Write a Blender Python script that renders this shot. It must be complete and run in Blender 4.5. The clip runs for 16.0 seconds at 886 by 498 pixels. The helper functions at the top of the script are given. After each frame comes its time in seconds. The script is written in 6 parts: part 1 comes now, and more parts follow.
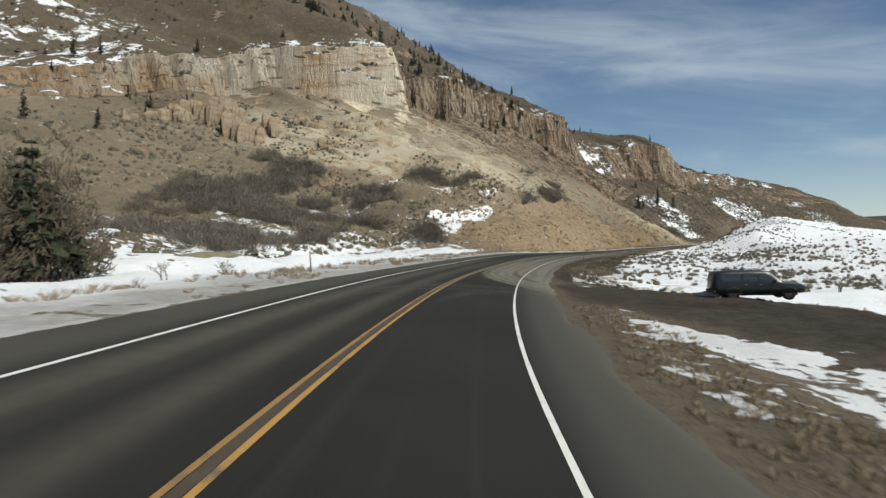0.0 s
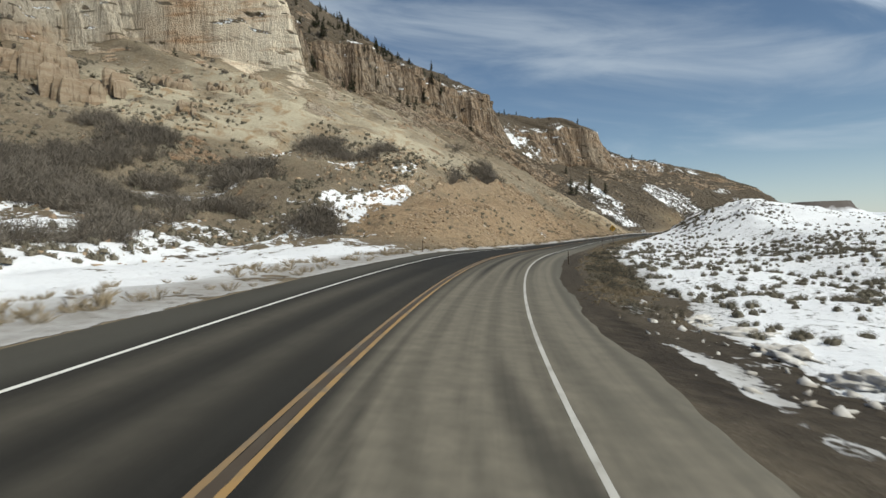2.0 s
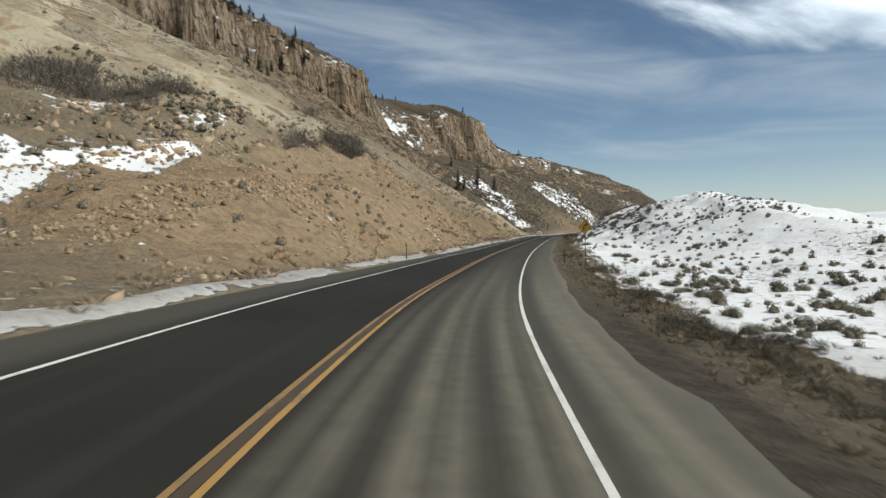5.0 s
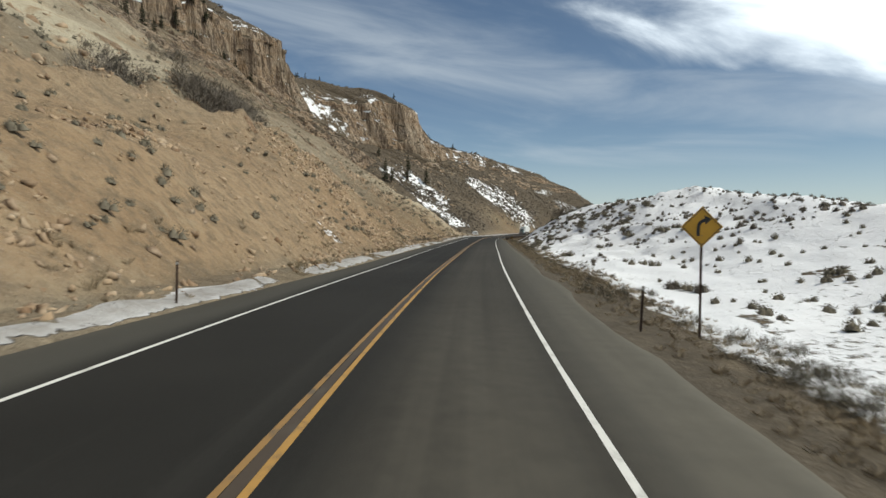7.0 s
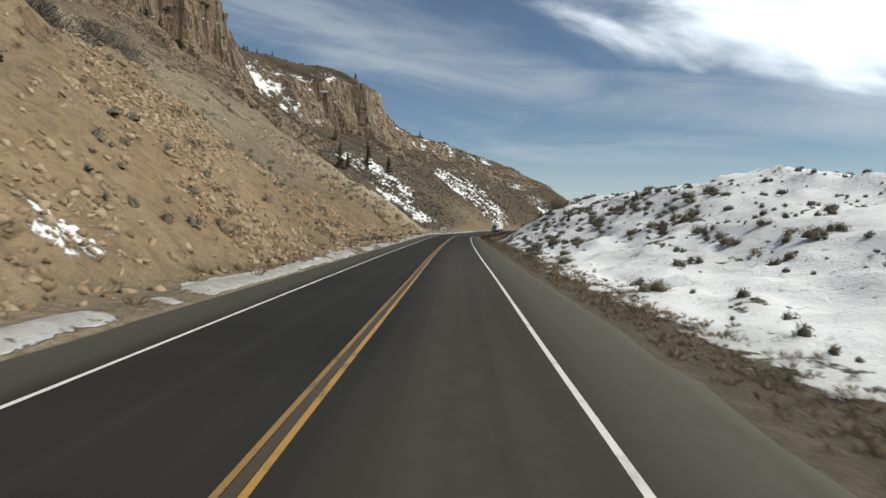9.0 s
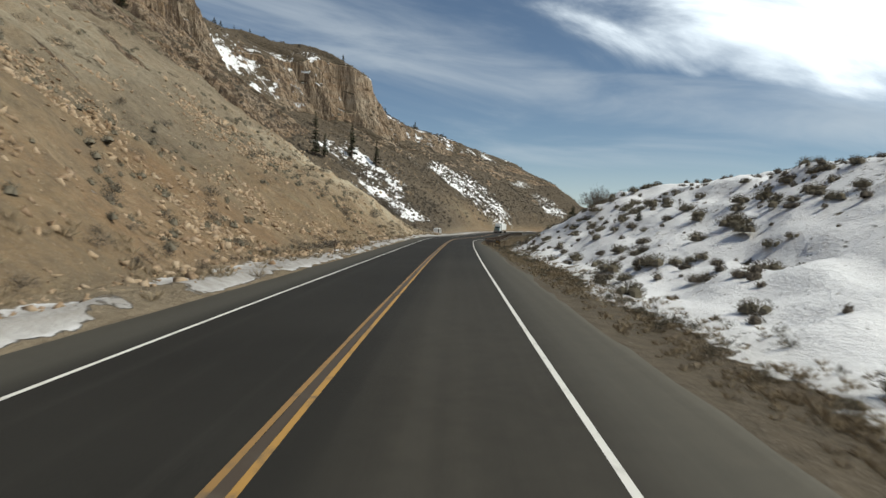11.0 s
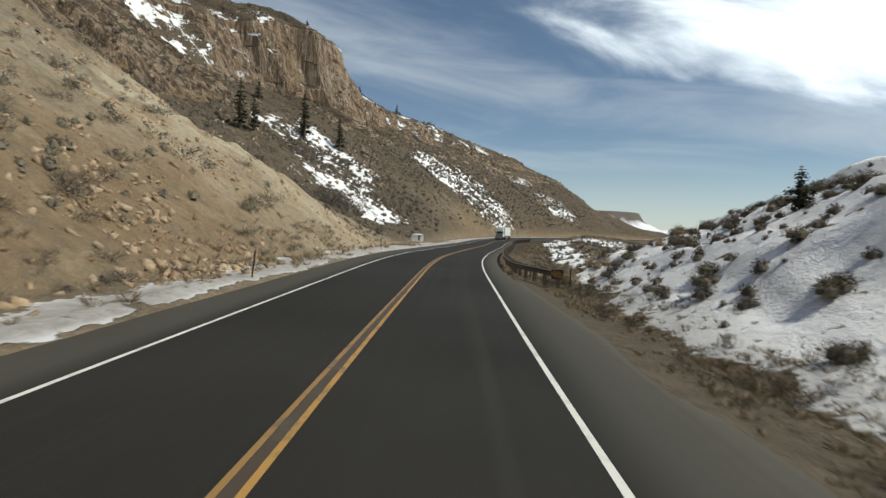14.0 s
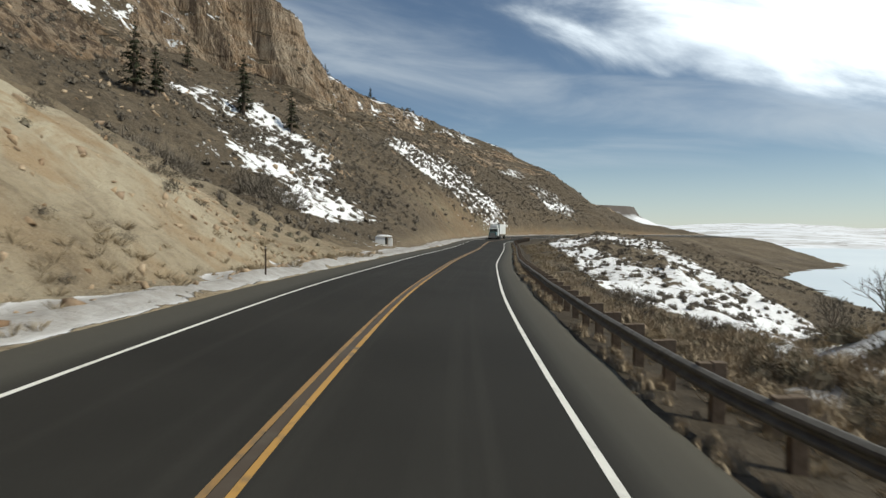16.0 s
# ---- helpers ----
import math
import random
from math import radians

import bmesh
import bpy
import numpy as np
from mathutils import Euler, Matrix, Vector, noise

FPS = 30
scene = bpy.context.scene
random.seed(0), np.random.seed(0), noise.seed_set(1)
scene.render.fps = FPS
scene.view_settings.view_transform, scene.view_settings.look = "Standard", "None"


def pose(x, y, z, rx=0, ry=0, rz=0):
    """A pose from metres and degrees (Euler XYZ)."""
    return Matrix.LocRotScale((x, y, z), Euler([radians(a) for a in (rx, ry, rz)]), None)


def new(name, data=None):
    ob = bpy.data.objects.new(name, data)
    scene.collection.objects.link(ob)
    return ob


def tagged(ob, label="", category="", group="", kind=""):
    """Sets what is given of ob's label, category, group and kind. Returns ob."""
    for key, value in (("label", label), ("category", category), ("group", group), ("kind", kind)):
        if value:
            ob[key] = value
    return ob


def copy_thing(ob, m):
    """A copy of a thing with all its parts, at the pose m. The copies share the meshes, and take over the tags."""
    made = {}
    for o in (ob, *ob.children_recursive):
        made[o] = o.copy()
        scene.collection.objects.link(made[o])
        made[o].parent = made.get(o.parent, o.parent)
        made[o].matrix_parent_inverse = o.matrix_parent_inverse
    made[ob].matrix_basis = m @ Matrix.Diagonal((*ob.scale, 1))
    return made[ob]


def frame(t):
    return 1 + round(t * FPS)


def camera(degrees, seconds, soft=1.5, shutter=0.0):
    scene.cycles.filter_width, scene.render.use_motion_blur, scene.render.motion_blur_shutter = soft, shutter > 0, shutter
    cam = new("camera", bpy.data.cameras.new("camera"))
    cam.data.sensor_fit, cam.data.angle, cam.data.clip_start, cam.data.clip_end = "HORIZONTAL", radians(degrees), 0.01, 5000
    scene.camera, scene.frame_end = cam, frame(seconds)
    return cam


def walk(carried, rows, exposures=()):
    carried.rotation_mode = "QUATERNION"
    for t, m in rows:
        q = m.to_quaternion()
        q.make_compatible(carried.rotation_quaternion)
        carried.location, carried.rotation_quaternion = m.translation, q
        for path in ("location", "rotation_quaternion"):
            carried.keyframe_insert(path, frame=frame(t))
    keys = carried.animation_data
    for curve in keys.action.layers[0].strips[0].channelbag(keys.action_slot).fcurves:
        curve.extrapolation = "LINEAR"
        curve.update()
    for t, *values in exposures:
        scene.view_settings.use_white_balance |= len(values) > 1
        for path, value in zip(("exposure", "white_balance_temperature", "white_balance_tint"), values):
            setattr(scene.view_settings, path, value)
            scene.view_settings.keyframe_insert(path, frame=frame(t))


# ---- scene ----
# ---------------- camera and path ----------------
cam = camera(71.1, 16.0, soft=1.45, shutter=0.2)
# seconds, place, and turn in degrees
ROWS = [
    (0.0, 0.52, -1.04, 2.304, 89.67, 1.33, -0.27),
    (0.5, 1.10, 9.76, 2.308, 88.95, 1.92, -1.87),
    (1.0, 1.89, 20.30, 2.318, 88.94, 1.74, -3.61),
    (1.5, 2.99, 30.40, 2.343, 89.23, 1.94, -5.54),
    (2.0, 4.43, 39.98, 2.368, 88.74, 2.25, -7.53),
    (2.5, 6.12, 49.06, 2.388, 88.36, 2.86, -9.20),
    (3.0, 7.98, 57.85, 2.413, 88.63, 2.67, -10.97),
    (3.5, 10.00, 66.38, 2.434, 88.56, 2.49, -13.01),
    (4.0, 12.22, 74.50, 2.425, 88.65, 2.30, -14.82),
    (6.5, 26.61, 112.74, 2.308, 87.89, -0.08, -24.05),
    (7.0, 30.14, 120.32, 2.338, 88.08, -0.36, -25.21),
    (7.5, 33.76, 127.68, 2.340, 87.80, -0.71, -26.17),
    (8.0, 37.52, 134.86, 2.349, 87.62, -0.90, -27.02),
    (8.5, 41.39, 141.94, 2.380, 87.62, -1.65, -27.84),
    (9.0, 45.31, 149.00, 2.384, 87.70, -1.37, -28.22),
    (11.5, 66.98, 187.08, 2.348, 87.64, -2.12, -28.45),
    (12.0, 71.75, 195.50, 2.346, 87.59, -2.17, -28.38),
    (12.5, 76.59, 203.97, 2.337, 88.14, -2.65, -28.46),
    (13.0, 81.34, 212.29, 2.281, 88.27, -2.94, -28.67),
    (13.5, 86.06, 220.38, 2.242, 88.45, -2.30, -29.00),
    (14.0, 90.67, 228.17, 2.235, 88.15, -1.93, -29.27),
    (14.5, 95.10, 235.76, 2.190, 88.07, -1.35, -29.52),
    (15.0, 99.43, 243.14, 2.146, 88.10, -1.07, -29.83),
    (15.5, 103.78, 250.34, 2.136, 88.14, -0.58, -30.22),
    (16.0, 108.07, 257.43, 2.117, 88.10, -0.69, -30.65),
]
walk(cam, [(t, pose(*place)) for t, *place in ROWS],
     exposures=[(0.0, -0.02, 6520, 3.5), (4.0, -0.02, 6560, 3.5), (8.0, -0.03, 6690, 3.5), (16.0, 0.0, 6720, 3.5)])

# ---------------- sky and sun ----------------
SUN_AZ, SUN_EL = radians(132), radians(49)      # azimuth clockwise from +y
world = bpy.data.worlds.new("world")
scene.world = world
world.use_nodes = True
wn, wl = world.node_tree.nodes, world.node_tree.links
wn.clear()
w_out, w_bg = wn.new("ShaderNodeOutputWorld"), wn.new("ShaderNodeBackground")
sky = wn.new("ShaderNodeTexSky")
sky.sky_type, sky.sun_disc = "NISHITA", False
sky.sun_elevation, sky.sun_rotation = SUN_EL, SUN_AZ
sky.altitude, sky.air_density, sky.dust_density, sky.ozone_density = 2300, 1.0, 0.7, 1.0
w_bg.inputs["Strength"].default_value = 0.085
# thin high cloud: streaks over the dome, a brighter bank towards the sun
tc = wn.new("ShaderNodeTexCoord")
sep = wn.new("ShaderNodeSeparateXYZ")
wl.new(tc.outputs["Generated"], sep.inputs[0])


def wmath(op, a, b=None, clamp=False):
    n = wn.new("ShaderNodeMath")
    n.operation, n.use_clamp = op, clamp
    for i, v in enumerate((a, b)):
        if v is None:
            continue
        if isinstance(v, (int, float)):
            n.inputs[i].default_value = v
        else:
            wl.new(v, n.inputs[i])
    return n.outputs[0]


az = wmath("ARCTAN2", sep.outputs[0], sep.outputs[1])
el = wmath("ARCSINE", sep.outputs[2])


def wstep(v, a, b, top=1.0):
    n = wn.new("ShaderNodeMapRange")
    n.interpolation_type = "SMOOTHSTEP"
    for key, q in (("From Min", a), ("From Max", b), ("To Max", top)):
        n.inputs[key].default_value = q
    wl.new(v, n.inputs["Value"])
    return n.outputs[0]


def wnoise(across, up, slope, detail, rough, dist, off):
    """Cloud noise drawn out along streaks that sink to the east."""
    comb = wn.new("ShaderNodeCombineXYZ")
    wl.new(wmath("MULTIPLY", az, across), comb.inputs[0])
    wl.new(wmath("MULTIPLY", wmath("ADD", el, wmath("MULTIPLY", az, slope)), up), comb.inputs[1])
    comb.inputs[2].default_value = off
    n = wn.new("ShaderNodeTexNoise")
    n.inputs["Scale"].default_value, n.inputs["Detail"].default_value = 1.0, detail
    n.inputs["Roughness"].default_value, n.inputs["Distortion"].default_value = rough, dist
    wl.new(comb.outputs[0], n.inputs["Vector"])
    return n.outputs["Fac"]


streak = wnoise(2.6, 13.0, 0.11, 8.0, 0.56, 0.5, 3.7)
puff = wnoise(3.4, 9.0, 0.30, 8.0, 0.55, 0.4, 8.2)
sink = wmath("ADD", el, wmath("MULTIPLY", az, 0.14))
lane = wmath("MULTIPLY", wstep(sink, 0.25, 0.31), wmath("SUBTRACT", 1.0, wstep(sink, 0.32, 0.40)))
wisp = wstep(wmath("ADD", streak, wmath("MULTIPLY", lane, 0.17)), 0.44, 0.86, 0.56)
wisp = wmath("MULTIPLY", wisp, wstep(el, 0.05, 0.13))
# the bright bank of cloud towards the sun
shelf = wmath("ADD", wmath("ADD", el, wmath("MULTIPLY", az, 0.45)), wmath("MULTIPLY", wmath("SUBTRACT", puff, 0.5), 0.45))
bank = wmath("MULTIPLY", wstep(shelf, 0.61, 0.77), wstep(wmath("ADD", az, wmath("MULTIPLY", puff, 0.3)), 0.58, 1.02))
bank = wmath("MULTIPLY", bank, wmath("MULTIPLY", wmath("SUBTRACT", 1.0, wstep(az, 1.9, 2.6)), wmath("SUBTRACT", 1.0, wstep(el, 0.7, 1.1))))
haze = wmath("SUBTRACT", 0.42, wstep(el, -0.02, 0.15, 0.42))
cover = wmath("MAXIMUM", wmath("MAXIMUM", wisp, bank), haze)
mixc = wn.new("ShaderNodeMix")
mixc.data_type = "RGBA"
wl.new(cover, mixc.inputs["Factor"])
wl.new(sky.outputs[0], mixc.inputs["A"])
cloud = wn.new("ShaderNodeVectorMath")
cloud.operation = "SCALE"
cloud.inputs[0].default_value = (7.5, 8.2, 9.3)
wl.new(wmath("ADD", wmath("MULTIPLY", bank, 0.95), 0.95), cloud.inputs["Scale"])
wl.new(cloud.outputs[0], mixc.inputs["B"])
wl.new(mixc.outputs["Result"], w_bg.inputs["Color"])
wl.new(w_bg.outputs[0], w_out.inputs[0])
sun = new("sun", bpy.data.lights.new("sun", "SUN"))
sun.data.energy, sun.data.angle, sun.data.color = 3.7, radians(0.6), (1.0, 0.94, 0.84)
sdir = Vector((math.sin(SUN_AZ) * math.cos(SUN_EL), math.cos(SUN_AZ) * math.cos(SUN_EL), math.sin(SUN_EL)))
sun.matrix_world = Matrix.Translation((0, 0, 200)) @ sdir.to_track_quat("Z", "Y").to_matrix().to_4x4()


# ---------------- material helpers ----------------
class Mat:
    """A small builder for procedural node materials."""

    def __init__(self, name, rough=0.8, metal=0.0, spec=0.3):
        self.m = bpy.data.materials.new(name)
        self.m.use_nodes = True
        self.n, self.l = self.m.node_tree.nodes, self.m.node_tree.links
        self.b = self.n["Principled BSDF"]
        self.b.inputs["Roughness"].default_value = rough
        self.b.inputs["Metallic"].default_value = metal
        self.b.inputs["Specular IOR Level"].default_value = spec
        self.co = self.n.new("ShaderNodeTexCoord").outputs["Object"]

    def put(self, v, sock):
        if isinstance(v, (int, float)):
            sock.default_value = v
        elif isinstance(v, tuple):
            sock.default_value = (*v, 1) if len(v) == 3 and sock.type == "RGBA" else v
        else:
            self.l.new(v, sock)

    def noise(self, scale, detail=4, rough=0.55, dist=0.0, stretch=None, out="Fac"):
        t = self.n.new("ShaderNodeTexNoise")
        t.inputs["Scale"].default_value, t.inputs["Detail"].default_value = scale, detail
        t.inputs["Roughness"].default_value, t.inputs["Distortion"].default_value = rough, dist
        src = self.co
        if stretch:
            mp = self.n.new("ShaderNodeMapping")
            mp.inputs["Scale"].default_value = stretch
            self.l.new(src, mp.inputs[0])
            src = mp.outputs[0]
        self.l.new(src, t.inputs["Vector"])
        return t.outputs[out]

    def voro(self, scale, feature="F1", out="Distance"):
        t = self.n.new("ShaderNodeTexVoronoi")
        t.feature = feature
        t.inputs["Scale"].default_value = scale
        self.l.new(self.co, t.inputs["Vector"])
        return t.outputs[out]

    def rng(self, v, a, b, c=0.0, d=1.0):
        t = self.n.new("ShaderNodeMapRange")
        for k, x in zip(("From Min", "From Max", "To Min", "To Max"), (a, b, c, d)):
            self.put(x, t.inputs[k])
        self.put(v, t.inputs["Value"])
        return t.outputs[0]

    def math(self, op, a, b=0.0, clamp=False):
        t = self.n.new("ShaderNodeMath")
        t.operation, t.use_clamp = op, clamp
        self.put(a, t.inputs[0])
        self.put(b, t.inputs[1])
        return t.outputs[0]

    def mix(self, f, a, b, blend="MIX"):
        t = self.n.new("ShaderNodeMix")
        t.data_type, t.blend_type = "RGBA", blend
        self.put(f, t.inputs["Factor"])
        self.put(a, t.inputs["A"])
        self.put(b, t.inputs["B"])
        return t.outputs["Result"]

    def attr(self, name):
        t = self.n.new("ShaderNodeAttribute")
        t.attribute_name = name
        return t.outputs["Fac"]

    def rand(self):
        return self.n.new("ShaderNodeObjectInfo").outputs["Random"]

    def island(self):
        return self.n.new("ShaderNodeNewGeometry").outputs["Random Per Island"]

    def done(self, colour, bump=None, dist=0.02, strength=0.6, rough=None):
        self.put(colour, self.b.inputs["Base Color"])
        if rough is not None:
            self.put(rough, self.b.inputs["Roughness"])
        if bump is not None:
            t = self.n.new("ShaderNodeBump")
            t.inputs["Strength"].default_value, t.inputs["Distance"].default_value = strength, dist
            self.l.new(bump, t.inputs["Height"])
            self.l.new(t.outputs[0], self.b.inputs["Normal"])
        return self.m


def make_ground_material():
    """Soil, dry grass, gravel, rock and snow, mixed by what the ground is at each place."""
    k = Mat("hillside_ground", 0.95, 0, 0.12)
    big, mid, fine, tiny = k.noise(0.03, 4), k.noise(0.22, 5, 0.6), k.noise(1.6, 6, 0.65), k.noise(9.0, 4, 0.6)
    speck = k.noise(0.75, 3, 0.6, 0.3)
    soil = k.mix(k.rng(big, 0.35, 0.65), (0.22, 0.18, 0.127), (0.168, 0.13, 0.087))
    soil = k.mix(k.rng(mid, 0.42, 0.7), soil, (0.215, 0.175, 0.125))
    soil = k.mix(k.math("MULTIPLY", k.attr("ochre"), k.rng(mid, 0.3, 0.6, 0.55, 1.0)), soil, (0.22, 0.155, 0.09))
    rust = k.noise(0.07, 5, 0.62, 0.8)
    soil = k.mix(k.math("MULTIPLY", k.attr("ochre"), k.rng(rust, 0.50, 0.62, 0.0, 0.55)), soil, (0.215, 0.128, 0.068))
    soil = k.mix(k.math("MULTIPLY", k.attr("ochre"), k.rng(rust, 0.46, 0.36, 0.0, 0.85)), soil, (0.21, 0.181, 0.117))
    soil = k.mix(k.math("MULTIPLY", k.attr("fresh"), k.rng(rust, 0.38, 0.6, 0.85, 0.55)), soil, (0.36, 0.25, 0.15))
    soil = k.mix(k.math("MULTIPLY", k.attr("pale"), 0.9), soil, (0.50, 0.445, 0.33))
    bare = k.rng(k.attr("pale"), 0, 1, 1.0, 0.25)
    soil = k.mix(k.math("MULTIPLY", bare, k.rng(fine, 0.46, 0.72, 0.0, 0.75)), soil, (0.125, 0.095, 0.066))
    patch = k.noise(0.55, 6, 0.7, 0.6)
    soil = k.mix(k.math("MULTIPLY", bare, k.rng(patch, 0.5, 0.66, 0.0, 0.65)), soil, (0.15, 0.12, 0.085))
    soil = k.mix(k.math("MULTIPLY", bare, k.rng(patch, 0.46, 0.30, 0.0, 0.55)), soil, (0.37, 0.30, 0.20))
    run = k.noise(0.16, 5, 0.65, 1.2)
    soil = k.mix(k.math("MULTIPLY", k.attr("pale"), k.rng(run, 0.50, 0.62, 0.0, 0.8)), soil, (0.29, 0.19, 0.10))
    soil = k.mix(k.rng(tiny, 0.55, 0.75, 0.0, 0.5), soil, (0.40, 0.34, 0.26))
    grass = k.mix(k.rng(fine, 0.38, 0.62), (0.125, 0.099, 0.07), (0.06, 0.049, 0.037))
    grass = k.mix(k.rng(speck, 0.50, 0.62, 0.0, 0.7), grass, (0.058, 0.047, 0.036))
    grass = k.mix(k.rng(tiny, 0.5, 0.7, 0.0, 0.5), grass, (0.20, 0.16, 0.11))
    dry = k.math("MULTIPLY", k.attr("grass"), k.rng(mid, 0.25, 0.5, 0.5, 1.0))
    col = k.mix(dry, soil, grass)
    # rock: buff and rust beds, with the shade of clefts put into the colour
    bed = k.noise(0.5, 5, 0.6, 0.4, (0.12, 0.12, 1.0))
    col_run = k.noise(0.8, 6, 0.7, 0.5, (1.0, 1.0, 0.16))
    rock = k.mix(k.rng(bed, 0.38, 0.62), (0.45, 0.335, 0.225), (0.39, 0.245, 0.145))
    rock = k.mix(k.rng(big, 0.45, 0.62), rock, (0.53, 0.47, 0.375))
    rock = k.mix(k.math("MULTIPLY", k.attr("varnish"), 0.75), rock, k.mix(k.rng(bed, 0.4, 0.6), (0.39, 0.312, 0.232), (0.33, 0.235, 0.152)))
    seep = k.noise(0.42, 6, 0.68, 0.6, (1.0, 1.0, 0.12))
    rock = k.mix(k.math("MULTIPLY", k.attr("varnish"), k.rng(seep, 0.47, 0.56, 0.0, 0.9)), rock, (0.115, 0.085, 0.063))
    rock = k.mix(k.math("MULTIPLY", k.attr("chalk"), k.rng(k.math("ADD", col_run, k.rng(fine, 0.2, 0.8, -0.1, 0.1)), 0.34, 0.60, 1.0, 0.45)), rock, k.mix(k.rng(bed, 0.52, 0.66), (0.86, 0.755, 0.59), (0.60, 0.41, 0.25)))
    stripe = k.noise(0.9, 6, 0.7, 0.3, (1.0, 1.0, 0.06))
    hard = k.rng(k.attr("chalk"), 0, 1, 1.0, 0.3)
    # painted contrast: ribs paler, grooves and cracks darkened as if in shade
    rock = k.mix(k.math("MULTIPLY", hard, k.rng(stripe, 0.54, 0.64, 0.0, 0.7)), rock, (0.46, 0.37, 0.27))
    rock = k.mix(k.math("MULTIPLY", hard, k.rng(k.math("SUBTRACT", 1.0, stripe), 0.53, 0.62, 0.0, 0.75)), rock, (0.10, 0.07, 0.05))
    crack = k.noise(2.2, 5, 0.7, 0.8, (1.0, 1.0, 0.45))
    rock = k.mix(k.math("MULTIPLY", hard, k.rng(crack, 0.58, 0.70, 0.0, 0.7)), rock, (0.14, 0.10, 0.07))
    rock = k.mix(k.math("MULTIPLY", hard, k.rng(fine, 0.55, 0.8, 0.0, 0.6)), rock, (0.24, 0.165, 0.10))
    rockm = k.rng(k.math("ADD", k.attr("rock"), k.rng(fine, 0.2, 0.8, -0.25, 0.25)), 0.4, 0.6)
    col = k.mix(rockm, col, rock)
    gravel = k.mix(k.rng(fine, 0.35, 0.7), (0.072, 0.059, 0.043), (0.115, 0.094, 0.068))
    gravel = k.mix(k.rng(tiny, 0.55, 0.75, 0, 0.7), gravel, (0.17, 0.145, 0.115))
    col = k.mix(k.rng(k.math("ADD", k.attr("gravel"), k.rng(fine, 0.2, 0.8, -0.2, 0.2)), 0.35, 0.65), col, gravel)
    # dark mud of the pull-out; the same colour paints shade by ditch and rail
    col = k.mix(k.math("MULTIPLY", k.attr("mud_shade"), k.rng(mid, 0.3, 0.6, 0.8, 1.0)), col, k.mix(k.rng(fine, 0.4, 0.65), (0.025, 0.020, 0.015), (0.05, 0.04, 0.031)))
    edge = k.math("ADD", k.attr("snow"), k.math("ADD", k.math("ADD", k.rng(mid, 0.2, 0.8, -0.3, 0.3), k.rng(speck, 0.2, 0.8, -0.42, 0.42)), k.rng(fine, 0.2, 0.8, -0.3, 0.3)))
    sm = k.rng(edge, 0.47, 0.55)
    stub = k.noise(2.6, 5, 0.7, 0.5)
    sm = k.math("MULTIPLY", sm, k.rng(k.math("ADD", stub, k.math("MULTIPLY", k.attr("stubble"), 0.16)), 0.70, 0.76, 1.0, 0.15))
    dirt = k.math("MULTIPLY", k.attr("dirty"), k.rng(fine, 0.3, 0.6, 0.75, 1.0))
    snow = k.mix(dirt, k.mix(k.rng(mid, 0.4, 0.7), (0.80, 0.805, 0.82), (0.73, 0.74, 0.76)), (0.235, 0.215, 0.19))
    col = k.mix(sm, col, snow)
    relief = k.math("ADD", k.math("MULTIPLY", fine, 0.8), k.math("MULTIPLY", tiny, 0.25))
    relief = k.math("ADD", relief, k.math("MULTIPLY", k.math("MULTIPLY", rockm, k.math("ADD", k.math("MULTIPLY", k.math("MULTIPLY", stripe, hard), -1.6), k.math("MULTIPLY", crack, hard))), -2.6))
    relief = k.math("MULTIPLY", relief, k.math("MULTIPLY", k.rng(k.attr("gravel"), 0.1, 0.9, 1.0, 0.35), k.rng(sm, 0, 1, 1.0, 0.3)))
    return k.done(col, relief, 0.6, 0.9, k.rng(sm, 0, 1, 0.95, 0.6))


def make_asphalt():
    """Weathered asphalt; tyre tracks and drifted grit lie along the lanes by the road's own coordinates."""
    k = Mat("asphalt", 0.85, 0, 0.12)
    uv = k.n.new("ShaderNodeUVMap").outputs[0]
    sp = k.n.new("ShaderNodeSeparateXYZ")
    k.l.new(uv, sp.inputs[0])
    d, s = sp.outputs[0], sp.outputs[1]
    fine, mid, tiny = k.noise(2.0, 5, 0.6), k.noise(0.12, 4), k.noise(60.0, 3, 0.7)
    col = k.mix(k.rng(mid, 0.35, 0.65), (0.017, 0.0161, 0.0142), (0.0255, 0.0242, 0.0213))
    col = k.mix(k.rng(tiny, 0.5, 0.8, 0, 0.6), col, (0.058, 0.056, 0.051))
    mp = k.n.new("ShaderNodeMapping")
    mp.inputs["Scale"].default_value = (2.2, 0.02, 1)
    k.l.new(uv, mp.inputs[0])
    tn = k.n.new("ShaderNodeTexNoise")
    tn.inputs["Scale"].default_value, tn.inputs["Detail"].default_value = 1.0, 5
    k.l.new(mp.outputs[0], tn.inputs["Vector"])
    streak = tn.outputs["Fac"]
    # greyer outside the edge lines
    out = k.rng(k.math("ABSOLUTE", d), 3.7, 4.4)
    col = k.mix(k.math("MULTIPLY", out, 0.9), col, (0.062, 0.059, 0.050))
    # tan grit carried out of the pull-out and along the right lane
    grit = k.math("MULTIPLY", k.attr("grit"), k.rng(streak, 0.36, 0.56, 0.72, 1.0))
    grit = k.math("MULTIPLY", grit, k.rng(fine, 0.2, 0.7, 0.6, 1.0))
    col = k.mix(grit, col, (0.185, 0.165, 0.13))
    col = k.mix(k.math("MULTIPLY", k.rng(streak, 0.52, 0.75), 0.35), col, (0.048, 0.046, 0.04))
    return k.done(col, tiny, 0.006, 0.5)


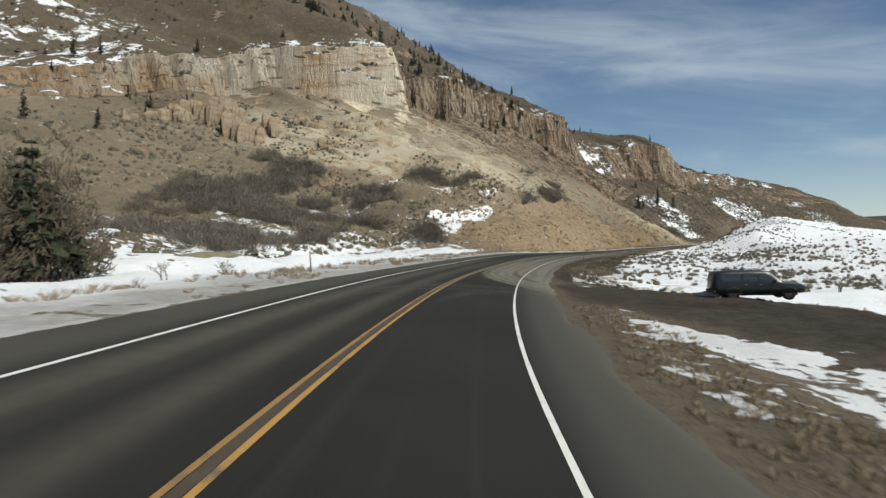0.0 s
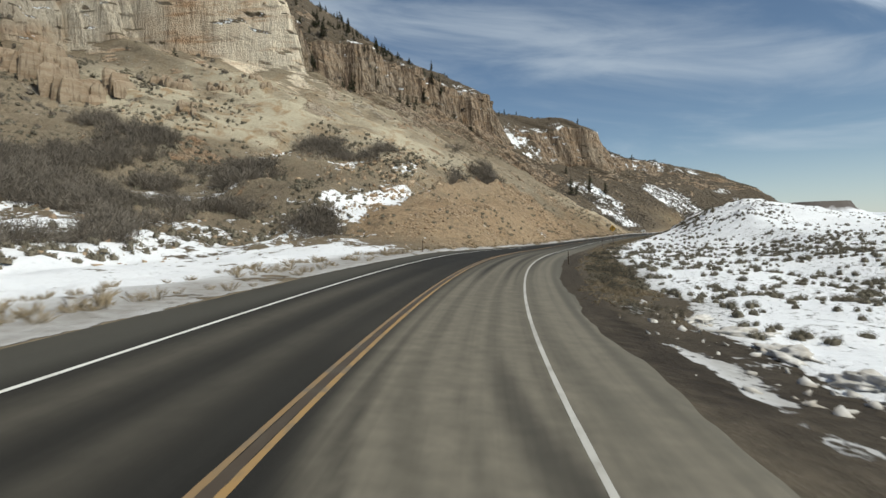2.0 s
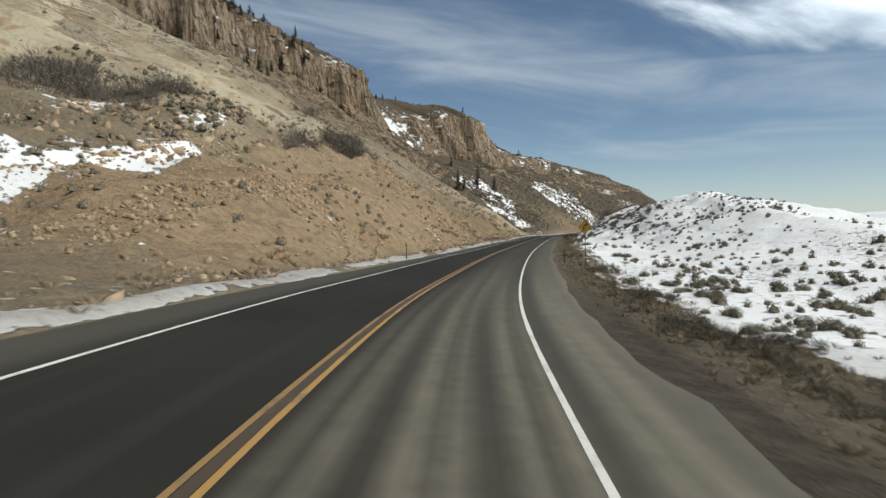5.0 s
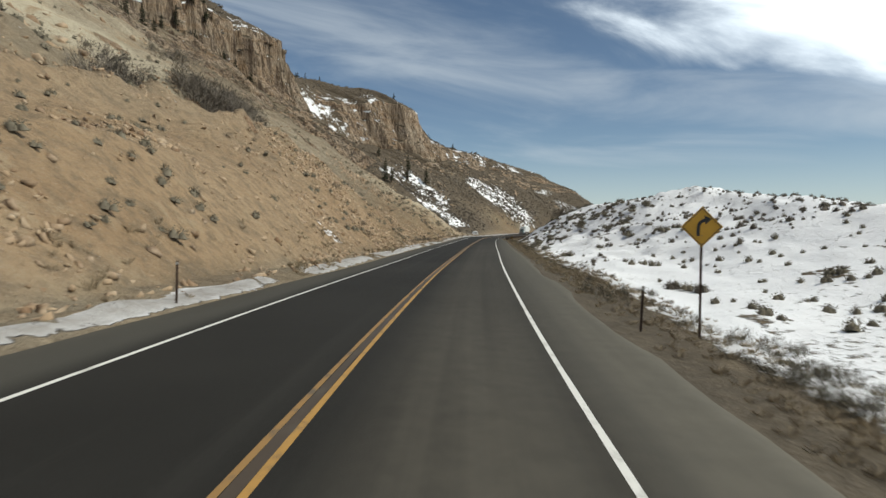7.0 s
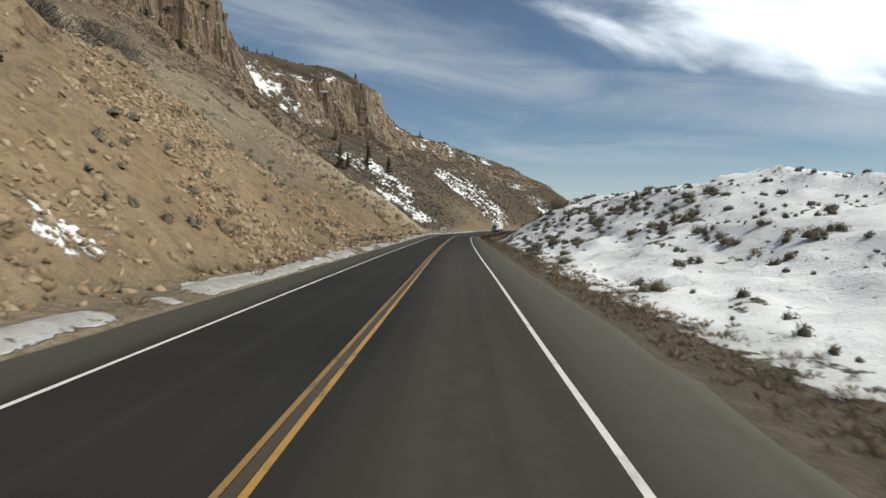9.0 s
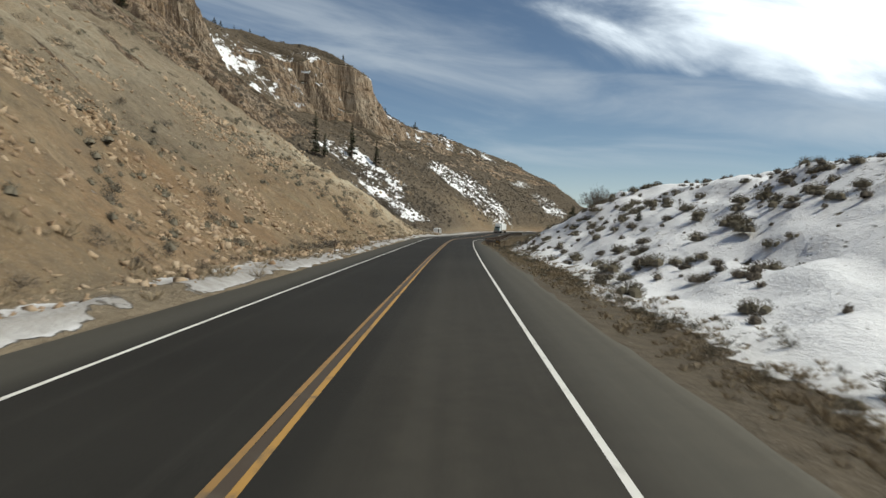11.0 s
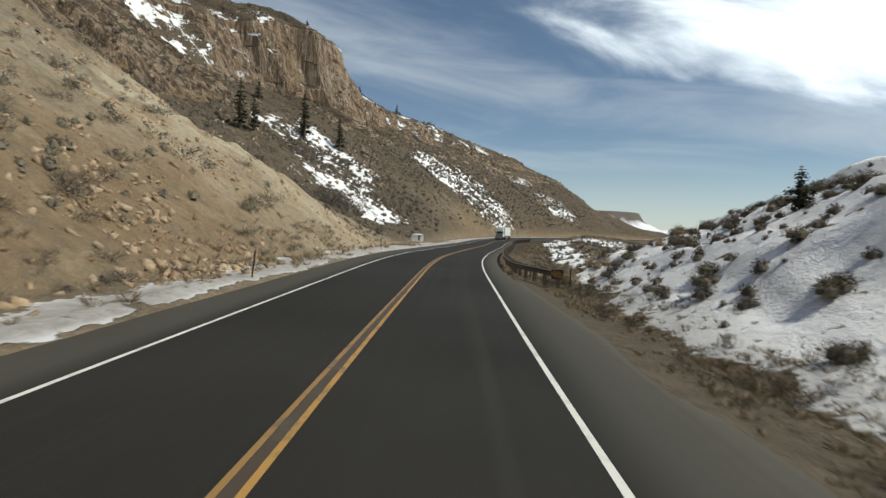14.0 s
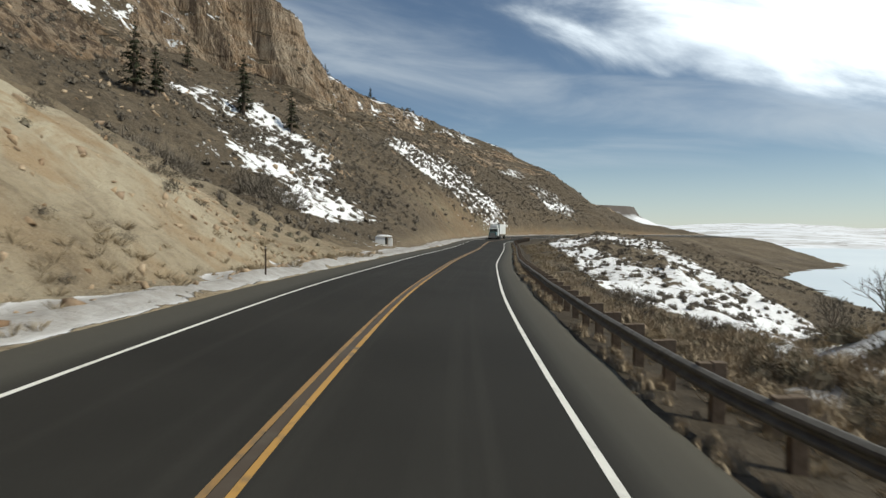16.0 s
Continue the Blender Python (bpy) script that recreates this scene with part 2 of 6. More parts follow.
def make_plain(name, a, b, scale=3.0, rough=0.7, metal=0.0, spec=0.3, bump=0.01, detail=5):
    k = Mat(name, rough, metal, spec)
    n = k.noise(scale, detail, 0.6)
    c = k.mix(k.rng(n, 0.35, 0.68), a, b)
    return k.done(c, n, bump, 0.5)


def make_paint(name, a, wear):
    k = Mat(name, 0.6, 0, 0.3)
    n, f = k.noise(1.3, 6, 0.7), k.noise(14.0, 5, 0.7)
    worn = k.math("MULTIPLY", k.rng(k.math("ADD", n, k.rng(f, 0.2, 0.8, -0.12, 0.12)), 0.52, 0.66), wear)
    c = k.mix(worn, a, (0.10, 0.085, 0.065))
    c = k.mix(k.math("MULTIPLY", k.attr("dust"), k.rng(n, 0.3, 0.6, 0.55, 0.95)), c, (0.17, 0.148, 0.115))
    c = k.mix(k.rng(f, 0.5, 0.8, 0, 0.35), c, (a[0] * 0.6, a[1] * 0.6, a[2] * 0.6))
    return k.done(c, f, 0.004, 0.4)


MAT_GROUND = make_ground_material()
MAT_ASPHALT = make_asphalt()
MAT_WHITE = make_paint("white_road_paint", (0.66, 0.65, 0.61), 0.35)
MAT_YELLOW = make_paint("yellow_road_paint", (0.39, 0.222, 0.062), 0.9)
MAT_OLD_YELLOW = make_paint("faded_yellow_road_paint", (0.28, 0.165, 0.06), 1.0)
MAT_SCUFF = make_paint("scraped_paint_ghost", (0.066, 0.05, 0.036), 0.6)


# ---------------- vector noise on arrays ----------------
def _hash(i, j, k, seed):
    h = (i.astype(np.int64) * 374761393 + j.astype(np.int64) * 668265263 + k.astype(np.int64) * 2147483647 + seed * 144665) & 0xFFFFFFFF
    h = ((h ^ (h >> 13)) * 1274126177) & 0xFFFFFFFF
    h = ((h ^ (h >> 16)) * 2246822519) & 0xFFFFFFFF
    return ((h ^ (h >> 15)) & 0xFFFFFF) / float(0xFFFFFF)


def vnoise(x, y, z=0.0, seed=0):
    """Value noise from -1 to 1."""
    x, y, z = np.broadcast_arrays(np.asarray(x, float), np.asarray(y, float), np.asarray(z, float))
    i, j, k = np.floor(x), np.floor(y), np.floor(z)
    u, v, w = x - i, y - j, z - k
    u, v, w = u * u * (3 - 2 * u), v * v * (3 - 2 * v), w * w * (3 - 2 * w)
    r = 0
    for a in (0, 1):
        for b in (0, 1):
            for c in (0, 1):
                r = r + _hash(i + a, j + b, k + c, seed) * (u if a else 1 - u) * (v if b else 1 - v) * (w if c else 1 - w)
    return 2 * r - 1


def fbm(x, y, z=0.0, seed=0, octaves=4, gain=0.5):
    r, a = 0, 1.0
    for o in range(octaves):
        f = 2.03 ** o
        r = r + a * vnoise(np.asarray(x) * f, np.asarray(y) * f, np.asarray(z) * f, seed + 17 * o)
        a *= gain
    return r


def smooth(x, a, b):
    t = np.clip((np.asarray(x, float) - a) / (b - a), 0, 1)
    return t * t * (3 - 2 * t)


# ---------------- the road's line ----------------
# x, y, z of the double yellow line, every few metres along the road
LINE = [(-40, -330, -0.5), (-14, -160, 0), (-4, -60, 0.15), (-2.45, -23.42, 0.4), (-2, -1.47, 0.3), (-1.51, 11.48, 0.18), (-0.26, 24.37, 0.21),
        (1.39, 36.22, 0.24), (3.37, 48.03, 0.17), (5.9, 59.71, 0.18), (8.9, 71.32, 0.26), (12.31, 82.86, 0.3), (16.29, 94.3, 0.3), (21.93, 108.23, 0.16),
        (27.61, 119.86, 0.03), (34.02, 132.23, 0.02), (40.68, 144.51, 0.04), (47.46, 156.73, -0.01), (57.38, 174.1, -0.01), (67.24, 191.53, -0.05), (81.21, 215.82, -0.13),
        (95.37, 240.03, -0.2), (110.24, 264.95, -0.23), (118.33, 277.56, -0.28), (135.46, 302.04, -0.64), (160.42, 334.93, -0.85), (187, 371, -0.7), (219, 404, -0.45),
        (260, 434, -0.3), (308, 457, -0.3), (360, 470, -0.3), (420, 474, -0.3)]
_c = np.array(LINE, float)
_a = np.r_[0, np.cumsum(np.hypot(np.diff(_c[:, 0]), np.diff(_c[:, 1])))]
_g = np.arange(0, _a[-1], 1.0)
_p = np.array([np.interp(_g, _a, _c[:, i]) for i in range(3)]).T
_k = np.exp(-0.5 * (np.arange(-36, 37) / 5.0) ** 2)
_k /= _k.sum()
_e = np.vstack([2 * _p[0] - _p[36:0:-1], _p, 2 * _p[-1] - _p[-2:-38:-1]])
ROAD = np.array([np.convolve(_e[:, i], _k, "valid") for i in range(3)]).T
ROAD_S = _g - 339.0
_t = np.gradient(ROAD[:, :2], axis=0)
_t /= np.linalg.norm(_t, axis=1)[:, None]
S_MIN, S_MAX = ROAD_S[0], ROAD_S[-1]
BANK_S = (-340, -60, -30, -8, 12, 30, 54, 90, 105, 118, 132, 146, 160, 180, 228, 242, 256, 285, 330, 700)
BANK_D = (0, 5, 6.3, 7.36, 6.85, 6.03, 6.33, 5.75, 4.32, 3.06, 1.75, 0.3, -0.56, -0.36, -0.22, 0.32, 1.04, 2.22, 3.22, 3.3)
EDGE = 5.5                                     # half width of the pavement


def edge_right(s):
    """The pavement's right edge: the shoulder narrows before the guard rail."""
    t = np.clip((np.asarray(s, float) - 262) / 22, 0, 1)
    return EDGE - 0.72 * t * t * (3 - 2 * t)




def line_at(s):
    """Place, tangent and fall to the right of the road at the distance s along it."""
    s = np.asarray(s, float)
    x, y, z = (np.interp(s, ROAD_S, ROAD[:, i]) for i in range(3))
    tx, ty = np.interp(s, ROAD_S, _t[:, 0]), np.interp(s, ROAD_S, _t[:, 1])
    return x, y, z, tx, ty, np.tan(np.radians(np.interp(s, BANK_S, BANK_D)))


def spot(s, d, up=0.0):
    """World coordinates of a place d metres to the right of the yellow line, up metres above the pavement's plane there."""
    x, y, z, tx, ty, k = line_at(s)
    return x + ty * d, y - tx * d, z - np.clip(d, -EDGE, EDGE) * k + up


# ---------------- the land on both sides ----------------
# distance to the left of the line and height: ditch, cut, bench, talus, cliff foot, cliff top, terrace, upper slope, ridge
LEFT = {
    -340: ((9, 0.2), (16, 0.6), (30, 1.5), (70, 10), (170, 42), (175, 50), (200, 60), (270, 95), (420, 170)),
    60: ((9, 0.2), (16, 0.5), (36, 1.2), (75, 9), (175, 45), (180, 53), (205, 62), (270, 98), (420, 180)),
    110: ((9, 0.2), (16, 1.2), (30, 3.0), (62, 9.5), (170, 50), (175, 60), (200, 69), (260, 102), (420, 185)),
    130: ((9, 0.2), (15, 5.8), (28, 8.5), (62, 15.5), (168, 55), (173, 67), (195, 77), (250, 108), (410, 187)),
    150: ((9, 0.2), (15, 6.3), (25, 11), (66, 24), (165, 62), (170, 77), (192, 88), (245, 118), (400, 190)),
    168: ((9, 0.2), (15.5, 6.6), (25, 13), (62, 31), (155, 62), (159, 78), (180, 89), (235, 118), (390, 188)),
    178: ((9, 0.2), (16, 7.2), (26, 14.5), (60, 33), (143, 66), (148, 82), (168, 92), (220, 120), (380, 188)),
    188: ((9, 0.2), (16, 7.4), (27, 16), (58, 33), (118, 60), (124, 82), (146, 93), (200, 121), (370, 190)),
    198: ((9, 0.2), (16, 7.4), (28, 16.5), (56, 33.5), (89, 53), (97, 79), (124, 94), (180, 121), (355, 190)),
    206: ((9, 0.2), (16, 7), (28, 16.5), (56, 34), (94, 55), (100, 80), (125, 96), (180, 123), (345, 188)),
    216: ((10, 0.2), (16, 4.8), (26, 13.5), (58, 34.5), (101, 59), (108, 81), (130, 97), (180, 126), (340, 185)),
    240: ((11.3, 0.1), (16, 3.2), (24, 8.8), (60, 34), (112, 64), (118, 81), (138, 96), (180, 132), (330, 190)),
    262: ((9.6, 0.2), (15, 5.0), (26, 13), (60, 34), (109, 65), (115, 85), (139, 99), (180, 136), (325, 195)),
    283: ((9, 0.2), (15, 6), (28, 15), (60, 34), (107, 66), (113, 88), (140, 102), (180, 138), (320, 200)),
    300: ((9, 0.2), (15, 6.2), (27, 14.5), (60, 35), (110, 68), (114, 86), (140, 102), (180, 136), (320, 195)),
    318: ((9, 0.2), (14.5, 3.5), (24, 9), (57, 29), (104, 66), (108, 84), (138, 101), (180, 133), (330, 185)),
    340: ((9, 0.2), (14, 1.0), (26, 5), (56, 24), (96, 62), (100, 80), (135, 98), (180, 131), (340, 178)),
    360: ((9.5, 0.2), (15, 1.4), (29, 8), (58, 25), (95, 62), (99, 82), (138, 101), (185, 131), (360, 170)),
    379: ((9.5, 0.2), (16, 4.5), (32, 12.5), (60, 27), (98, 57), (104, 82), (141, 103), (190, 128), (380, 160)),
    400: ((9.5, 0.2), (16, 6.5), (30, 15), (60, 31), (86, 45), (102, 64), (134, 95), (180, 118), (380, 145)),
    424: ((9.5, 0.2), (18, 9), (32, 20), (55, 34), (80, 44), (94, 67), (126, 87), (170, 100), (380, 138)),
    445: ((9.5, 0.2), (18, 9), (30, 20), (48, 33), (70, 45), (79, 72), (104, 84), (160, 95), (380, 128)),
    463: ((9.5, 0.2), (17, 9.5), (26, 18.5), (45, 31), (63, 41), (71, 71), (93, 81), (150, 90), (380, 118)),
    473: ((9.5, 0.2), (17, 9), (26, 18), (45, 31), (67, 44), (71, 56), (95, 66), (150, 75), (380, 100)),
    490: ((9.5, 0.2), (17, 10), (26, 19), (45, 32), (70, 47), (75, 56), (95, 61), (140, 63), (380, 80)),
    530: ((9.5, 0.2), (17, 10), (26, 18), (45, 31), (66, 46), (72, 53), (90, 56), (130, 55), (380, 40)),
    560: ((9.5, 0.2), (17, 9), (26, 17), (45, 31), (66, 45), (72, 51), (90, 54), (130, 52), (380, 20)),
    592: ((9.5, 0.2), (17, 8), (25, 15), (42, 29), (52, 35), (56, 37), (85, 40), (130, 36), (380, 5)),
    622: ((9.5, 0.2), (16, 5), (25, 9), (38, 15), (50, 18), (54, 18), (85, 18), (120, 14), (380, -4)),
    655: ((9.5, 0.2), (16, 2), (25, 3), (38, 4), (50, 5), (54, 5), (85, 4), (120, 2), (380, -10)),
    720: ((9.5, 0.2), (16, 0.5), (25, 1), (40, 2), (60, 2), (64, 2), (80, 2), (120, 0), (380, -12)),
}
# distance to the right and height: verge, ditch, field, slope, crest, back, shore, water
RIGHT = {
    -340: ((8.0, -0.6), (11, -0.9), (16, -1.1), (24, -1.2), (34, -1.3), (60, -2), (110, -6), (150, -13)),
    10: ((8.0, -0.5), (11, -0.8), (16, -1.2), (24, -1.9), (34, -2.0), (60, -2.6), (110, -6), (150, -13)),
    60: ((8.0, -0.6), (11, -1.0), (16, -1.2), (24, -2.1), (34, -2.3), (60, -3), (110, -6), (150, -13)),
    100: ((8.0, -0.5), (11, -0.9), (16, -1.0), (24, -1.7), (34, -1.7), (60, -2), (110, -6), (150, -13)),
    132: ((8.0, -0.4), (11, -0.7), (16, -0.7), (24, -0.8), (32, 0.2), (60, -1.2), (110, -6), (150, -13)),
    157: ((8.0, -0.4), (11, -0.6), (16, -0.5), (23, 1.1), (30, 3.3), (60, 0.4), (110, -6), (150, -13)),
    190: ((8.0, -0.4), (11, -0.4), (16, 0.6), (23, 3.6), (32, 5.8), (60, 1.5), (110, -6), (150, -13)),
    212: ((8.0, -0.4), (11, -0.3), (16, 1.6), (24, 6.0), (32, 7.8), (60, 2.4), (110, -6), (150, -13)),
    240: ((8.0, -0.4), (11, 0.0), (17, 2.9), (24, 6.6), (32, 8.4), (60, 4), (110, -6), (150, -13)),
    264: ((8.0, -0.4), (11, 0.8), (16, 4.2), (22, 7.4), (30, 8.6), (50, 4), (90, -10), (150, -13)),
    284: ((8.0, -0.5), (11, -0.3), (16, 1.8), (22, 4.0), (30, 4.4), (50, -2), (85, -12), (150, -13.4)),
    291: ((8.0, -0.5), (11, -0.1), (16, 1.8), (22, 3.5), (30, 3.2), (50, -4), (85, -12.6), (150, -13.4)),
    298: ((8.0, -0.6), (11, -1.5), (16, -1.7), (22, -1.9), (30, -3.2), (46, -9), (80, -13.2), (150, -13.4)),
    313: ((8.0, -0.8), (11, -2.2), (16, -3.3), (24, -4.6), (34, -8), (46, -12.4), (80, -13.4), (150, -13.6)),
    326: ((8.0, -0.8), (11, -2.2), (16, -3.6), (24, -5.2), (34, -8.6), (46, -12.6), (80, -13.4), (150, -13.6)),
    340: ((8.0, -0.8), (11, -1.7), (16, -2.8), (24, -4.4), (34, -8.0), (46, -12.6), (80, -13.4), (150, -13.6)),
    368: ((8.0, -0.7), (11, -0.7), (16, -0.8), (24, -1.8), (34, -4.6), (48, -12.2), (82, -13.4), (150, -13.6)),
    400: ((8.0, -0.7), (11, -0.6), (16, -0.2), (24, -0.2), (34, -1.6), (54, -9.5), (76, -13.4), (150, -13.6)),
    440: ((8.0, -0.6), (11, -0.4), (16, 0.6), (24, 1.2), (34, 0.4), (48, -1.2), (76, -13.2), (150, -13.4)),
    480: ((8.0, -0.6), (11, -0.4), (16, 0.4), (24, 0.4), (34, -0.4), (52, -3), (80, -13.2), (140, -13.4)),
    530: ((8.0, -0.6), (11, -0.6), (16, 0.0), (24, 0.0), (34, -1.5), (56, -8), (76, -13.2), (130, -13.4)),
    700: ((8.0, -0.6), (11, -0.9), (16, -1), (24, -3), (34, -6), (56, -12), (76, -13.2), (130, -13.4)),
}


def profile(table, s, bend=0.0):
    """The profile's corners at every s: arrays of distance and height, one column a corner."""
    keys = np.array(sorted(table))
    vals = np.array([table[q] for q in sorted(table)], float)
    i = np.clip(np.searchsorted(keys, s) - 1, 0, len(keys) - 2)
    f = np.clip((s - keys[i]) / (keys[i + 1] - keys[i]), 0, 1)
    f = (0.5 * f + 0.5 * f * f * (3 - 2 * f))[:, None, None]
    return vals[i] * (1 - f) + vals[i + 1] * f


def cliff_cut(s, h):
    """How far the cliff's face steps in and out, along the road and up the face."""
    col = 1.0 - np.abs(fbm(s / 11.0, h / 60.0, 0.0, 31, 3))
    col2 = 1.0 - np.abs(fbm(s / 4.2, h / 22.0, 3.0, 37, 3))
    ci = np.floor(s / 2.6 + 0.9 * vnoise(s / 6, h / 70, 0, 43))
    cj = np.floor(s / 6.5 + 0.7 * vnoise(s / 13, h / 90, 0, 45))
    hi = np.floor(h / 5.0 + 1.3 * _hash(ci, ci * 0, ci * 0, 7))
    pillar = 3.2 * (_hash(cj, cj * 0, cj * 0, 3) - 0.5) + 2.8 * (_hash(ci, ci * 0, ci * 0, 5) - 0.5)
    blocks = 0.9 * (_hash(ci, hi, ci * 0, 11) - 0.5)
    soft = 1 - 0.6 * np.exp(-((s - 193) / 13) ** 2)
    return 3.4 * (col - 0.6) + soft * (1.2 * (col2 - 0.6) + pillar) + blocks * (1 + 1.2 * (1 - soft))


def pull_area(s, d):
    """Where the gravel pull-out lies."""
    b = np.clip(47 - s, 0, 30)
    far = np.minimum(10.3 + 0.38 * b + 0.05 * b * b, 26)
    near = 6.5 + 6.0 * (1 - smooth(s, 20, 26))
    return smooth(s, -12, -2) * (1 - smooth(s, 50, 60)) * smooth(d, near - 0.6, near + 0.6) * (1 - smooth(d, far - 0.7, far + 0.7))


LEFT_N = (11, 12, 16, 26, 34, 36, 18, 18, 14)
RIGHT_N = (5, 6, 10, 14, 14, 14, 12, 8)


def land_points(s):
    """The land across the road at every s: (x, y, z, signed distance, corner number), from the far left to the far right."""
    x0, y0, z0, tx, ty, k = line_at(s)
    left, right = profile(LEFT, s), profile(RIGHT, s)
    edge_l, edge_r = z0 + EDGE * k, z0 - edge_right(s) * k
    ds, zs, us = [], [], []
    # left
    pd, pz = np.full_like(s, EDGE - 0.12), edge_l - 0.10
    rows = []
    for c, n in enumerate(LEFT_N):
        qd, qz = left[:, c, 0], left[:, c, 1] + (edge_l if c < 1 else edge_l * 0.5 if c < 2 else 0)
        for j in range(n):
            f = j / n
            rows.append((pd + (qd - pd) * f, pz + (qz - pz) * f, c + f))
        pd, pz = qd, qz
    rows.append((pd, pz, float(len(LEFT_N))))
    lrows = []
    for d, z, u in rows:
        d, z = d.copy(), z.copy()
        w = smooth(u, 3.6, 4.6) * (1 - smooth(u, 6.2, 7.5))
        if w > 0:
            tall = smooth(left[:, 5, 1] - left[:, 4, 1], 3, 14)
            w = w * (1 - 0.9 * np.exp(-((s - 401) / 5.5) ** 2))
            d -= w * (0.35 + 0.65 * tall) * cliff_cut(s, z) * 1.15
        rough = smooth(u, 1.0, 2.2)
        z += rough * (0.55 * fbm(s / 7, d / 7, 0, 3) + 1.6 * fbm(s / 26, d / 22, 0, 5, 3) * smooth(u, 2, 3.2) + 4.0 * fbm(s / 70, d / 60, 0, 9, 2) * smooth(u, 6, 7.5))
        # runnels down the talus
        z -= smooth(u, 2.0, 3.0) * (1 - smooth(u, 4.6, 5)) * 0.8 * np.abs(fbm(s / 9, d / 60, 0, 13, 2))
        z += smooth(u, 0.6, 1.3) * 0.14 * fbm(s / 1.7, d / 1.7, 0, 21, 3)
        ledge = smooth(s, 134, 148) * (1 - smooth(s, 198, 215))
        off = d - 29.5 - 0.9 * vnoise(s / 6, 0 * s, 0, 35)
        z += ledge * (1.3 * np.exp(-((off + 2.4) / 1.4) ** 2) - 2.6 * np.exp(-(off / 1.5) ** 2))
        z -= smooth(u, 1.1, 1.6) * (1 - smooth(u, 3.4, 4.0)) * smooth(s, 150, 200) * (1 - 0.5 * smooth(s, 330, 350)) * (0.55 * np.abs(fbm(s / 2.6 + d / 9, d / 14, 0, 23, 3)) + 0.35 * smooth(s, 255, 280) * np.abs(fbm(s / 5 + d / 6, d / 20, 0, 25, 2)))
        z += smooth(u, 2.0, 2.6) * (1 - smooth(u, 4.4, 4.9)) * 0.5 * np.maximum(fbm(s / 3.2, d / 2.6, 0, 27, 3), 0)
        z += np.exp(-((d - 6.7 - 0.25 * vnoise(s / 5, 0 * s, 0, 29)) / 0.55) ** 2) * (0.20 + 0.13 * fbm(s / 2.5, 0 * s, 0, 33, 3)) * smooth(s, 60, 100) * (1 - smooth(s, 400, 430))
        lrows.append((-d, z, np.full_like(s, -u)))
    rrows = []
    pd, pz = edge_right(s) - 0.12, edge_r - 0.10
    for c, n in enumerate(RIGHT_N):
        qd, qz = right[:, c, 0], right[:, c, 1] + (edge_r if c < 3 else 0)
        for j in range(n):
            f = j / n
            rrows.append((pd + (qd - pd) * f, pz + (qz - pz) * f, np.full_like(s, c + f)))
        pd, pz = qd, qz
    rrows.append((pd, pz, np.full_like(s, float(len(RIGHT_N)))))
    out = []
    for d, z, u in rrows:
        r = smooth(u, 0.8, 2.4)
        z = z + r * (0.30 * fbm(s / 6, d / 6, 0, 51, 3) + 0.9 * fbm(s / 24, d / 20, 0, 53, 3) * smooth(u, 3, 5)) * (1 - smooth(u, 6.5, 7.5))
        z = z + smooth(u, 0.5, 1.2) * (0.11 * fbm(s / 1.6, d / 1.6, 0, 55, 3) + 0.32 * smooth(u, 1.4, 2.0) * smooth(s, 150, 190) * fbm(s / 2.4, d / 2.2, 0, 57, 2) + 0.20 * smooth(u, 1.4, 2.2) * smooth(s, 185, 215) * np.abs(fbm(s / 4.5, d / 3.5, 0, 59, 2)) + 0.13 * smooth(u, 1.2, 1.8) * smooth(s, 150, 200) * fbm(s / 1.9, d / 1.1, 0, 63, 2)) * (1 - pull_area(s, d))
        out.append((d, z, u))
    cols = lrows[::-1] + out
    D, Z, U = (np.stack([c[i] for c in cols], 1) for i in range(3))
    X = x0[:, None] + ty[:, None] * D
    Y = y0[:, None] - tx[:, None] * D
    return X, Y, Z, D, U


def stations():
    a = [np.arange(-330, -80, 10.0), np.arange(-80, -10, 4.0), np.arange(-10, 130, 1.5), np.arange(130, 480, 0.9), np.arange(480, 560, 2.5), np.arange(560, S_MAX - 1, 5.0)]
    return np.concatenate(a)


LS = stations()
LX, LY, LZ, LD, LU = land_points(LS)


def ground_at(s, d):
    """World place on the land at s, d (left negative), from the mesh's own rows."""
    i = int(np.clip(np.searchsorted(LS, s) - 1, 0, len(LS) - 2))
    f = (s - LS[i]) / (LS[i + 1] - LS[i])
    r = []
    for q in (i, i + 1):
        z = np.interp(d, LD[q], LZ[q])
        r.append(z)
    x, y, _, tx, ty, _ = line_at(s)
    return Vector((float(x + ty * d), float(y - tx * d), float(r[0] * (1 - f) + r[1] * f)))


def blob(s, d, cs, cd, rs, rd):
    """A soft patch round (cs, cd)."""
    return np.exp(-((s - cs) / rs) ** 2 - ((d - cd) / rd) ** 2)


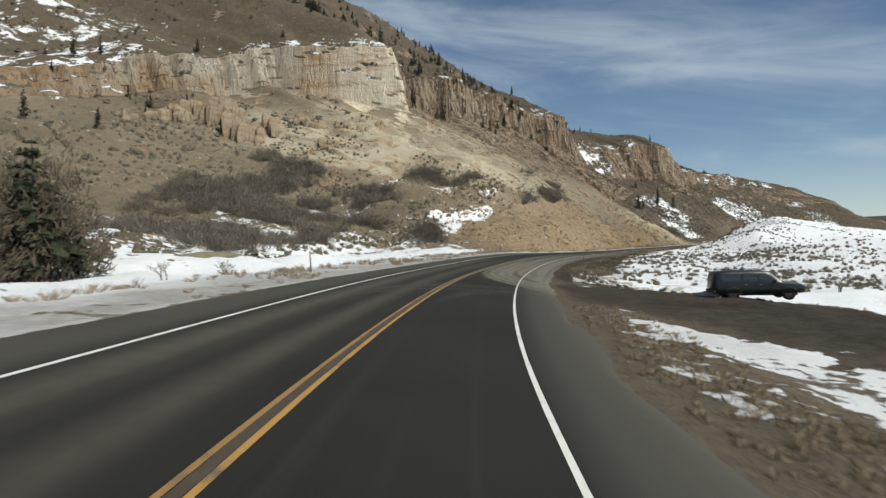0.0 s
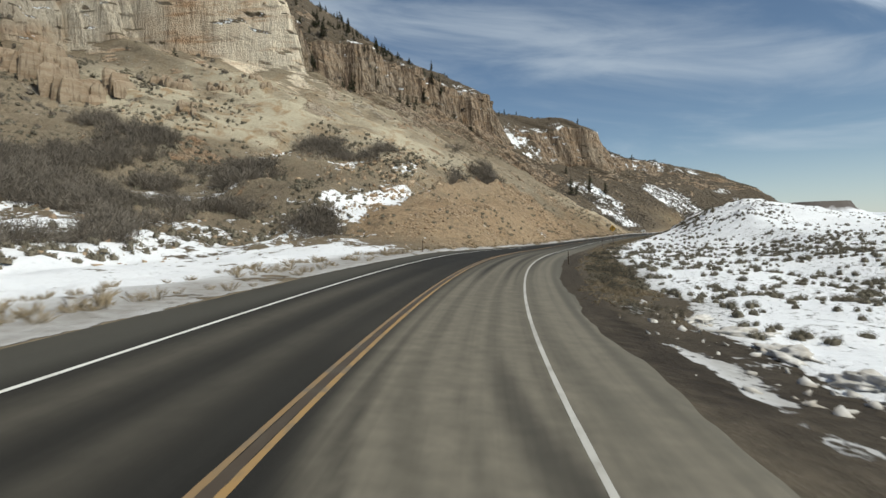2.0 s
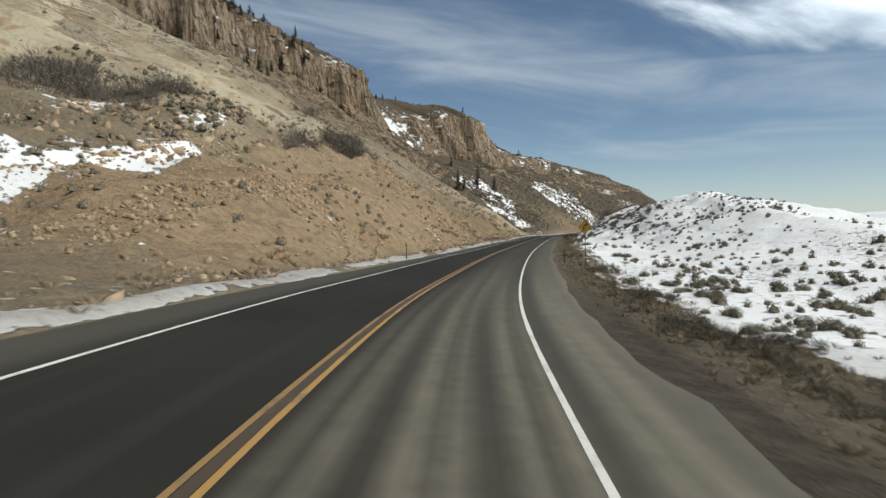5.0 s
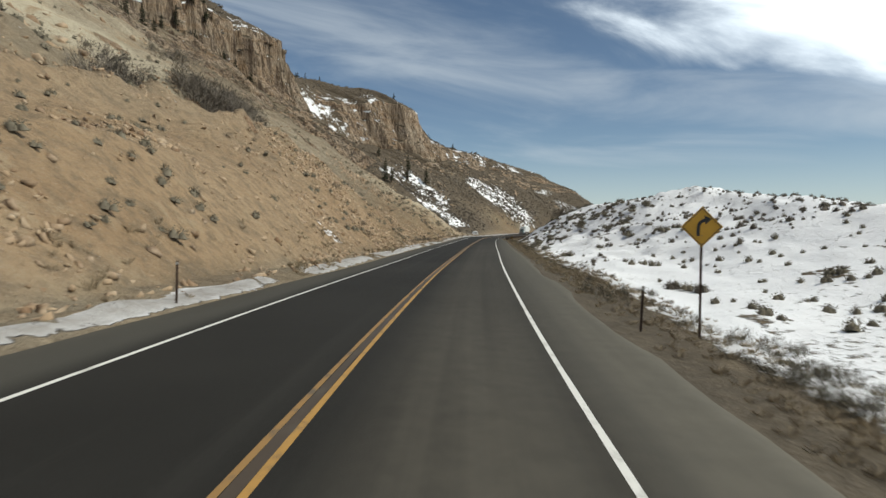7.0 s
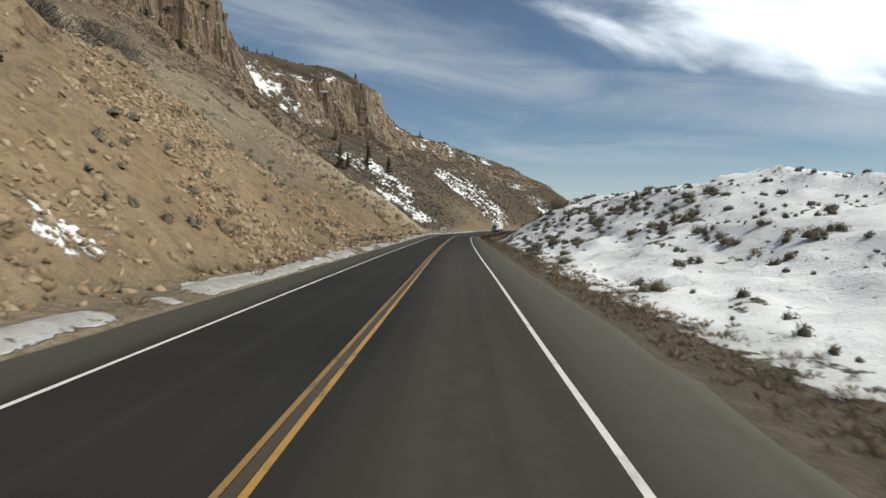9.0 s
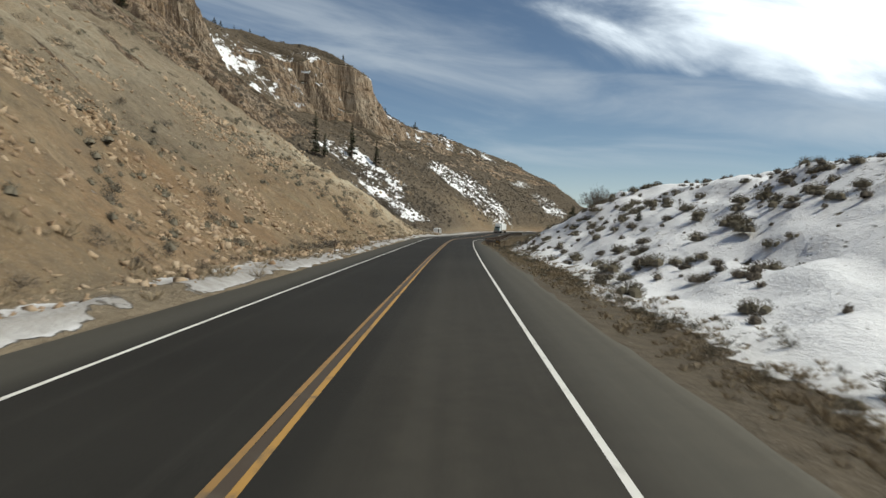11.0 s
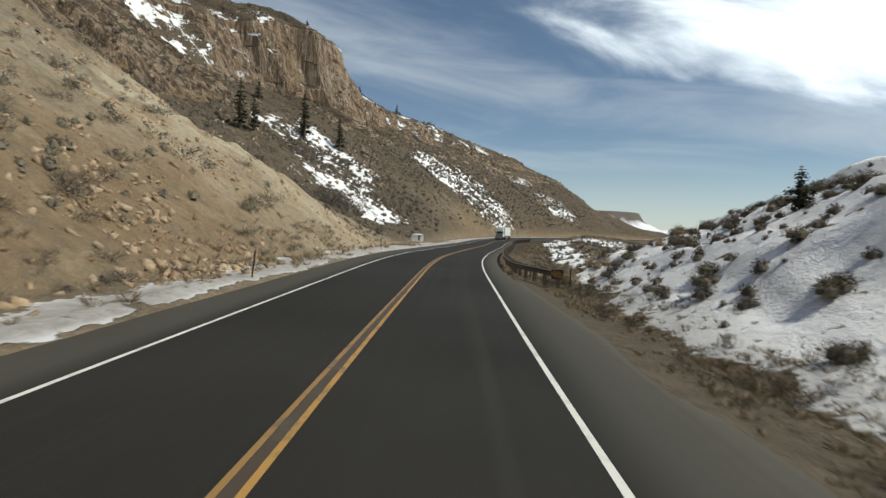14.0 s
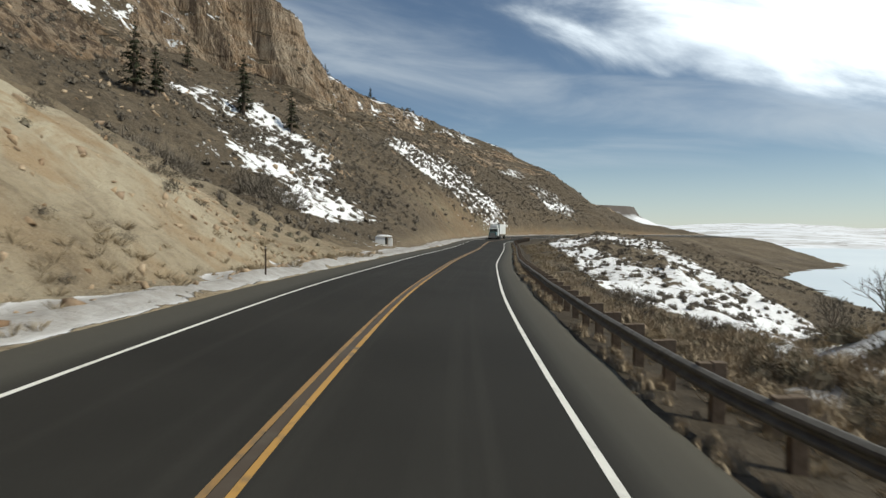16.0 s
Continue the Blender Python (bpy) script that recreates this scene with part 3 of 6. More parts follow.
def ground_cover(s, d, z, u):
    """What lies on the land: snow, its dirt, rock, dry grass, road gravel, ochre and pale soil, each 0 to 1."""
    n4 = fbm(s / 5, d / 1.8, 0, 77, 3)
    n1, n2, n3 = fbm(s / 12, d / 12, 0, 71, 4), fbm(s / 4, d / 4, 0, 73, 3), fbm(s / 35, d / 30, 0, 75, 3)
    L = -d
    left = d < 0
    rock = smooth(-u, 3.97, 4.05) * (1 - smooth(-u, 4.97, 5.08)) * left
    rock = np.maximum(rock, (smooth(n1 + 0.3 * n2, 0.45, 0.8) * smooth(-u, 2.6, 3.2) * 0.75) * left)
    rock = rock * (1 - 0.9 * blob(s, L, 400, 98, 9, 14))
    # snow on the left: roadside strip, hollow before the cut, ledges and shaded gullies
    snow = np.zeros_like(d)
    thin = 1.05 * smooth(s, 95, 125) * (1 - smooth(s, 195, 215))
    strip = smooth(L, 5.6, 6.2) * (1 - smooth(L, 7.6 - thin + 0.8 * n2, 9.0 - 1.4 * thin + 0.8 * n2)) * left
    snow = np.maximum(snow, strip * np.clip(0.82 + 0.2 * smooth(s, 200, 240) + 0.26 * (1 - smooth(s, 90, 115)) + 0.45 * n2 + 0.3 * n1, 0, 1))
    hollow = (1 - smooth(s, 78, 120 + 8 * n1)) * smooth(L, 6.5, 8) * (1 - smooth(L, 48 - 22 * smooth(s, 92, 120) + 8 * n1, 62 - 22 * smooth(s, 92, 120) + 8 * n1)) * left
    snow = np.maximum(snow, hollow * np.clip(1.0 + 0.35 * n2, 0, 1))
    bench = 0.9 * blob(s, L, 143, 29.6, 12, 1.6) + 0.8 * blob(s, L, 152, 46, 10, 3) + 0.7 * blob(s, L, 150, 62, 6, 2.5) + 0.8 * blob(s, L, 160, 36, 9, 2) + blob(s, L, 124, 34, 8, 5) + blob(s, L, 134, 33, 8, 3.5) + blob(s, L, 144, 32, 7, 2.6) + blob(s, L, 112, 30, 9, 6) + 0.8 * blob(s, L, 90, 46, 24, 12)
    snow = np.maximum(snow, 1.2 * bench * np.clip(0.68 + 0.5 * n2 + 0.3 * n1, 0, 1) * left)
    ledge = smooth(-u, 4.95, 5.15) * (1 - smooth(-u, 6.0, 6.6)) * left
    snow = np.maximum(snow, ledge * np.clip(0.36 + 0.4 * n2 + 0.45 * n4 + 0.3 * n1, 0, 1))
    gully = (0.9 * blob(s, L, 389, 32, 11, 3.5) + 0.9 * blob(s, L, 361, 24, 8, 3.5) + 0.8 * blob(s, L, 362, 34, 7, 3) + blob(s, L, 398, 58, 10, 9) + 0.9 * blob(s, L, 407, 48, 7, 7) + blob(s, L, 374, 33, 14, 6) + 0.9 * blob(s, L, 402, 38, 11, 6) + blob(s, L, 369, 23, 13, 6) + 0.75 * blob(s, L, 388, 40, 14, 9) + 0.9 * blob(s, L, 352, 12, 8, 2.5)
             + blob(s, L, 400, 98, 12, 9) + 0.8 * blob(s, L, 448, 45, 6, 5) + 0.6 * blob(s, L, 420, 64, 6, 5)) * left
    snow = np.maximum(snow, np.clip(gully, 0, 1) * np.clip(0.7 + 0.5 * n2 + 0.2 * n1, 0, 1))
    gully2 = (0.9 * blob(s, L, 495, 34, 15, 8) + 0.9 * blob(s, L, 490, 24, 16, 9) + blob(s, L, 478, 24, 15, 13) + blob(s, L, 472, 36, 13, 9) + blob(s, L, 488, 28, 9, 9) + blob(s, L, 564, 24, 11, 9) + 0.6 * blob(s, L, 558, 43, 12, 4)) * left
    snow = np.maximum(snow, np.clip(gully2, 0, 1) * np.clip(0.78 + 0.35 * n2, 0, 1))
    bits = (blob(s, L, 171, 10.6, 2.2, 1.0) + 0.8 * blob(s, L, 246, 10, 3, 0.8)) * left
    snow = np.maximum(snow, bits * np.clip(0.7 + 0.4 * n2, 0, 1))
    far_left = (1 - smooth(s, 135, 195)) * smooth(L, 44, 62) * (1 - 0.7 * np.clip(1.2 * blob(s, L, 180, 76, 42, 28) + blob(s, L, 158, 104, 22, 22), 0, 1)) * left
    snow = np.maximum(snow, far_left * np.clip(0.40 + 0.35 * n2 + 0.6 * n4 + 0.45 * n1, 0, 1))
    snow = np.where(left, snow * (1 - 0.75 * rock), snow)
    # snow on the right: field and hill, thin by the verge, bare on the steep shore
    verge = 8.5 + 0.8 * n1 + 2.4 * smooth(s, 50, 70) * (1 - smooth(s, 95, 128)) - 0.5 * smooth(s, 140, 165) * (1 - smooth(s, 195, 215)) + 0.6 * smooth(s, 274, 286)
    field = smooth(d, verge - 0.9, verge + 0.9)
    shore = smooth(s, 296, 304)
    fr = field * (1 - shore) + shore * np.clip(0.78 + 0.5 * n1 - 0.75 * blob(s, d, 392, 22, 30, 2.2), 0, 1) * smooth(d, 12.2 + 7 * (1 - smooth(s, 312, 332)) + n1, 13.8 + 7 * (1 - smooth(s, 312, 332)) + n1) * (1 - smooth(d, 36, 42)) * (1 - smooth(s, 425, 445))
    fr = fr * np.clip(0.95 + 0.25 * n2, 0, 1)
    # the pull-out's bare gravel, with a snow bank between it and the road
    pull = pull_area(s, d + 0.5 * n1 + 0.4 * n2)
    fr = fr * (1 - pull)
    back = np.clip(21.5 - s, 0, 11)
    fr = fr * (1 - (1 - smooth(s, 20, 26)) * (1 - smooth(d, 13, 15)))
    bank = (1 - smooth(s, 20.5, 22.5)) * (1 - smooth(np.abs(d - 8.2 - 0.46 * back), 0.45 + 0.15 * back, 1.1 + 0.20 * back)) * np.clip(0.88 + 0.45 * n2, 0, 1)
    bank = np.maximum(bank, 0.44 * (1 - smooth(s, 21, 25)) * smooth(d, 6.8, 7.3) * (1 - smooth(d, 8.6 + 0.3 * back, 9.2 + 0.3 * back)) * np.clip(0.7 + 0.5 * n2, 0, 1))
    fr = np.maximum(fr, bank)
    slush = smooth(s, 34, 46) * (1 - smooth(s, 56, 68)) * smooth(d, 7.0, 7.8) * (1 - smooth(d, verge, verge + 1.5))
    fr = np.maximum(fr, slush * np.clip(0.42 + 0.8 * n4 + 0.3 * n2, 0, 0.9))
    snow = np.where(left, snow, fr)
    gravel = np.where(left, (1 - smooth(L, 5.5, 5.9)), np.maximum(np.maximum((1 - smooth(d, 6.4, 7.6)) * 0.9 * (1 - 0.6 * smooth(s, 270, 285)), 0.72 * (1 - smooth(d, verge - 1.5, verge + 0.5))), pull))
    dirty = np.where(left, np.maximum(strip * 0.9, 0.75 * (1 - smooth(s, 90, 120)) * (1 - smooth(L, 8.5 + n1, 12.5 + n1))), np.maximum(np.maximum(bank * 0.45, 0.8 * slush), (1 - smooth(d, verge, verge + 2.5)) * 0.5))
    ochre = smooth(-u, 0.6, 1.3) * (1 - smooth(-u, 2.6, 3.1)) * left * smooth(s, 95, 140) * (1 - 0.75 * smooth(s, 285, 320) * (1 - smooth(s, 400, 430)))
    ochre = np.maximum(ochre, 0.5 * smooth(n3, 0.2, 0.7) * left)
    varnish = smooth(s, 202, 216) * left * (1 - 0.4 * smooth(s, 430, 445) * (1 - smooth(s, 470, 476)))
    chalk = np.clip(1.3 * blob(s, L, 193, 100, 13, 20) + 0.4 * blob(s, L, 176, 142, 16, 24), 0, 1) * left
    pale = (1.2 * blob(s, L, 180, 76, 42, 28) + 1.0 * blob(s, L, 158, 104, 26, 30) + 0.65 * blob(s, L, 170, 34, 20, 17) + 1.2 * blob(s, L, 302, 24, 24, 17) + 0.5 * blob(s, L, 230, 44, 60, 20) + 0.6 * blob(s, L, 150, 18, 26, 12)) * np.clip(0.8 + 0.7 * n1 + 0.3 * n2, 0.15, 1.3) * left
    grass = np.where(left, np.clip(0.30 + 0.5 * n3 + 0.35 * n1, 0, 1) * smooth(-u, 1.6, 3) * (1 - 0.8 * np.clip(pale, 0, 1)) + (0.95 * smooth(s, 328, 350) * (1 - 0.8 * blob(s, L, 450, 16, 26, 12))) * smooth(L, 9, 13),
                     np.clip(0.75 + 0.3 * n1, 0, 1))
    grass = np.where(left & (-u > 5.3), np.maximum(grass, 0.8 + 0.2 * smooth(s, 195, 215)), grass)
    fresh = smooth(s, 108, 122) * (1 - smooth(s, 188 + 9 * n1, 222 + 9 * n1)) * smooth(L, 8.5, 10) * (1 - smooth(L, 28.2 + 0.8 * n2, 29.4 + 0.8 * n2)) * left
    pale = pale * (1 - 0.8 * fresh)
    stubble = np.where(left, 0.35, np.clip(0.2 + 0.35 * smooth(s, 150, 200) * np.clip(0.7 + 0.6 * n1, 0, 1) + 0.4 * n2 + 0.55 * smooth(s, 40, 60) * (1 - smooth(s, 130, 160)), 0, 1))
    # last two dark terms: shade painted along the shoulder's ditch and under the rail
    return {"snow": snow, "dirty": dirty, "rock": rock, "grass": grass, "gravel": gravel, "ochre": ochre, "pale": np.clip(pale, 0, 1), "varnish": varnish, "mud_shade": np.where(left, 0, np.clip(pull * (0.75 + 0.5 * n1) + 0.8 * smooth(s, 40, 50) * (1 - smooth(s, 100, 125)) * (1 - smooth(d, 6.8, 7.6)) + 0.7 * smooth(s, 276, 288) * (1 - smooth(d, 7, 9)), 0, 1)), "chalk": chalk, "stubble": stubble, "fresh": fresh}


def grid_object(name, x, y, z, mats, layers=None, uv=None, sharp=None):
    """A sheet of quads from rows and columns of places."""
    ns, nd = x.shape
    me = bpy.data.meshes.new(name)
    co = np.stack([x, y, z], -1).reshape(-1, 3)
    i = np.arange(ns * nd).reshape(ns, nd)
    q = np.stack([i[:-1, :-1], i[:-1, 1:], i[1:, 1:], i[1:, :-1]], -1).reshape(-1, 4)
    me.from_pydata(co.tolist(), [], q.tolist())
    for m in mats:
        me.materials.append(m)
    for key, v in (layers or {}).items():
        at = me.attributes.new(key, "FLOAT", "POINT")
        at.data.foreach_set("value", np.asarray(v, np.float32).ravel())
    if uv is not None:
        lay = me.uv_layers.new(name="UVMap")
        lay.data.foreach_set("uv", np.stack([uv[0].ravel()[q], uv[1].ravel()[q]], -1).astype(np.float32).ravel())
    me.polygons.foreach_set("use_smooth", np.ones(len(q), bool) if sharp is None else ~sharp.ravel())
    ob = new(name, me)
    # upward faces
    if len(q) and me.polygons[len(q) // 2].normal.z < 0:
        me.flip_normals()
    return ob


cover_layers = ground_cover(LS[:, None] + 0 * LD, LD, LZ, LU)
_fall = np.abs(np.gradient(LZ, axis=1)) / np.maximum(np.abs(np.gradient(LD, axis=1)), 0.05)
_along = np.abs(np.gradient(LZ, axis=0)) / np.gradient(LS)[:, None]
_steep = np.maximum(_fall, _along)
cover_layers["snow"] = cover_layers["snow"] * (1 - smooth(_steep, 1.35, 1.9))
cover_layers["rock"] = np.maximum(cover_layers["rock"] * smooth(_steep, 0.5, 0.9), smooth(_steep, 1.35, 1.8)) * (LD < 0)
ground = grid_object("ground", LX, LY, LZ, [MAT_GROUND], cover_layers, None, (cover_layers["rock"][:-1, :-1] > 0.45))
tagged(ground, "tan rocky hillside and snowy verge with patches of old snow", "ground", kind="structure")

# frozen lake and the land beyond, out to the horizon
WATER_Z = -12.6
MAT_ICE = make_plain("lake_ice", (0.50, 0.57, 0.63), (0.60, 0.66, 0.70), 0.004, 0.45, 0, 0.4, 0.02, 6)
_r = np.concatenate([np.linspace(0, 900, 10), np.linspace(1200, 4600, 8)])
_th = np.radians(np.arange(0, 361, 6))
RR, TT = np.meshgrid(_r, _th, indexing="ij")
water = grid_object("water", 150 + RR * np.sin(TT), 200 + RR * np.cos(TT), np.full_like(RR, WATER_Z), [MAT_ICE])
tagged(water, "pale blue frozen lake below the road", "lake", kind="structure")


def make_far_land():
    """Low snowy hills round the lake."""
    k = Mat("far_snowy_land", 0.9, 0, 0.1)
    n = k.noise(0.006, 6, 0.6)
    b = k.noise(0.03, 5, 0.65, 0.3)
    c = k.mix(k.rng(n, 0.48, 0.64), (0.74, 0.76, 0.80), (0.45, 0.44, 0.43))
    c = k.mix(k.rng(b, 0.56, 0.62, 0.0, 0.8), c, (0.20, 0.18, 0.16))
    return k.done(c)


MAT_FAR = make_far_land()
_rr = np.array([640, 665, 760, 950, 1300, 1900, 2800, 4200, 4500.0])
_hh = np.array([-1.0, 1.6, 4, 7, 12, 22, 36, 52, -10])
_th = np.radians(np.arange(-40, 215, 1.5))
RR, TT = np.meshgrid(_rr, _th, indexing="ij")
FZ = WATER_Z + _hh[:, None] * (1 + 0.55 * fbm(TT * 9, RR / 500, 0, 91, 4))
RR = RR * (1 + 0.10 * fbm(TT * 6, 0 * RR, 0, 93, 3))
far_land = grid_object("backdrop_far_shore", 150 + RR * np.sin(TT), 200 + RR * np.cos(TT), FZ, [MAT_FAR])
tagged(far_land, "low snow-covered hills beyond the frozen lake", "far shore", kind="structure")

# flat-topped mesa far off
_k = Mat("mesa_rock", 0.95, 0, 0.1)
_z = _k.n.new("ShaderNodeSeparateXYZ")
_k.l.new(_k.co, _z.inputs[0])
MAT_MESA = _k.done(_k.mix(_k.rng(_k.math("ADD", _z.outputs[2], _k.rng(_k.noise(0.08, 5), 0, 1, -6, 6)), 11, 15), (0.70, 0.71, 0.74), (0.115, 0.10, 0.09)))
_hz = np.array([0, 4, 11, 19, 27, 34.5, 35.0])
_w = np.array([3.2, 2.5, 1.9, 1.45, 1.12, 1.02, 0.6])
_th = np.radians(np.arange(0, 361, 4))
HH, TT = np.meshgrid(np.arange(7), _th, indexing="ij")
wob = 1 + 0.10 * fbm(np.cos(TT) * 2 + 5, np.sin(TT) * 2 + 5, 0, 95, 3)
mesa = grid_object("backdrop_mesa", 480 + 44 * _w[HH] * wob * np.sin(TT), 662 + 52 * _w[HH] * wob * np.cos(TT), WATER_Z + _hz[HH] + 0 * TT, [MAT_MESA])
tagged(mesa, "dark flat-topped mesa with a pale snowy apron", "mesa", kind="structure")

# ---------------- pavement and its markings ----------------
RS = np.concatenate([np.arange(-300, -40, 6.0), np.arange(-40, 4, 1.5), np.arange(4, 75, 0.4), np.arange(75, 420, 1.5), np.arange(420, S_MAX - 3, 4.0)])
RD = np.concatenate([[-EDGE - 0.25, -EDGE, -4.6], np.arange(-3.75, -0.35, 0.15), np.arange(-0.3, EDGE - 0.1, 0.14), [EDGE, EDGE + 0.25]])


def ribbon(s, d, up):
    S2, D2 = np.meshgrid(s, d, indexing="ij")
    x, y, z = spot(S2, D2, up)
    return x, y, z, S2, D2


rx_, ry_, rz_, S2, D2 = ribbon(RS, RD, 0.0)
rz_ = rz_ - 0.10 * (np.abs(D2) > EDGE + 0.1) - 0.0 * D2
drop = smooth(np.abs(D2), EDGE - 0.1, EDGE + 0.2)
n_e = 0.18 * fbm(S2 / 3, 0 * S2, 0, 61, 3)
inset = (EDGE - edge_right(S2)) * np.clip((D2 - 3.9) / (EDGE - 3.9), 0, 1)
gx, gy, _ = spot(S2, D2 - inset + np.sign(D2) * n_e * drop, 0)
rz_ = rz_ + inset * line_at(S2)[5]
sweep = 0.2 + 6.0 * (1 - np.clip((S2 - 27) / 18, 0, 1)) ** 2
turned = D2 - sweep
swirl = np.clip(0.7 + 0.85 * fbm(turned * 1.1, S2 / 40, 0, 67, 2), 0.25, 1.2)
grit = smooth(S2, 20, 32) * (1 - smooth(S2, 95, 150)) * smooth(D2, 0.4, 2.0) * smooth(D2 - sweep, -1.6, 0.8) + 0.35 * smooth(S2, 42, 50) * (1 - smooth(S2, 60, 90)) * smooth(D2, -1, 0.5)
grit = np.clip(1.25 * grit * swirl * (1 - 0.25 * smooth(S2, 60, 110)), 0, 1) + 0.30 * smooth(S2, 90, 140) * (1 - smooth(S2, 180, 260)) * smooth(D2, 0.3, 1.5) + 0.30 * smooth(np.abs(D2), 4.2, 5.6)
# sweeping tyre tracks out of the pull-out, straightening along the lane
tracks = 0.5 * smooth(S2, -20, 5) * (1 - smooth(S2, 50, 80)) * (np.exp(-((D2 + 2.9) / 0.5) ** 2) + 0.8 * np.exp(-((D2 + 1.3) / 0.4) ** 2))
for i_, (s0_, d1_, l_) in enumerate(((25, 0.5, 20), (26.5, 0.9, 19), (28, 1.7, 18), (29.5, 2.2, 18), (32, 3.0, 17), (33, 3.5, 17), (36, 4.4, 17), (26, 4.9, 14))):
    f_ = np.clip((S2 - s0_) / l_, 0, 1)
    dt_ = d1_ + (6.4 - d1_) * (1 - f_) ** 2.2
    tracks = np.maximum(tracks, np.exp(-((D2 - dt_) / 0.20) ** 2) * smooth(S2, s0_ - 2, s0_ + 3) * (1 - smooth(S2, 70 + 8 * (i_ % 3), 130)))
# arcs swung from the far lane into the pull-out
for d_, s_, top_, lag_ in (((-3.7, -1.96, -1.03, 0.24, 3.1, 5.5), (12.5, 20.9, 23.1, 25.1, 26.5, 27.2), 0.34, (0.0, -1.9, 0.9)), ((0.5, 1.07, 1.47, 2.49, 3.47, 5.5), (15.5, 19.7, 21.2, 22.95, 24.4, 26.2), 0.24, (0.0, 1.3))):
    fine_ = np.linspace(d_[0], d_[-1], 80)
    path_ = np.convolve(np.pad(np.interp(fine_, d_, s_), 6, "edge"), np.ones(13) / 13, "valid")
    slope_ = np.interp(D2, fine_, np.gradient(path_, fine_))
    for lag in lag_:
        w_ = 0.17 * np.sqrt(1 + slope_ ** 2)
        tracks = np.maximum(tracks, top_ * np.exp(-((S2 - lag - np.interp(D2, fine_, path_)) / w_) ** 2) * smooth(D2, d_[0] - 0.2, d_[0] + 1.0))
grit = np.clip(0.68 * grit + 0.75 * tracks, 0, 1)
road = grid_object("road", gx, gy, rz_, [MAT_ASPHALT], {"grit": np.clip(grit, 0, 1)}, (D2, S2))
tagged(road, "dark two-lane asphalt road with tan grit in one lane", "road", kind="structure")


def marking(name, d, half, mat, label):
    s = RS
    w = half * (1 + 0.10 * fbm(s / 0.9, 0 * s, d, 65, 2))
    dust = smooth(s, 18, 30) * (1 - smooth(s, 70, 110)) * (0.0 if d == 0 else 0.5 if abs(d) < 1 else 0.6 if d > 0 else 0.0)
    x, y, z = [], [], []
    for off in (-1, 1):
        a, b, c = spot(s, d + off * w, 0.004)
        x.append(a), y.append(b), z.append(c)
    ob = grid_object(name, np.stack(x, 1), np.stack(y, 1), np.stack(z, 1), [mat], {"dust": np.stack([dust, dust], 1)})
    return tagged(ob, label, "road marking", kind="structure")


marking("trim_edge_line_left", -3.72, 0.05, MAT_WHITE, "solid white edge line painted on asphalt")
marking("trim_edge_line_right", 3.66, 0.052, MAT_WHITE, "solid white edge line painted on asphalt")
marking("trim_centre_ghost", 0.0, 0.075, MAT_SCUFF, "brown ghost of scraped paint between the centre lines")
marking("trim_centre_line_left", -0.125, 0.043, MAT_OLD_YELLOW, "worn solid yellow centre line on asphalt")
marking("trim_centre_line_right", 0.125, 0.047, MAT_YELLOW, "worn solid yellow centre line on asphalt")


# ---------------- building helpers ----------------
def mesh_of(name, verts, faces, mats, mat_ids=None, flat=True):
    me = bpy.data.meshes.new(name)
    me.from_pydata([tuple(v) for v in verts], [], faces)
    for m in mats:
        me.materials.append(m)
    if mat_ids is not None:
        me.polygons.foreach_set("material_index", mat_ids)
    if not flat:
        me.polygons.foreach_set("use_smooth", [True] * len(faces))
    return me


def bm_mesh(name, bm, mat, smooth_faces=False):
    me = bpy.data.meshes.new(name)
    bmesh.ops.recalc_face_normals(bm, faces=bm.faces)
    bm.to_mesh(me)
    bm.free()
    me.materials.append(mat)
    if smooth_faces:
        me.polygons.foreach_set("use_smooth", [True] * len(me.polygons))
    return me


def part(name, bm, material, parent, label="", smooth_faces=False):
    """Link a bmesh or a mesh as one part under a thing."""
    me = bm if isinstance(bm, bpy.types.Mesh) else bm_mesh(name, bm, material, smooth_faces)
    ob = new(name, me)
    ob.parent = parent
    return tagged(ob, label) if label else ob


def box(bm, cx, cy, cz, sx, sy, sz, bevel=0.0, rot=None):
    r = bmesh.ops.create_cube(bm, size=1.0)
    vs = r["verts"]
    bmesh.ops.scale(bm, vec=(sx, sy, sz), verts=vs)
    if bevel:
        es = list({e for v in vs for e in v.link_edges})
        b = bmesh.ops.bevel(bm, geom=es, offset=bevel, segments=2, affect="EDGES", profile=0.6)
        vs = list({v for f in b["faces"] for v in f.verts} | {v for v in vs if v.is_valid})
    m = Matrix.Translation((cx, cy, cz))
    if rot is not None:
        m = m @ rot
    bmesh.ops.transform(bm, matrix=m, verts=vs)
    return vs


def tube(bm, p, q, r0, r1, n=8):
    p, q = Vector(p), Vector(q)
    r = bmesh.ops.create_cone(bm, cap_ends=True, segments=n, radius1=r0, radius2=r1, depth=(q - p).length)
    m = Matrix.Translation((p + q) / 2) @ (q - p).to_track_quat("Z", "Y").to_matrix().to_4x4()
    bmesh.ops.transform(bm, matrix=m, verts=r["verts"])
    return r["verts"]


def sheet(bm, rows):
    """A skin over rows of points."""
    vs = [[bm.verts.new(p) for p in r] for r in rows]
    for a, b in zip(vs, vs[1:]):
        for i in range(len(a) - 1):
            bm.faces.new((a[i], a[i + 1], b[i + 1], b[i]))
    return vs


def frame_at(s, d, turn=0.0, lift=0.0):
    """A pose on the land at s, d: y along the road, x to its right."""
    p = ground_at(s, d)
    _, _, _, tx, ty, _ = line_at(s)
    return Matrix.Translation(p + Vector((0, 0, lift))) @ Matrix.Rotation(math.atan2(-float(tx), float(ty)) + turn, 4, "Z")


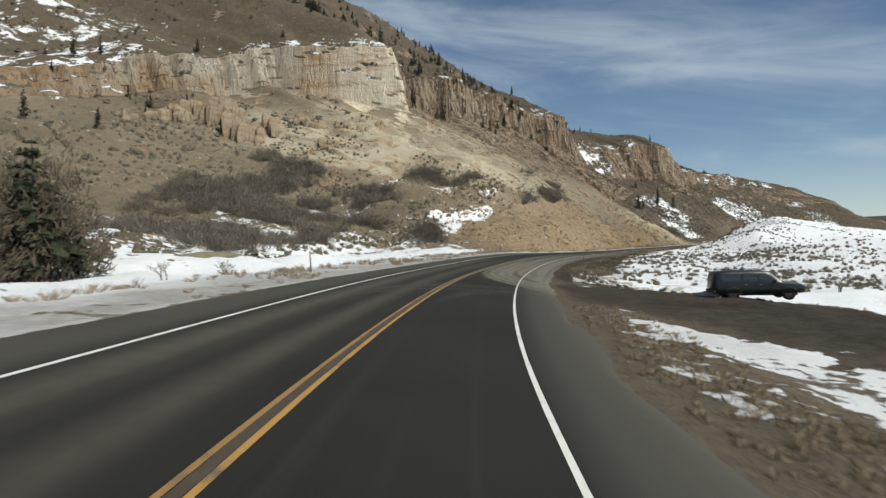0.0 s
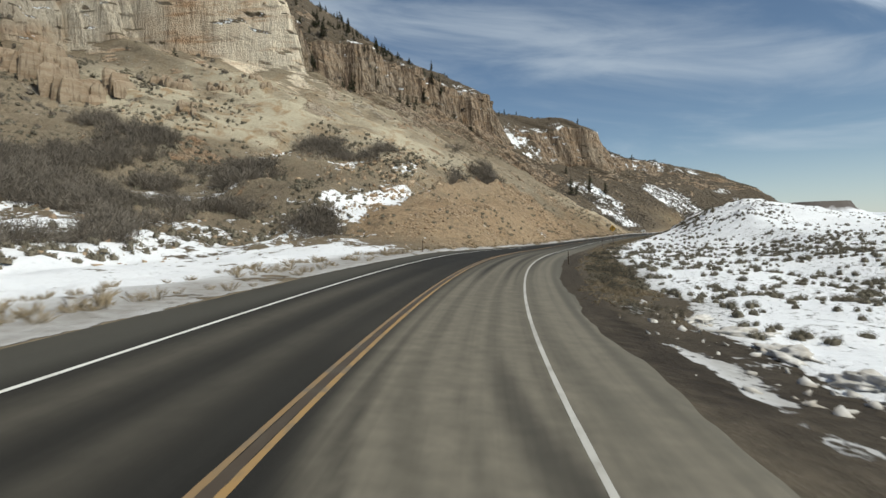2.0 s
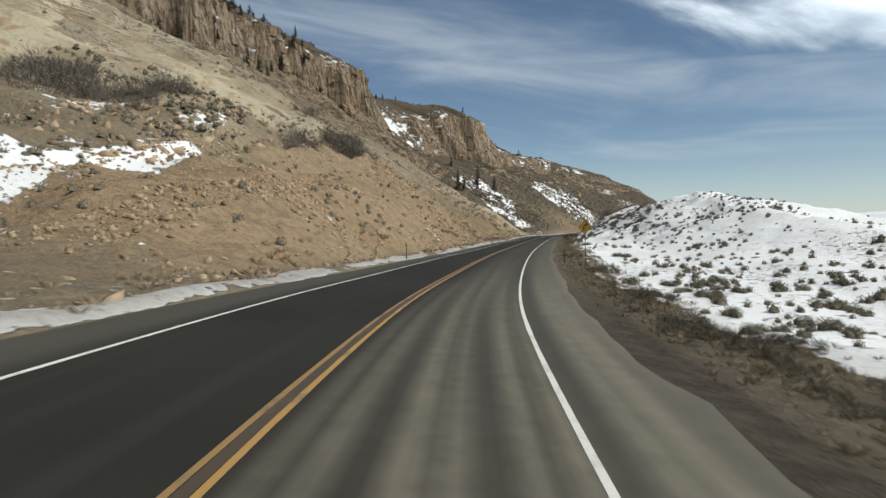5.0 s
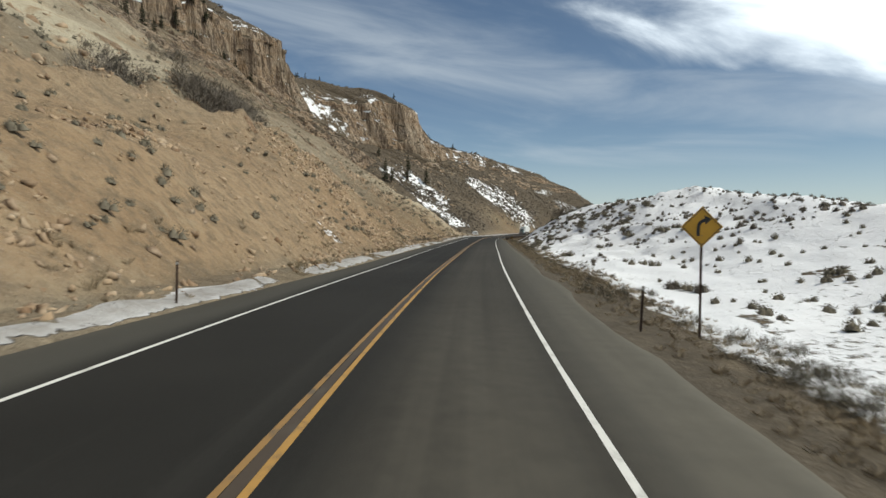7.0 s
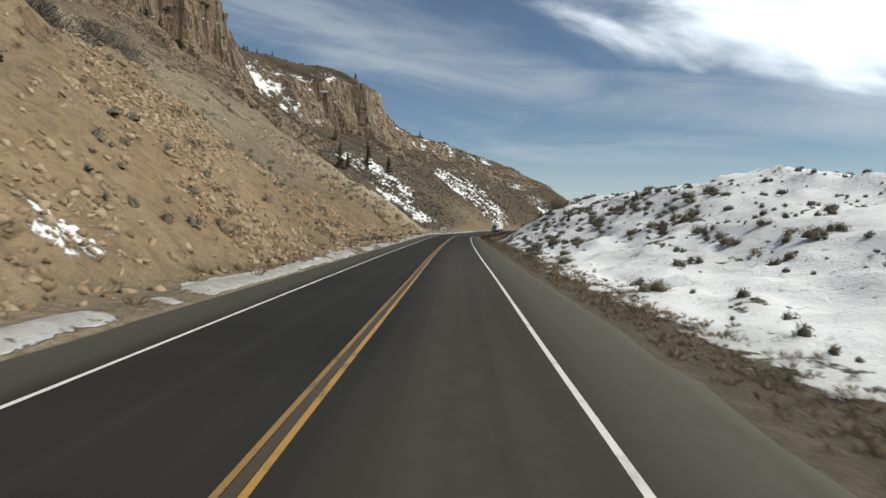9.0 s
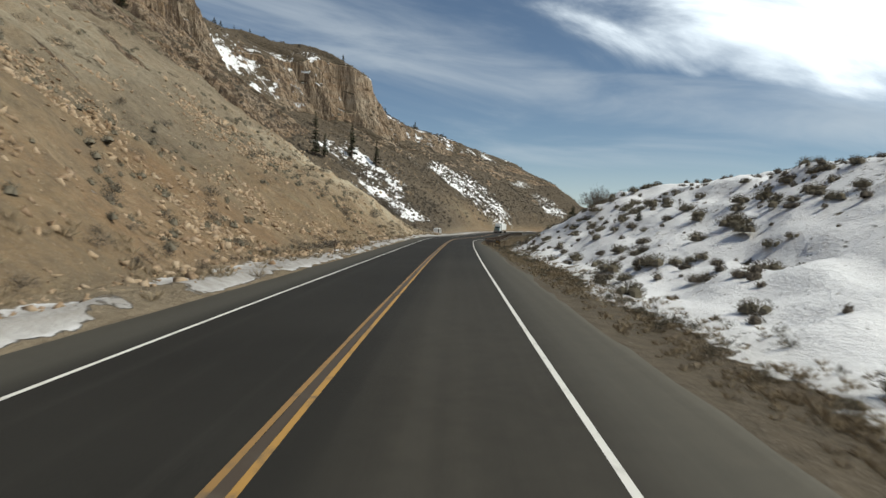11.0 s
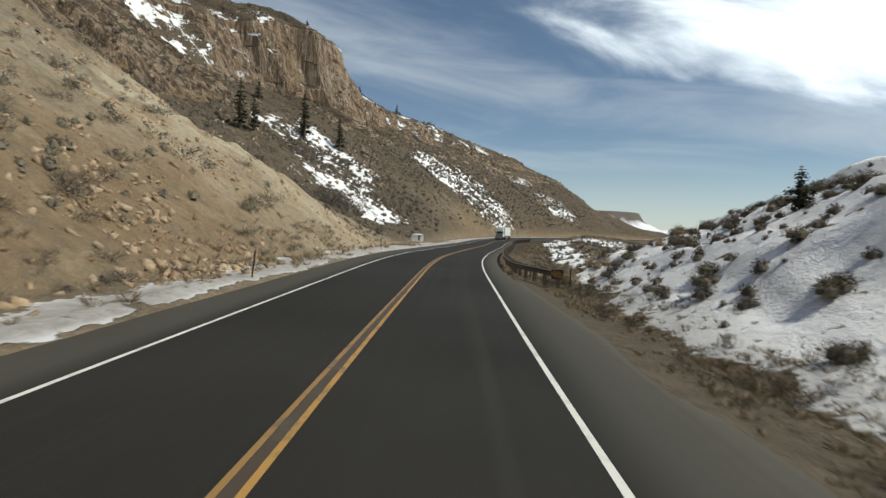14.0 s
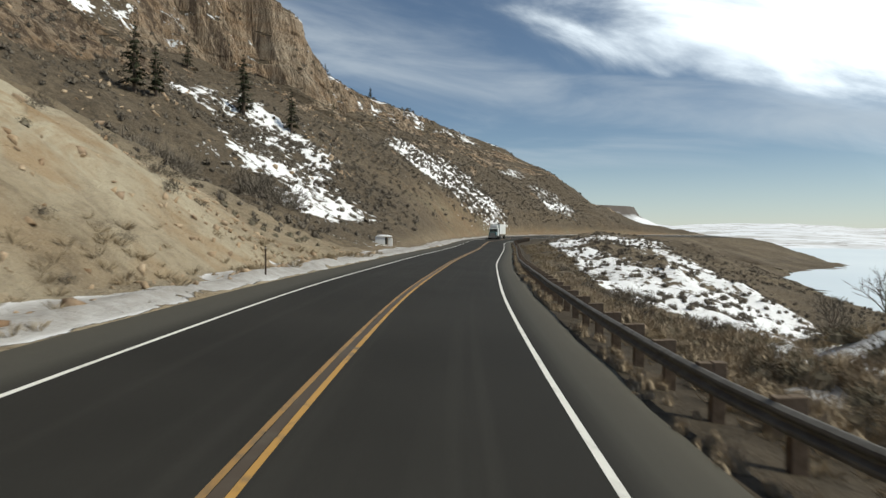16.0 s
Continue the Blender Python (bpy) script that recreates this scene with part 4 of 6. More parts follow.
# ---------------- more materials ----------------
def make_leafy(name, a, b, c, rough=0.9):
    k = Mat(name, rough, 0, 0.15)
    col = k.mix(k.island(), a, b)
    col = k.mix(k.rng(k.rand(), 0, 1, 0.0, 0.5), col, c)
    return k.done(col)


def make_stone(name, a, b, c):
    k = Mat(name, 0.92, 0, 0.15)
    n, f = k.noise(1.1, 5, 0.6), k.noise(7.0, 5, 0.65)
    col = k.mix(k.island(), a, b)
    col = k.mix(k.rng(n, 0.4, 0.7, 0, 0.7), col, c)
    col = k.mix(k.rng(f, 0.5, 0.8, 0, 0.5), col, (a[0] * 0.5, a[1] * 0.5, a[2] * 0.5))
    return k.done(col, f, 0.05, 0.7)


MAT_SAGE = make_leafy("sagebrush", (0.165, 0.146, 0.108), (0.085, 0.076, 0.058), (0.20, 0.175, 0.13))
MAT_BRUSH = make_leafy("bare_brush", (0.15, 0.128, 0.103), (0.085, 0.074, 0.06), (0.18, 0.153, 0.122))
MAT_OAK = make_leafy("scrub_oak_twigs", (0.185, 0.16, 0.13), (0.115, 0.10, 0.083), (0.21, 0.18, 0.145))
MAT_TUFT = make_leafy("dry_grass", (0.36, 0.28, 0.18), (0.22, 0.17, 0.11), (0.30, 0.25, 0.17))
MAT_NEEDLE = make_leafy("conifer_needles", (0.035, 0.045, 0.025), (0.06, 0.062, 0.036), (0.05, 0.05, 0.03))
MAT_BARK = make_plain("bark", (0.10, 0.075, 0.055), (0.17, 0.135, 0.105), 6.0, 0.95, 0, 0.1, 0.02)
MAT_STONE = make_stone("tan_boulders", (0.42, 0.31, 0.20), (0.19, 0.118, 0.07), (0.47, 0.39, 0.29))
MAT_WOOD = make_plain("weathered_post_wood", (0.10, 0.075, 0.055), (0.17, 0.13, 0.10), 9.0, 0.9, 0, 0.15, 0.01)
MAT_GALV = make_plain("weathered_galvanised_steel", (0.17, 0.16, 0.145), (0.10, 0.092, 0.08), 5.0, 0.7, 0.35, 0.4, 0.002)
MAT_RUST = make_plain("rusty_steel", (0.095, 0.065, 0.05), (0.15, 0.10, 0.07), 12.0, 0.85, 0.2, 0.3, 0.003)
MAT_SIGN = make_plain("yellow_sign_sheet", (0.52, 0.29, 0.035), (0.46, 0.25, 0.03), 2.0, 0.55, 0, 0.3, 0.0)
MAT_BLACK = make_plain("black_sign_ink", (0.02, 0.02, 0.02), (0.03, 0.03, 0.03), 4.0, 0.6, 0, 0.3, 0.0)
MAT_CAR = make_plain("dark_car_paint", (0.012, 0.015, 0.016), (0.022, 0.024, 0.024), 1.5, 0.35, 0.1, 0.5, 0.0)
MAT_DUSTY = make_plain("road_dust_on_paint", (0.05, 0.045, 0.04), (0.09, 0.08, 0.068), 3.0, 0.8, 0, 0.2, 0.0)
MAT_RUBBER = make_plain("tyre_rubber", (0.018, 0.018, 0.018), (0.04, 0.037, 0.033), 8.0, 0.85, 0, 0.2, 0.002)
MAT_CHROME = make_plain("dull_chrome", (0.45, 0.45, 0.45), (0.30, 0.30, 0.30), 3.0, 0.3, 0.9, 0.5, 0.0)
MAT_LAMP = make_plain("lamp_lens", (0.45, 0.44, 0.40), (0.38, 0.37, 0.34), 9.0, 0.2, 0, 0.5, 0.0)
MAT_RED = make_plain("tail_lamp_red", (0.22, 0.02, 0.015), (0.16, 0.015, 0.012), 9.0, 0.25, 0, 0.5, 0.0)
MAT_TRUCK = make_plain("white_truck_paint", (0.70, 0.71, 0.70), (0.60, 0.61, 0.60), 0.8, 0.4, 0, 0.4, 0.0)
MAT_TEAL = make_plain("teal_truck_paint", (0.10, 0.21, 0.22), (0.08, 0.17, 0.18), 0.8, 0.4, 0, 0.4, 0.0)
MAT_CONCRETE = make_plain("pale_concrete", (0.84, 0.83, 0.81), (0.74, 0.73, 0.70), 1.6, 0.9, 0, 0.2, 0.02)
MAT_SNOW = make_plain("packed_snow", (0.82, 0.84, 0.87), (0.70, 0.70, 0.70), 1.4, 0.6, 0, 0.3, 0.08)
MAT_DIRTY_SNOW = make_plain("dirty_snow", (0.66, 0.64, 0.61), (0.34, 0.30, 0.25), 2.2, 0.8, 0, 0.2, 0.08)
MAT_MOSS = make_plain("olive_canvas", (0.16, 0.14, 0.092), (0.22, 0.195, 0.13), 1.1, 0.95, 0, 0.1, 0.05)
glass = Mat("car_glass", 0.05, 0, 0.5)
glass.b.inputs["Transmission Weight"].default_value = 0.85
MAT_GLASS = glass.done((0.22, 0.27, 0.27))


# ---------------- plants: templates as arrays ----------------
def fuzz(rng, n, h, r, ln, w, lumps=5, hollow=0.3, apart=0.38, core=0.0):
    """A dome of many short slivers of twig, gathered in a few uneven lumps."""
    c = np.stack([rng.normal(0, apart * r, lumps), rng.normal(0, apart * r, lumps), np.zeros(lumps)], 1)
    k = rng.uniform(0.6, 1.05, lumps)
    i = rng.integers(0, lumps, n)
    a, e = rng.uniform(0, 6.283, n), np.arcsin(rng.uniform(0, 1, n) ** 0.8)
    u = np.stack([np.cos(a) * np.cos(e), np.sin(a) * np.cos(e), np.sin(e)], 1)
    q = rng.uniform(hollow, 1, n)[:, None] ** 0.6
    p = c[i] + u * q * np.array((0.62 * r, 0.62 * r, h)) * k[i][:, None]
    t = p * (1, 1, 0.6) + np.array((0, 0, 0.5 * h)) + rng.normal(0, 0.35, (n, 3)) * h
    t /= np.linalg.norm(t, axis=1)[:, None]
    o = np.cross(t, rng.normal(0, 1, (n, 3)))
    o /= np.linalg.norm(o, axis=1)[:, None]
    s = ln * rng.uniform(0.5, 1.2, n)[:, None]
    v = np.stack([p - t * s * 0.5 - o * w, p - t * s * 0.5 + o * w, p + t * s * 0.5], 1).reshape(-1, 3)
    f = np.arange(3 * n).reshape(n, 3)
    if core:
        # tangle of inner twigs: a ragged low dome in every lump
        for q in range(lumps):
            b = len(v)
            ring = [c[q] + np.array((math.cos(j * 1.047) * rr, math.sin(j * 1.047) * rr, zz)) * np.array((0.62 * r, 0.62 * r, h)) * k[q] * core * rng.uniform(0.75, 1.15)
                    for rr, zz in ((1.0, -0.1), (0.75, 0.6)) for j in range(6)] + [c[q] + np.array((0, 0, h * k[q] * core))]
            v = np.vstack([v, ring])
            for j in range(6):
                j2 = (j + 1) % 6
                f = np.vstack([f, [(b + j, b + j2, b + 6 + j2), (b + j, b + 6 + j2, b + 6 + j), (b + 6 + j, b + 6 + j2, b + 12)]])
    return v, f


def blades(rng, n, h, spread, width, base=0.12, droop=0.0, bits=0):
    """Thin tapering twigs that fan out of one root, with small leaf slips on them. Returns vertices and triangles."""
    v, f = [], []
    for i in range(n):
        a, t = rng.uniform(0, 6.283), rng.uniform(0.05, 1.0) ** 0.7
        lean = t * spread
        ln = h * rng.uniform(0.65, 1.05) * (1 - 0.25 * t)
        root = np.array((math.cos(a) * base * rng.uniform(0, 1), math.sin(a) * base * rng.uniform(0, 1), -0.05))
        tip = root + np.array((math.cos(a) * lean, math.sin(a) * lean, ln * (1 - droop * t)))
        side = np.array((-math.sin(a + rng.uniform(-1, 1)), math.cos(a + rng.uniform(-1, 1)), 0)) * width
        mid = (root + tip) / 2 + np.array((0, 0, 0.10 * ln))
        k = len(v)
        v += [root - side, root + side, mid + side * 0.9, tip]
        f += [(k, k + 1, k + 2), (k, k + 2, k + 3)]
        for j in range(bits):
            p = mid + (tip - mid) * rng.uniform(0, 1.0)
            o = rng.normal(0, 1, (3, 3)) * width * 2.6
            k = len(v)
            v += list(p + o)
            f.append((k, k + 1, k + 2))
    return np.array(v), np.array(f)


def conifer_arrays(rng, h, spread, tiers, per):
    """Branch sprays in drooping tiers round the stem; ragged outline with gaps."""
    v, f = [], []
    for t in range(tiers):
        q = (t + rng.uniform(0, 0.6)) / tiers
        z = h * (0.14 + 0.86 * q)
        r = spread * (1 - q) ** 0.8 * rng.uniform(0.65, 1.15) + 0.05 * spread
        for i in range(per):
            if rng.uniform() < 0.16:
                continue
            a = rng.uniform(0, 6.283)
            d = np.array((math.cos(a), math.sin(a), 0))
            sd = np.array((-d[1], d[0], 0))
            ln = r * rng.uniform(0.6, 1.15)
            for j in range(5):
                c = d * ln * rng.uniform(0.15, 1.0) + np.array((0, 0, z - 0.28 * ln * rng.uniform(0.2, 1.0)))
                w = 0.22 * ln + 0.05 * h / 6
                o = sd * rng.uniform(-1, 1) * w * 0.8
                k = len(v)
                v += [c + o - sd * w * 0.6, c + o + sd * w * 0.6 + np.array((0, 0, rng.uniform(-0.1, 0.1) * w)), c + o + d * w * 1.1 - np.array((0, 0, 0.35 * w)), c + o + np.array((0, 0, 0.5 * w))]
                f += [(k, k + 1, k + 2), (k, k + 1, k + 3)]
    return np.array(v), np.array(f)


def rock_arrays(rng, n=10):
    """An angular stone: the hull of a few random points."""
    bm = bmesh.new()
    for i in range(n):
        p = rng.normal(0, 1, 3)
        p /= np.linalg.norm(p) ** 0.75
        bm.verts.new(p * (0.62, 0.5, 0.42))
    bmesh.ops.convex_hull(bm, input=bm.verts)
    for v in [v for v in bm.verts if not v.link_faces]:
        bm.verts.remove(v)
    bmesh.ops.triangulate(bm, faces=bm.faces)
    bm.verts.ensure_lookup_table()
    bm.verts.index_update()
    v = np.array([q.co[:] for q in bm.verts])
    f = np.array([[q.index for q in g.verts] for g in bm.faces])
    bm.free()
    return v, f


def scatter(name, places, templates, mat, rng, label, category, sizes, tilt=0.25, squash=(1, 1), sink=0.0):
    """Join many small plants or stones into one object."""
    V, F, base = [], [], 0
    for (s, d), sc in zip(places, sizes):
        v, f = templates[rng.integers(len(templates))]
        p = ground_at(s, d)
        a = rng.uniform(0, 6.283)
        m = np.array(Euler((rng.normal(0, tilt), rng.normal(0, tilt), a)).to_matrix())
        w = v * np.array((sc, sc, sc * rng.uniform(*squash) if squash[0] != squash[1] else sc))
        V.append(w @ m.T + np.array(p) + np.array((0, 0, -sink * sc)))
        F.append(f + base)
        base += len(v)
    V, F = np.concatenate(V), np.concatenate(F)
    me = bpy.data.meshes.new(name)
    me.vertices.add(len(V))
    me.vertices.foreach_set("co", V.astype(np.float32).ravel())
    me.loops.add(F.size)
    me.loops.foreach_set("vertex_index", F.astype(np.int32).ravel())
    me.polygons.add(len(F))
    me.polygons.foreach_set("loop_start", np.arange(0, F.size, 3, dtype=np.int32))
    me.update(calc_edges=True)
    me.validate()
    me.materials.append(mat)
    return tagged(new(name, me), label, category, kind="stuff")


def pick(rng, n, s0, s1, d0, d1, keep):
    """n places in a stretch of the plan, kept with the chance keep(s, d)."""
    out = []
    tries = 0
    while len(out) < n and tries < 60:
        s, d = rng.uniform(s0, s1, 4000), rng.uniform(d0, d1, 4000)
        ok = rng.uniform(0, 1, 4000) < keep(s, d)
        out += list(zip(s[ok], d[ok]))
        tries += 1
    return out[:n]


def tri_mesh(name, arrays, mat):
    v, f = arrays
    return mesh_of(name, v.tolist(), f.tolist(), [mat])


rng = np.random.default_rng(11)
T_SAGE = [fuzz(rng, 620, 0.70, 0.85, 0.16, 0.012, 5, 0.4, 0.24, 0.55) for _ in range(4)]
T_SAGE_S = [fuzz(rng, 100, 0.70, 0.80, 0.17, 0.034, 3, 0.4, 0.26, 0.6) for _ in range(4)]
T_BRUSH = [fuzz(rng, 300, 0.95, 0.85, 0.26, 0.012) for _ in range(4)]
T_TUFT = [blades(rng, 40, 1.0, 0.75, 0.011, 0.4, 0.2, 0) for _ in range(4)]
T_ROCK = [rock_arrays(rng, q) for q in (6, 7, 8, 7, 9, 6)]
T_SAGE_F = [fuzz(rng, 30, 0.75, 0.8, 0.36, 0.06, 2, 0.4, 0.28, 0.68) for _ in range(5)]


def blobs(s, d, rows):
    r = 0
    for cs, cd, rs, rd, w in rows:
        r = np.maximum(r, w * blob(s, d, cs, cd, rs, rd))
    return r


# -------- stones on the cut and the talus --------
stones = pick(rng, 14000, 112, 318, -34, -8.2, lambda s, d: np.clip(0.25 + 0.9 * fbm(s / 9, d / 6, 0, 101, 3), 0.03, 1) * (0.85 + 0.15 * smooth(s, 170, 215)) * (1 - 0.65 * smooth(s, 262, 282)))
scatter("talus_stones", stones, T_ROCK, MAT_STONE, rng, "loose angular tan stones strewn over the road cut", "stones",
        0.13 + 0.46 * rng.uniform(0, 1, len(stones)) ** 1.9, 0.6, (0.7, 1.2), 0.02)
stones = pick(rng, 2600, 60, 480, -110, -26, lambda s, d: np.clip(0.15 + 0.8 * fbm(s / 14, d / 10, 0, 103, 3), 0, 1))
scatter("hillside_stones", stones, T_ROCK, MAT_STONE, rng, "buff boulders lying on the slope below the cliffs", "stones",
        0.3 + 1.2 * rng.uniform(0, 1, len(stones)) ** 3.0, 0.6, (0.6, 1.1), 0.12)
stones = pick(rng, 900, 84, 330, -10.2, -6.6, lambda s, d: np.clip(0.4 + 0.7 * fbm(s / 5, d, 0, 105, 3), 0, 1))
scatter("roadside_stones", stones, T_ROCK, MAT_STONE, rng, "fallen stones along the foot of the road cut", "stones",
        0.12 + 0.5 * rng.uniform(0, 1, len(stones)) ** 2.5, 0.6, (0.6, 1.1), 0.05)

stones = pick(rng, 420, 134, 178, -70, -30, lambda s, d: np.clip(blobs(s, d, ((149, -64, 9, 5, 1.0), (156, -55, 9, 4, 0.9), (150, -44, 14, 4, 0.8), (164, -38, 14, 4, 0.9), (140, -33, 9, 3, 0.8))), 0, 1))
scatter("bench_stones", stones, T_ROCK, MAT_STONE, rng, "tumbled blocks along the broken rock bench", "stones",
        0.5 + 1.4 * rng.uniform(0, 1, len(stones)) ** 2.2, 0.4, (0.5, 0.9), 0.1)

clods = [(s, min(10.3 + 0.38 * (47 - s) + 0.05 * (47 - s) ** 2, 26) + e) for s, e in zip(rng.uniform(22, 47, 260), rng.normal(0.2, 0.7, 260))] + [(s, 8.2 + e) for s, e in zip(rng.uniform(44, 64, 80), rng.normal(0.8, 1.0, 80))]
scatter("snow_clods", clods, T_ROCK, MAT_DIRTY_SNOW, rng, "grey broken clods of ploughed snow on the mud", "snow clods", 0.10 + 0.40 * rng.uniform(0, 1, len(clods)) ** 2.2, 0.5, (0.4, 0.9), 0.1)

ME_ROCK = [tri_mesh("boulder_stone", a, MAT_STONE) for a in T_ROCK]
heavy = pick(rng, 150, 165, 315, -30, -8.5, lambda s, d: np.clip(0.3 + 0.8 * fbm(s / 12, d / 7, 0, 133, 3), 0, 1) * (1 - 0.95 * smooth(s, 258, 275)))
heavy += pick(rng, 60, 96, 170, -30, -9, lambda s, d: np.clip(0.2 + 0.8 * fbm(s / 9, d / 7, 0, 135, 3), 0, 1)) + pick(rng, 40, 200, 330, -9.8, -7.4, lambda s, d: 0 * s + 1)
FALLEN = {(249.6, -8.2): 0.42, (250.7, -8.3): 0.5, (252.0, -8.6): 0.72}
for s, d in heavy + list(FALLEN):
    ob = new("boulder", ME_ROCK[rng.integers(6)])
    k = 0.22 + 0.36 * float(rng.uniform(0, 1)) ** 2.2
    if -d < 10:
        k *= 0.55
    k = FALLEN.get((s, d), k)
    ob.matrix_world = frame_at(s, d, float(rng.uniform(0, 6.28)), 0.0) @ pose(0, 0, 0, float(rng.normal(0, 18)), float(rng.normal(0, 18)), 0) @ Matrix.Diagonal((k, k, k * float(rng.uniform(0.7, 1.1)), 1))
    tagged(ob, "angular tan boulder half buried in the road cut", "boulder", "boulders on the road cut")

# -------- brush on the left hillside --------
THICK = ((86, -54, 11, 8, 1.0), (99, -58, 9, 8, 1.0), (111, -62, 9, 8, 1.0), (120, -70, 9, 9, 1.0), (130, -84, 7, 9, 1.0), (117, -48, 8, 5, 0.9), (128, -51, 8, 6, 0.9), (106, -42, 8, 4, 0.9),
         (78, -44, 12, 5, 0.9), (94, -42, 12, 5, 0.9), (112, -80, 10, 8, 0.9), (96, -72, 10, 8, 0.9), (137, -62, 5, 8, 0.8), (118, -34, 4, 2, 0.9), (154, -53, 6, 5, 1.0), (160, -46, 6, 4, 1.0), (168, -58, 6, 4, 0.9), (70, -60, 9, 6, 0.8), (116, -32, 4, 3, 0.8), (186, -31, 22, 2.2, 0.9), (225, -44, 20, 5, 0.5), (345, -28, 10, 8, 0.7), (355, -14, 10, 3, 0.8))
brush = pick(rng, 1900, 20, 430, -110, -16, lambda s, d: np.clip(blobs(s, d, THICK) - 0.15, 0, 1) * smooth(fbm(s / 9, d / 8, 0, 107, 3), -0.25, 0.4))
scatter("hillside_brush", brush, T_BRUSH, MAT_OAK, rng, "leafless grey-brown scrub oak thickets on the hillside", "brush", rng.uniform(1.5, 3.4, len(brush)), 0.15)
far_low = pick(rng, 7200, 325, 620, -130, -13, lambda s, d: (1 - 0.92 * (1 - smooth(s, 425, 440)) * smooth(-d, 84, 90) * (1 - smooth(-d, 106, 112))) * np.clip(0.45 + 0.6 * fbm(s / 12, d / 9, 0, 145, 3), 0.05, 1) * (1 - 0.8 * blobs(s, d, ((448, -15, 24, 10, 1.0), (398, -58, 6, 6, 0.8), (372, -33, 10, 4, 0.8), (369, -23, 9, 4, 0.8), (404, -37, 8, 4, 0.8), (478, -24, 14, 12, 0.75), (472, -36, 12, 9, 0.75)))))
scatter("slope_brush", far_low, T_SAGE_F, MAT_BRUSH, rng, "dense dark low brush covering the gully slopes", "brush", rng.uniform(0.45, 1.25, len(far_low)), 0.2)
up_low = pick(rng, 3600, 30, 170, -136, -34, lambda s, d: np.clip(0.4 + 0.7 * fbm(s / 12, d / 9, 0, 147, 3), 0.03, 1) * (1 - 0.95 * blobs(s, d, ((175, -80, 36, 26, 1.0), (130, -96, 24, 13, 0.8)))))
scatter("upper_slope_sagebrush", up_low, T_SAGE_F, MAT_SAGE, rng, "dark sagebrush dotted over the snow-flecked slope", "sagebrush", rng.uniform(0.5, 1.5, len(up_low)), 0.2)
low = pick(rng, 2400, 110, 330, -120, -10.5, lambda s, d: np.clip(0.22 + 0.5 * fbm(s / 16, d / 12, 0, 111, 3), 0.03, 1) * (1 - 0.9 * blobs(s, d, ((180, -78, 40, 26, 1.0),))))
scatter("hillside_sagebrush", low, T_SAGE_S, MAT_SAGE, rng, "low grey sagebrush scattered over the tan slope", "sagebrush", rng.uniform(0.35, 0.95, len(low)), 0.2)
top = pick(rng, 3600, 20, 640, -260, -60, lambda s, d: smooth(-d, 92, 112) * np.clip(0.5 + 0.6 * fbm(s / 20, d / 15, 0, 113, 3), 0, 1) + 0.7 * smooth(s, 470, 490) * (1 - smooth(-d, 80, 110)))
scatter("upper_slope_brush", top, T_SAGE_F, MAT_BRUSH, rng, "dark scrub on the upper slopes above the cliffs", "brush", rng.uniform(0.9, 2.4, len(top)), 0.15)
SPECK = ((496, -32, 17, 11, 1.0), (388, -40, 20, 15, 0.7), (398, -58, 9, 8, 0.4), (370, -27, 14, 6, 0.6), (478, -24, 14, 13, 1.0), (472, -36, 12, 9, 1.0), (564, -24, 10, 8, 0.9))
speck = pick(rng, 1900, 370, 620, -80, -12, lambda s, d: blobs(s, d, SPECK))
scatter("gully_brush", speck, T_SAGE_S, MAT_BRUSH, rng, "dark low brush poking through snow in the gullies", "brush", rng.uniform(0.7, 1.5, len(speck)), 0.2)

dark = pick(rng, 30, 266, 330, -34, -11.5, lambda s, d: np.clip(0.4 + 0.6 * fbm(s / 8, d / 6, 0, 155, 2), 0, 1)) + pick(rng, 95, 185, 300, -11.8, -9.0, lambda s, d: np.clip(0.4 + 0.8 * fbm(s / 7, d / 4, 0, 165, 2), 0.02, 1)) + pick(rng, 80, 175, 326, -42, -12, lambda s, d: np.clip(0.4 + 0.6 * fbm(s / 12, d / 8, 0, 139, 2), 0, 1))
dark += pick(rng, 46, 146, 206, -30.4, -28.6, lambda s, d: 0 * s + 1) + [(268.5, -13.75), (266.2, -12.1), (269.2, -18.4), (279, -21), (278.8, -18.2), (281, -17.4), (285.3, -15.5), (286.2, -12.9), (280.8, -22.3), (276, -19.5)]
ME_DARK = [tri_mesh("hillside_bush", a, MAT_BRUSH) for a in T_BRUSH]
for s, d in dark:
    ob = new("hillside_bush", ME_DARK[rng.integers(4)])
    k = float(rng.uniform(0.7, 1.5)) * (0.6 if d > -12 or s < 175 else 1.0)
    ob.matrix_world = frame_at(s, d, float(rng.uniform(0, 6.28))) @ Matrix.Diagonal((k * 1.1, k * 1.1, k * 0.8, 1))
    tagged(ob, "dark rounded leafless bush on the bare road cut", "bush", "bushes on the road cut")

# -------- the right: field, hill, shore --------
field = pick(rng, 900, 48, 132, 11.5, 48, lambda s, d: np.clip(0.5 + 0.6 * fbm(s / 8, d / 6, 0, 169, 2), 0.1, 1)) + pick(rng, 1700, 58, 300, 12, 75, lambda s, d: np.clip(0.45 + 0.7 * fbm(s / 10, d / 10, 0, 121, 3), 0.05, 1) * (1 - 0.5 * smooth(d, 40, 60)))
hill = pick(rng, 1150, 165, 304, 9.5, 38, lambda s, d: (1 - 0.85 * (1 - smooth(s, 205, 222)) * (1 - smooth(d, 16, 20))) * np.clip(0.45 + 0.7 * fbm(s / 8, d / 6, 0, 137, 3), 0.05, 1))
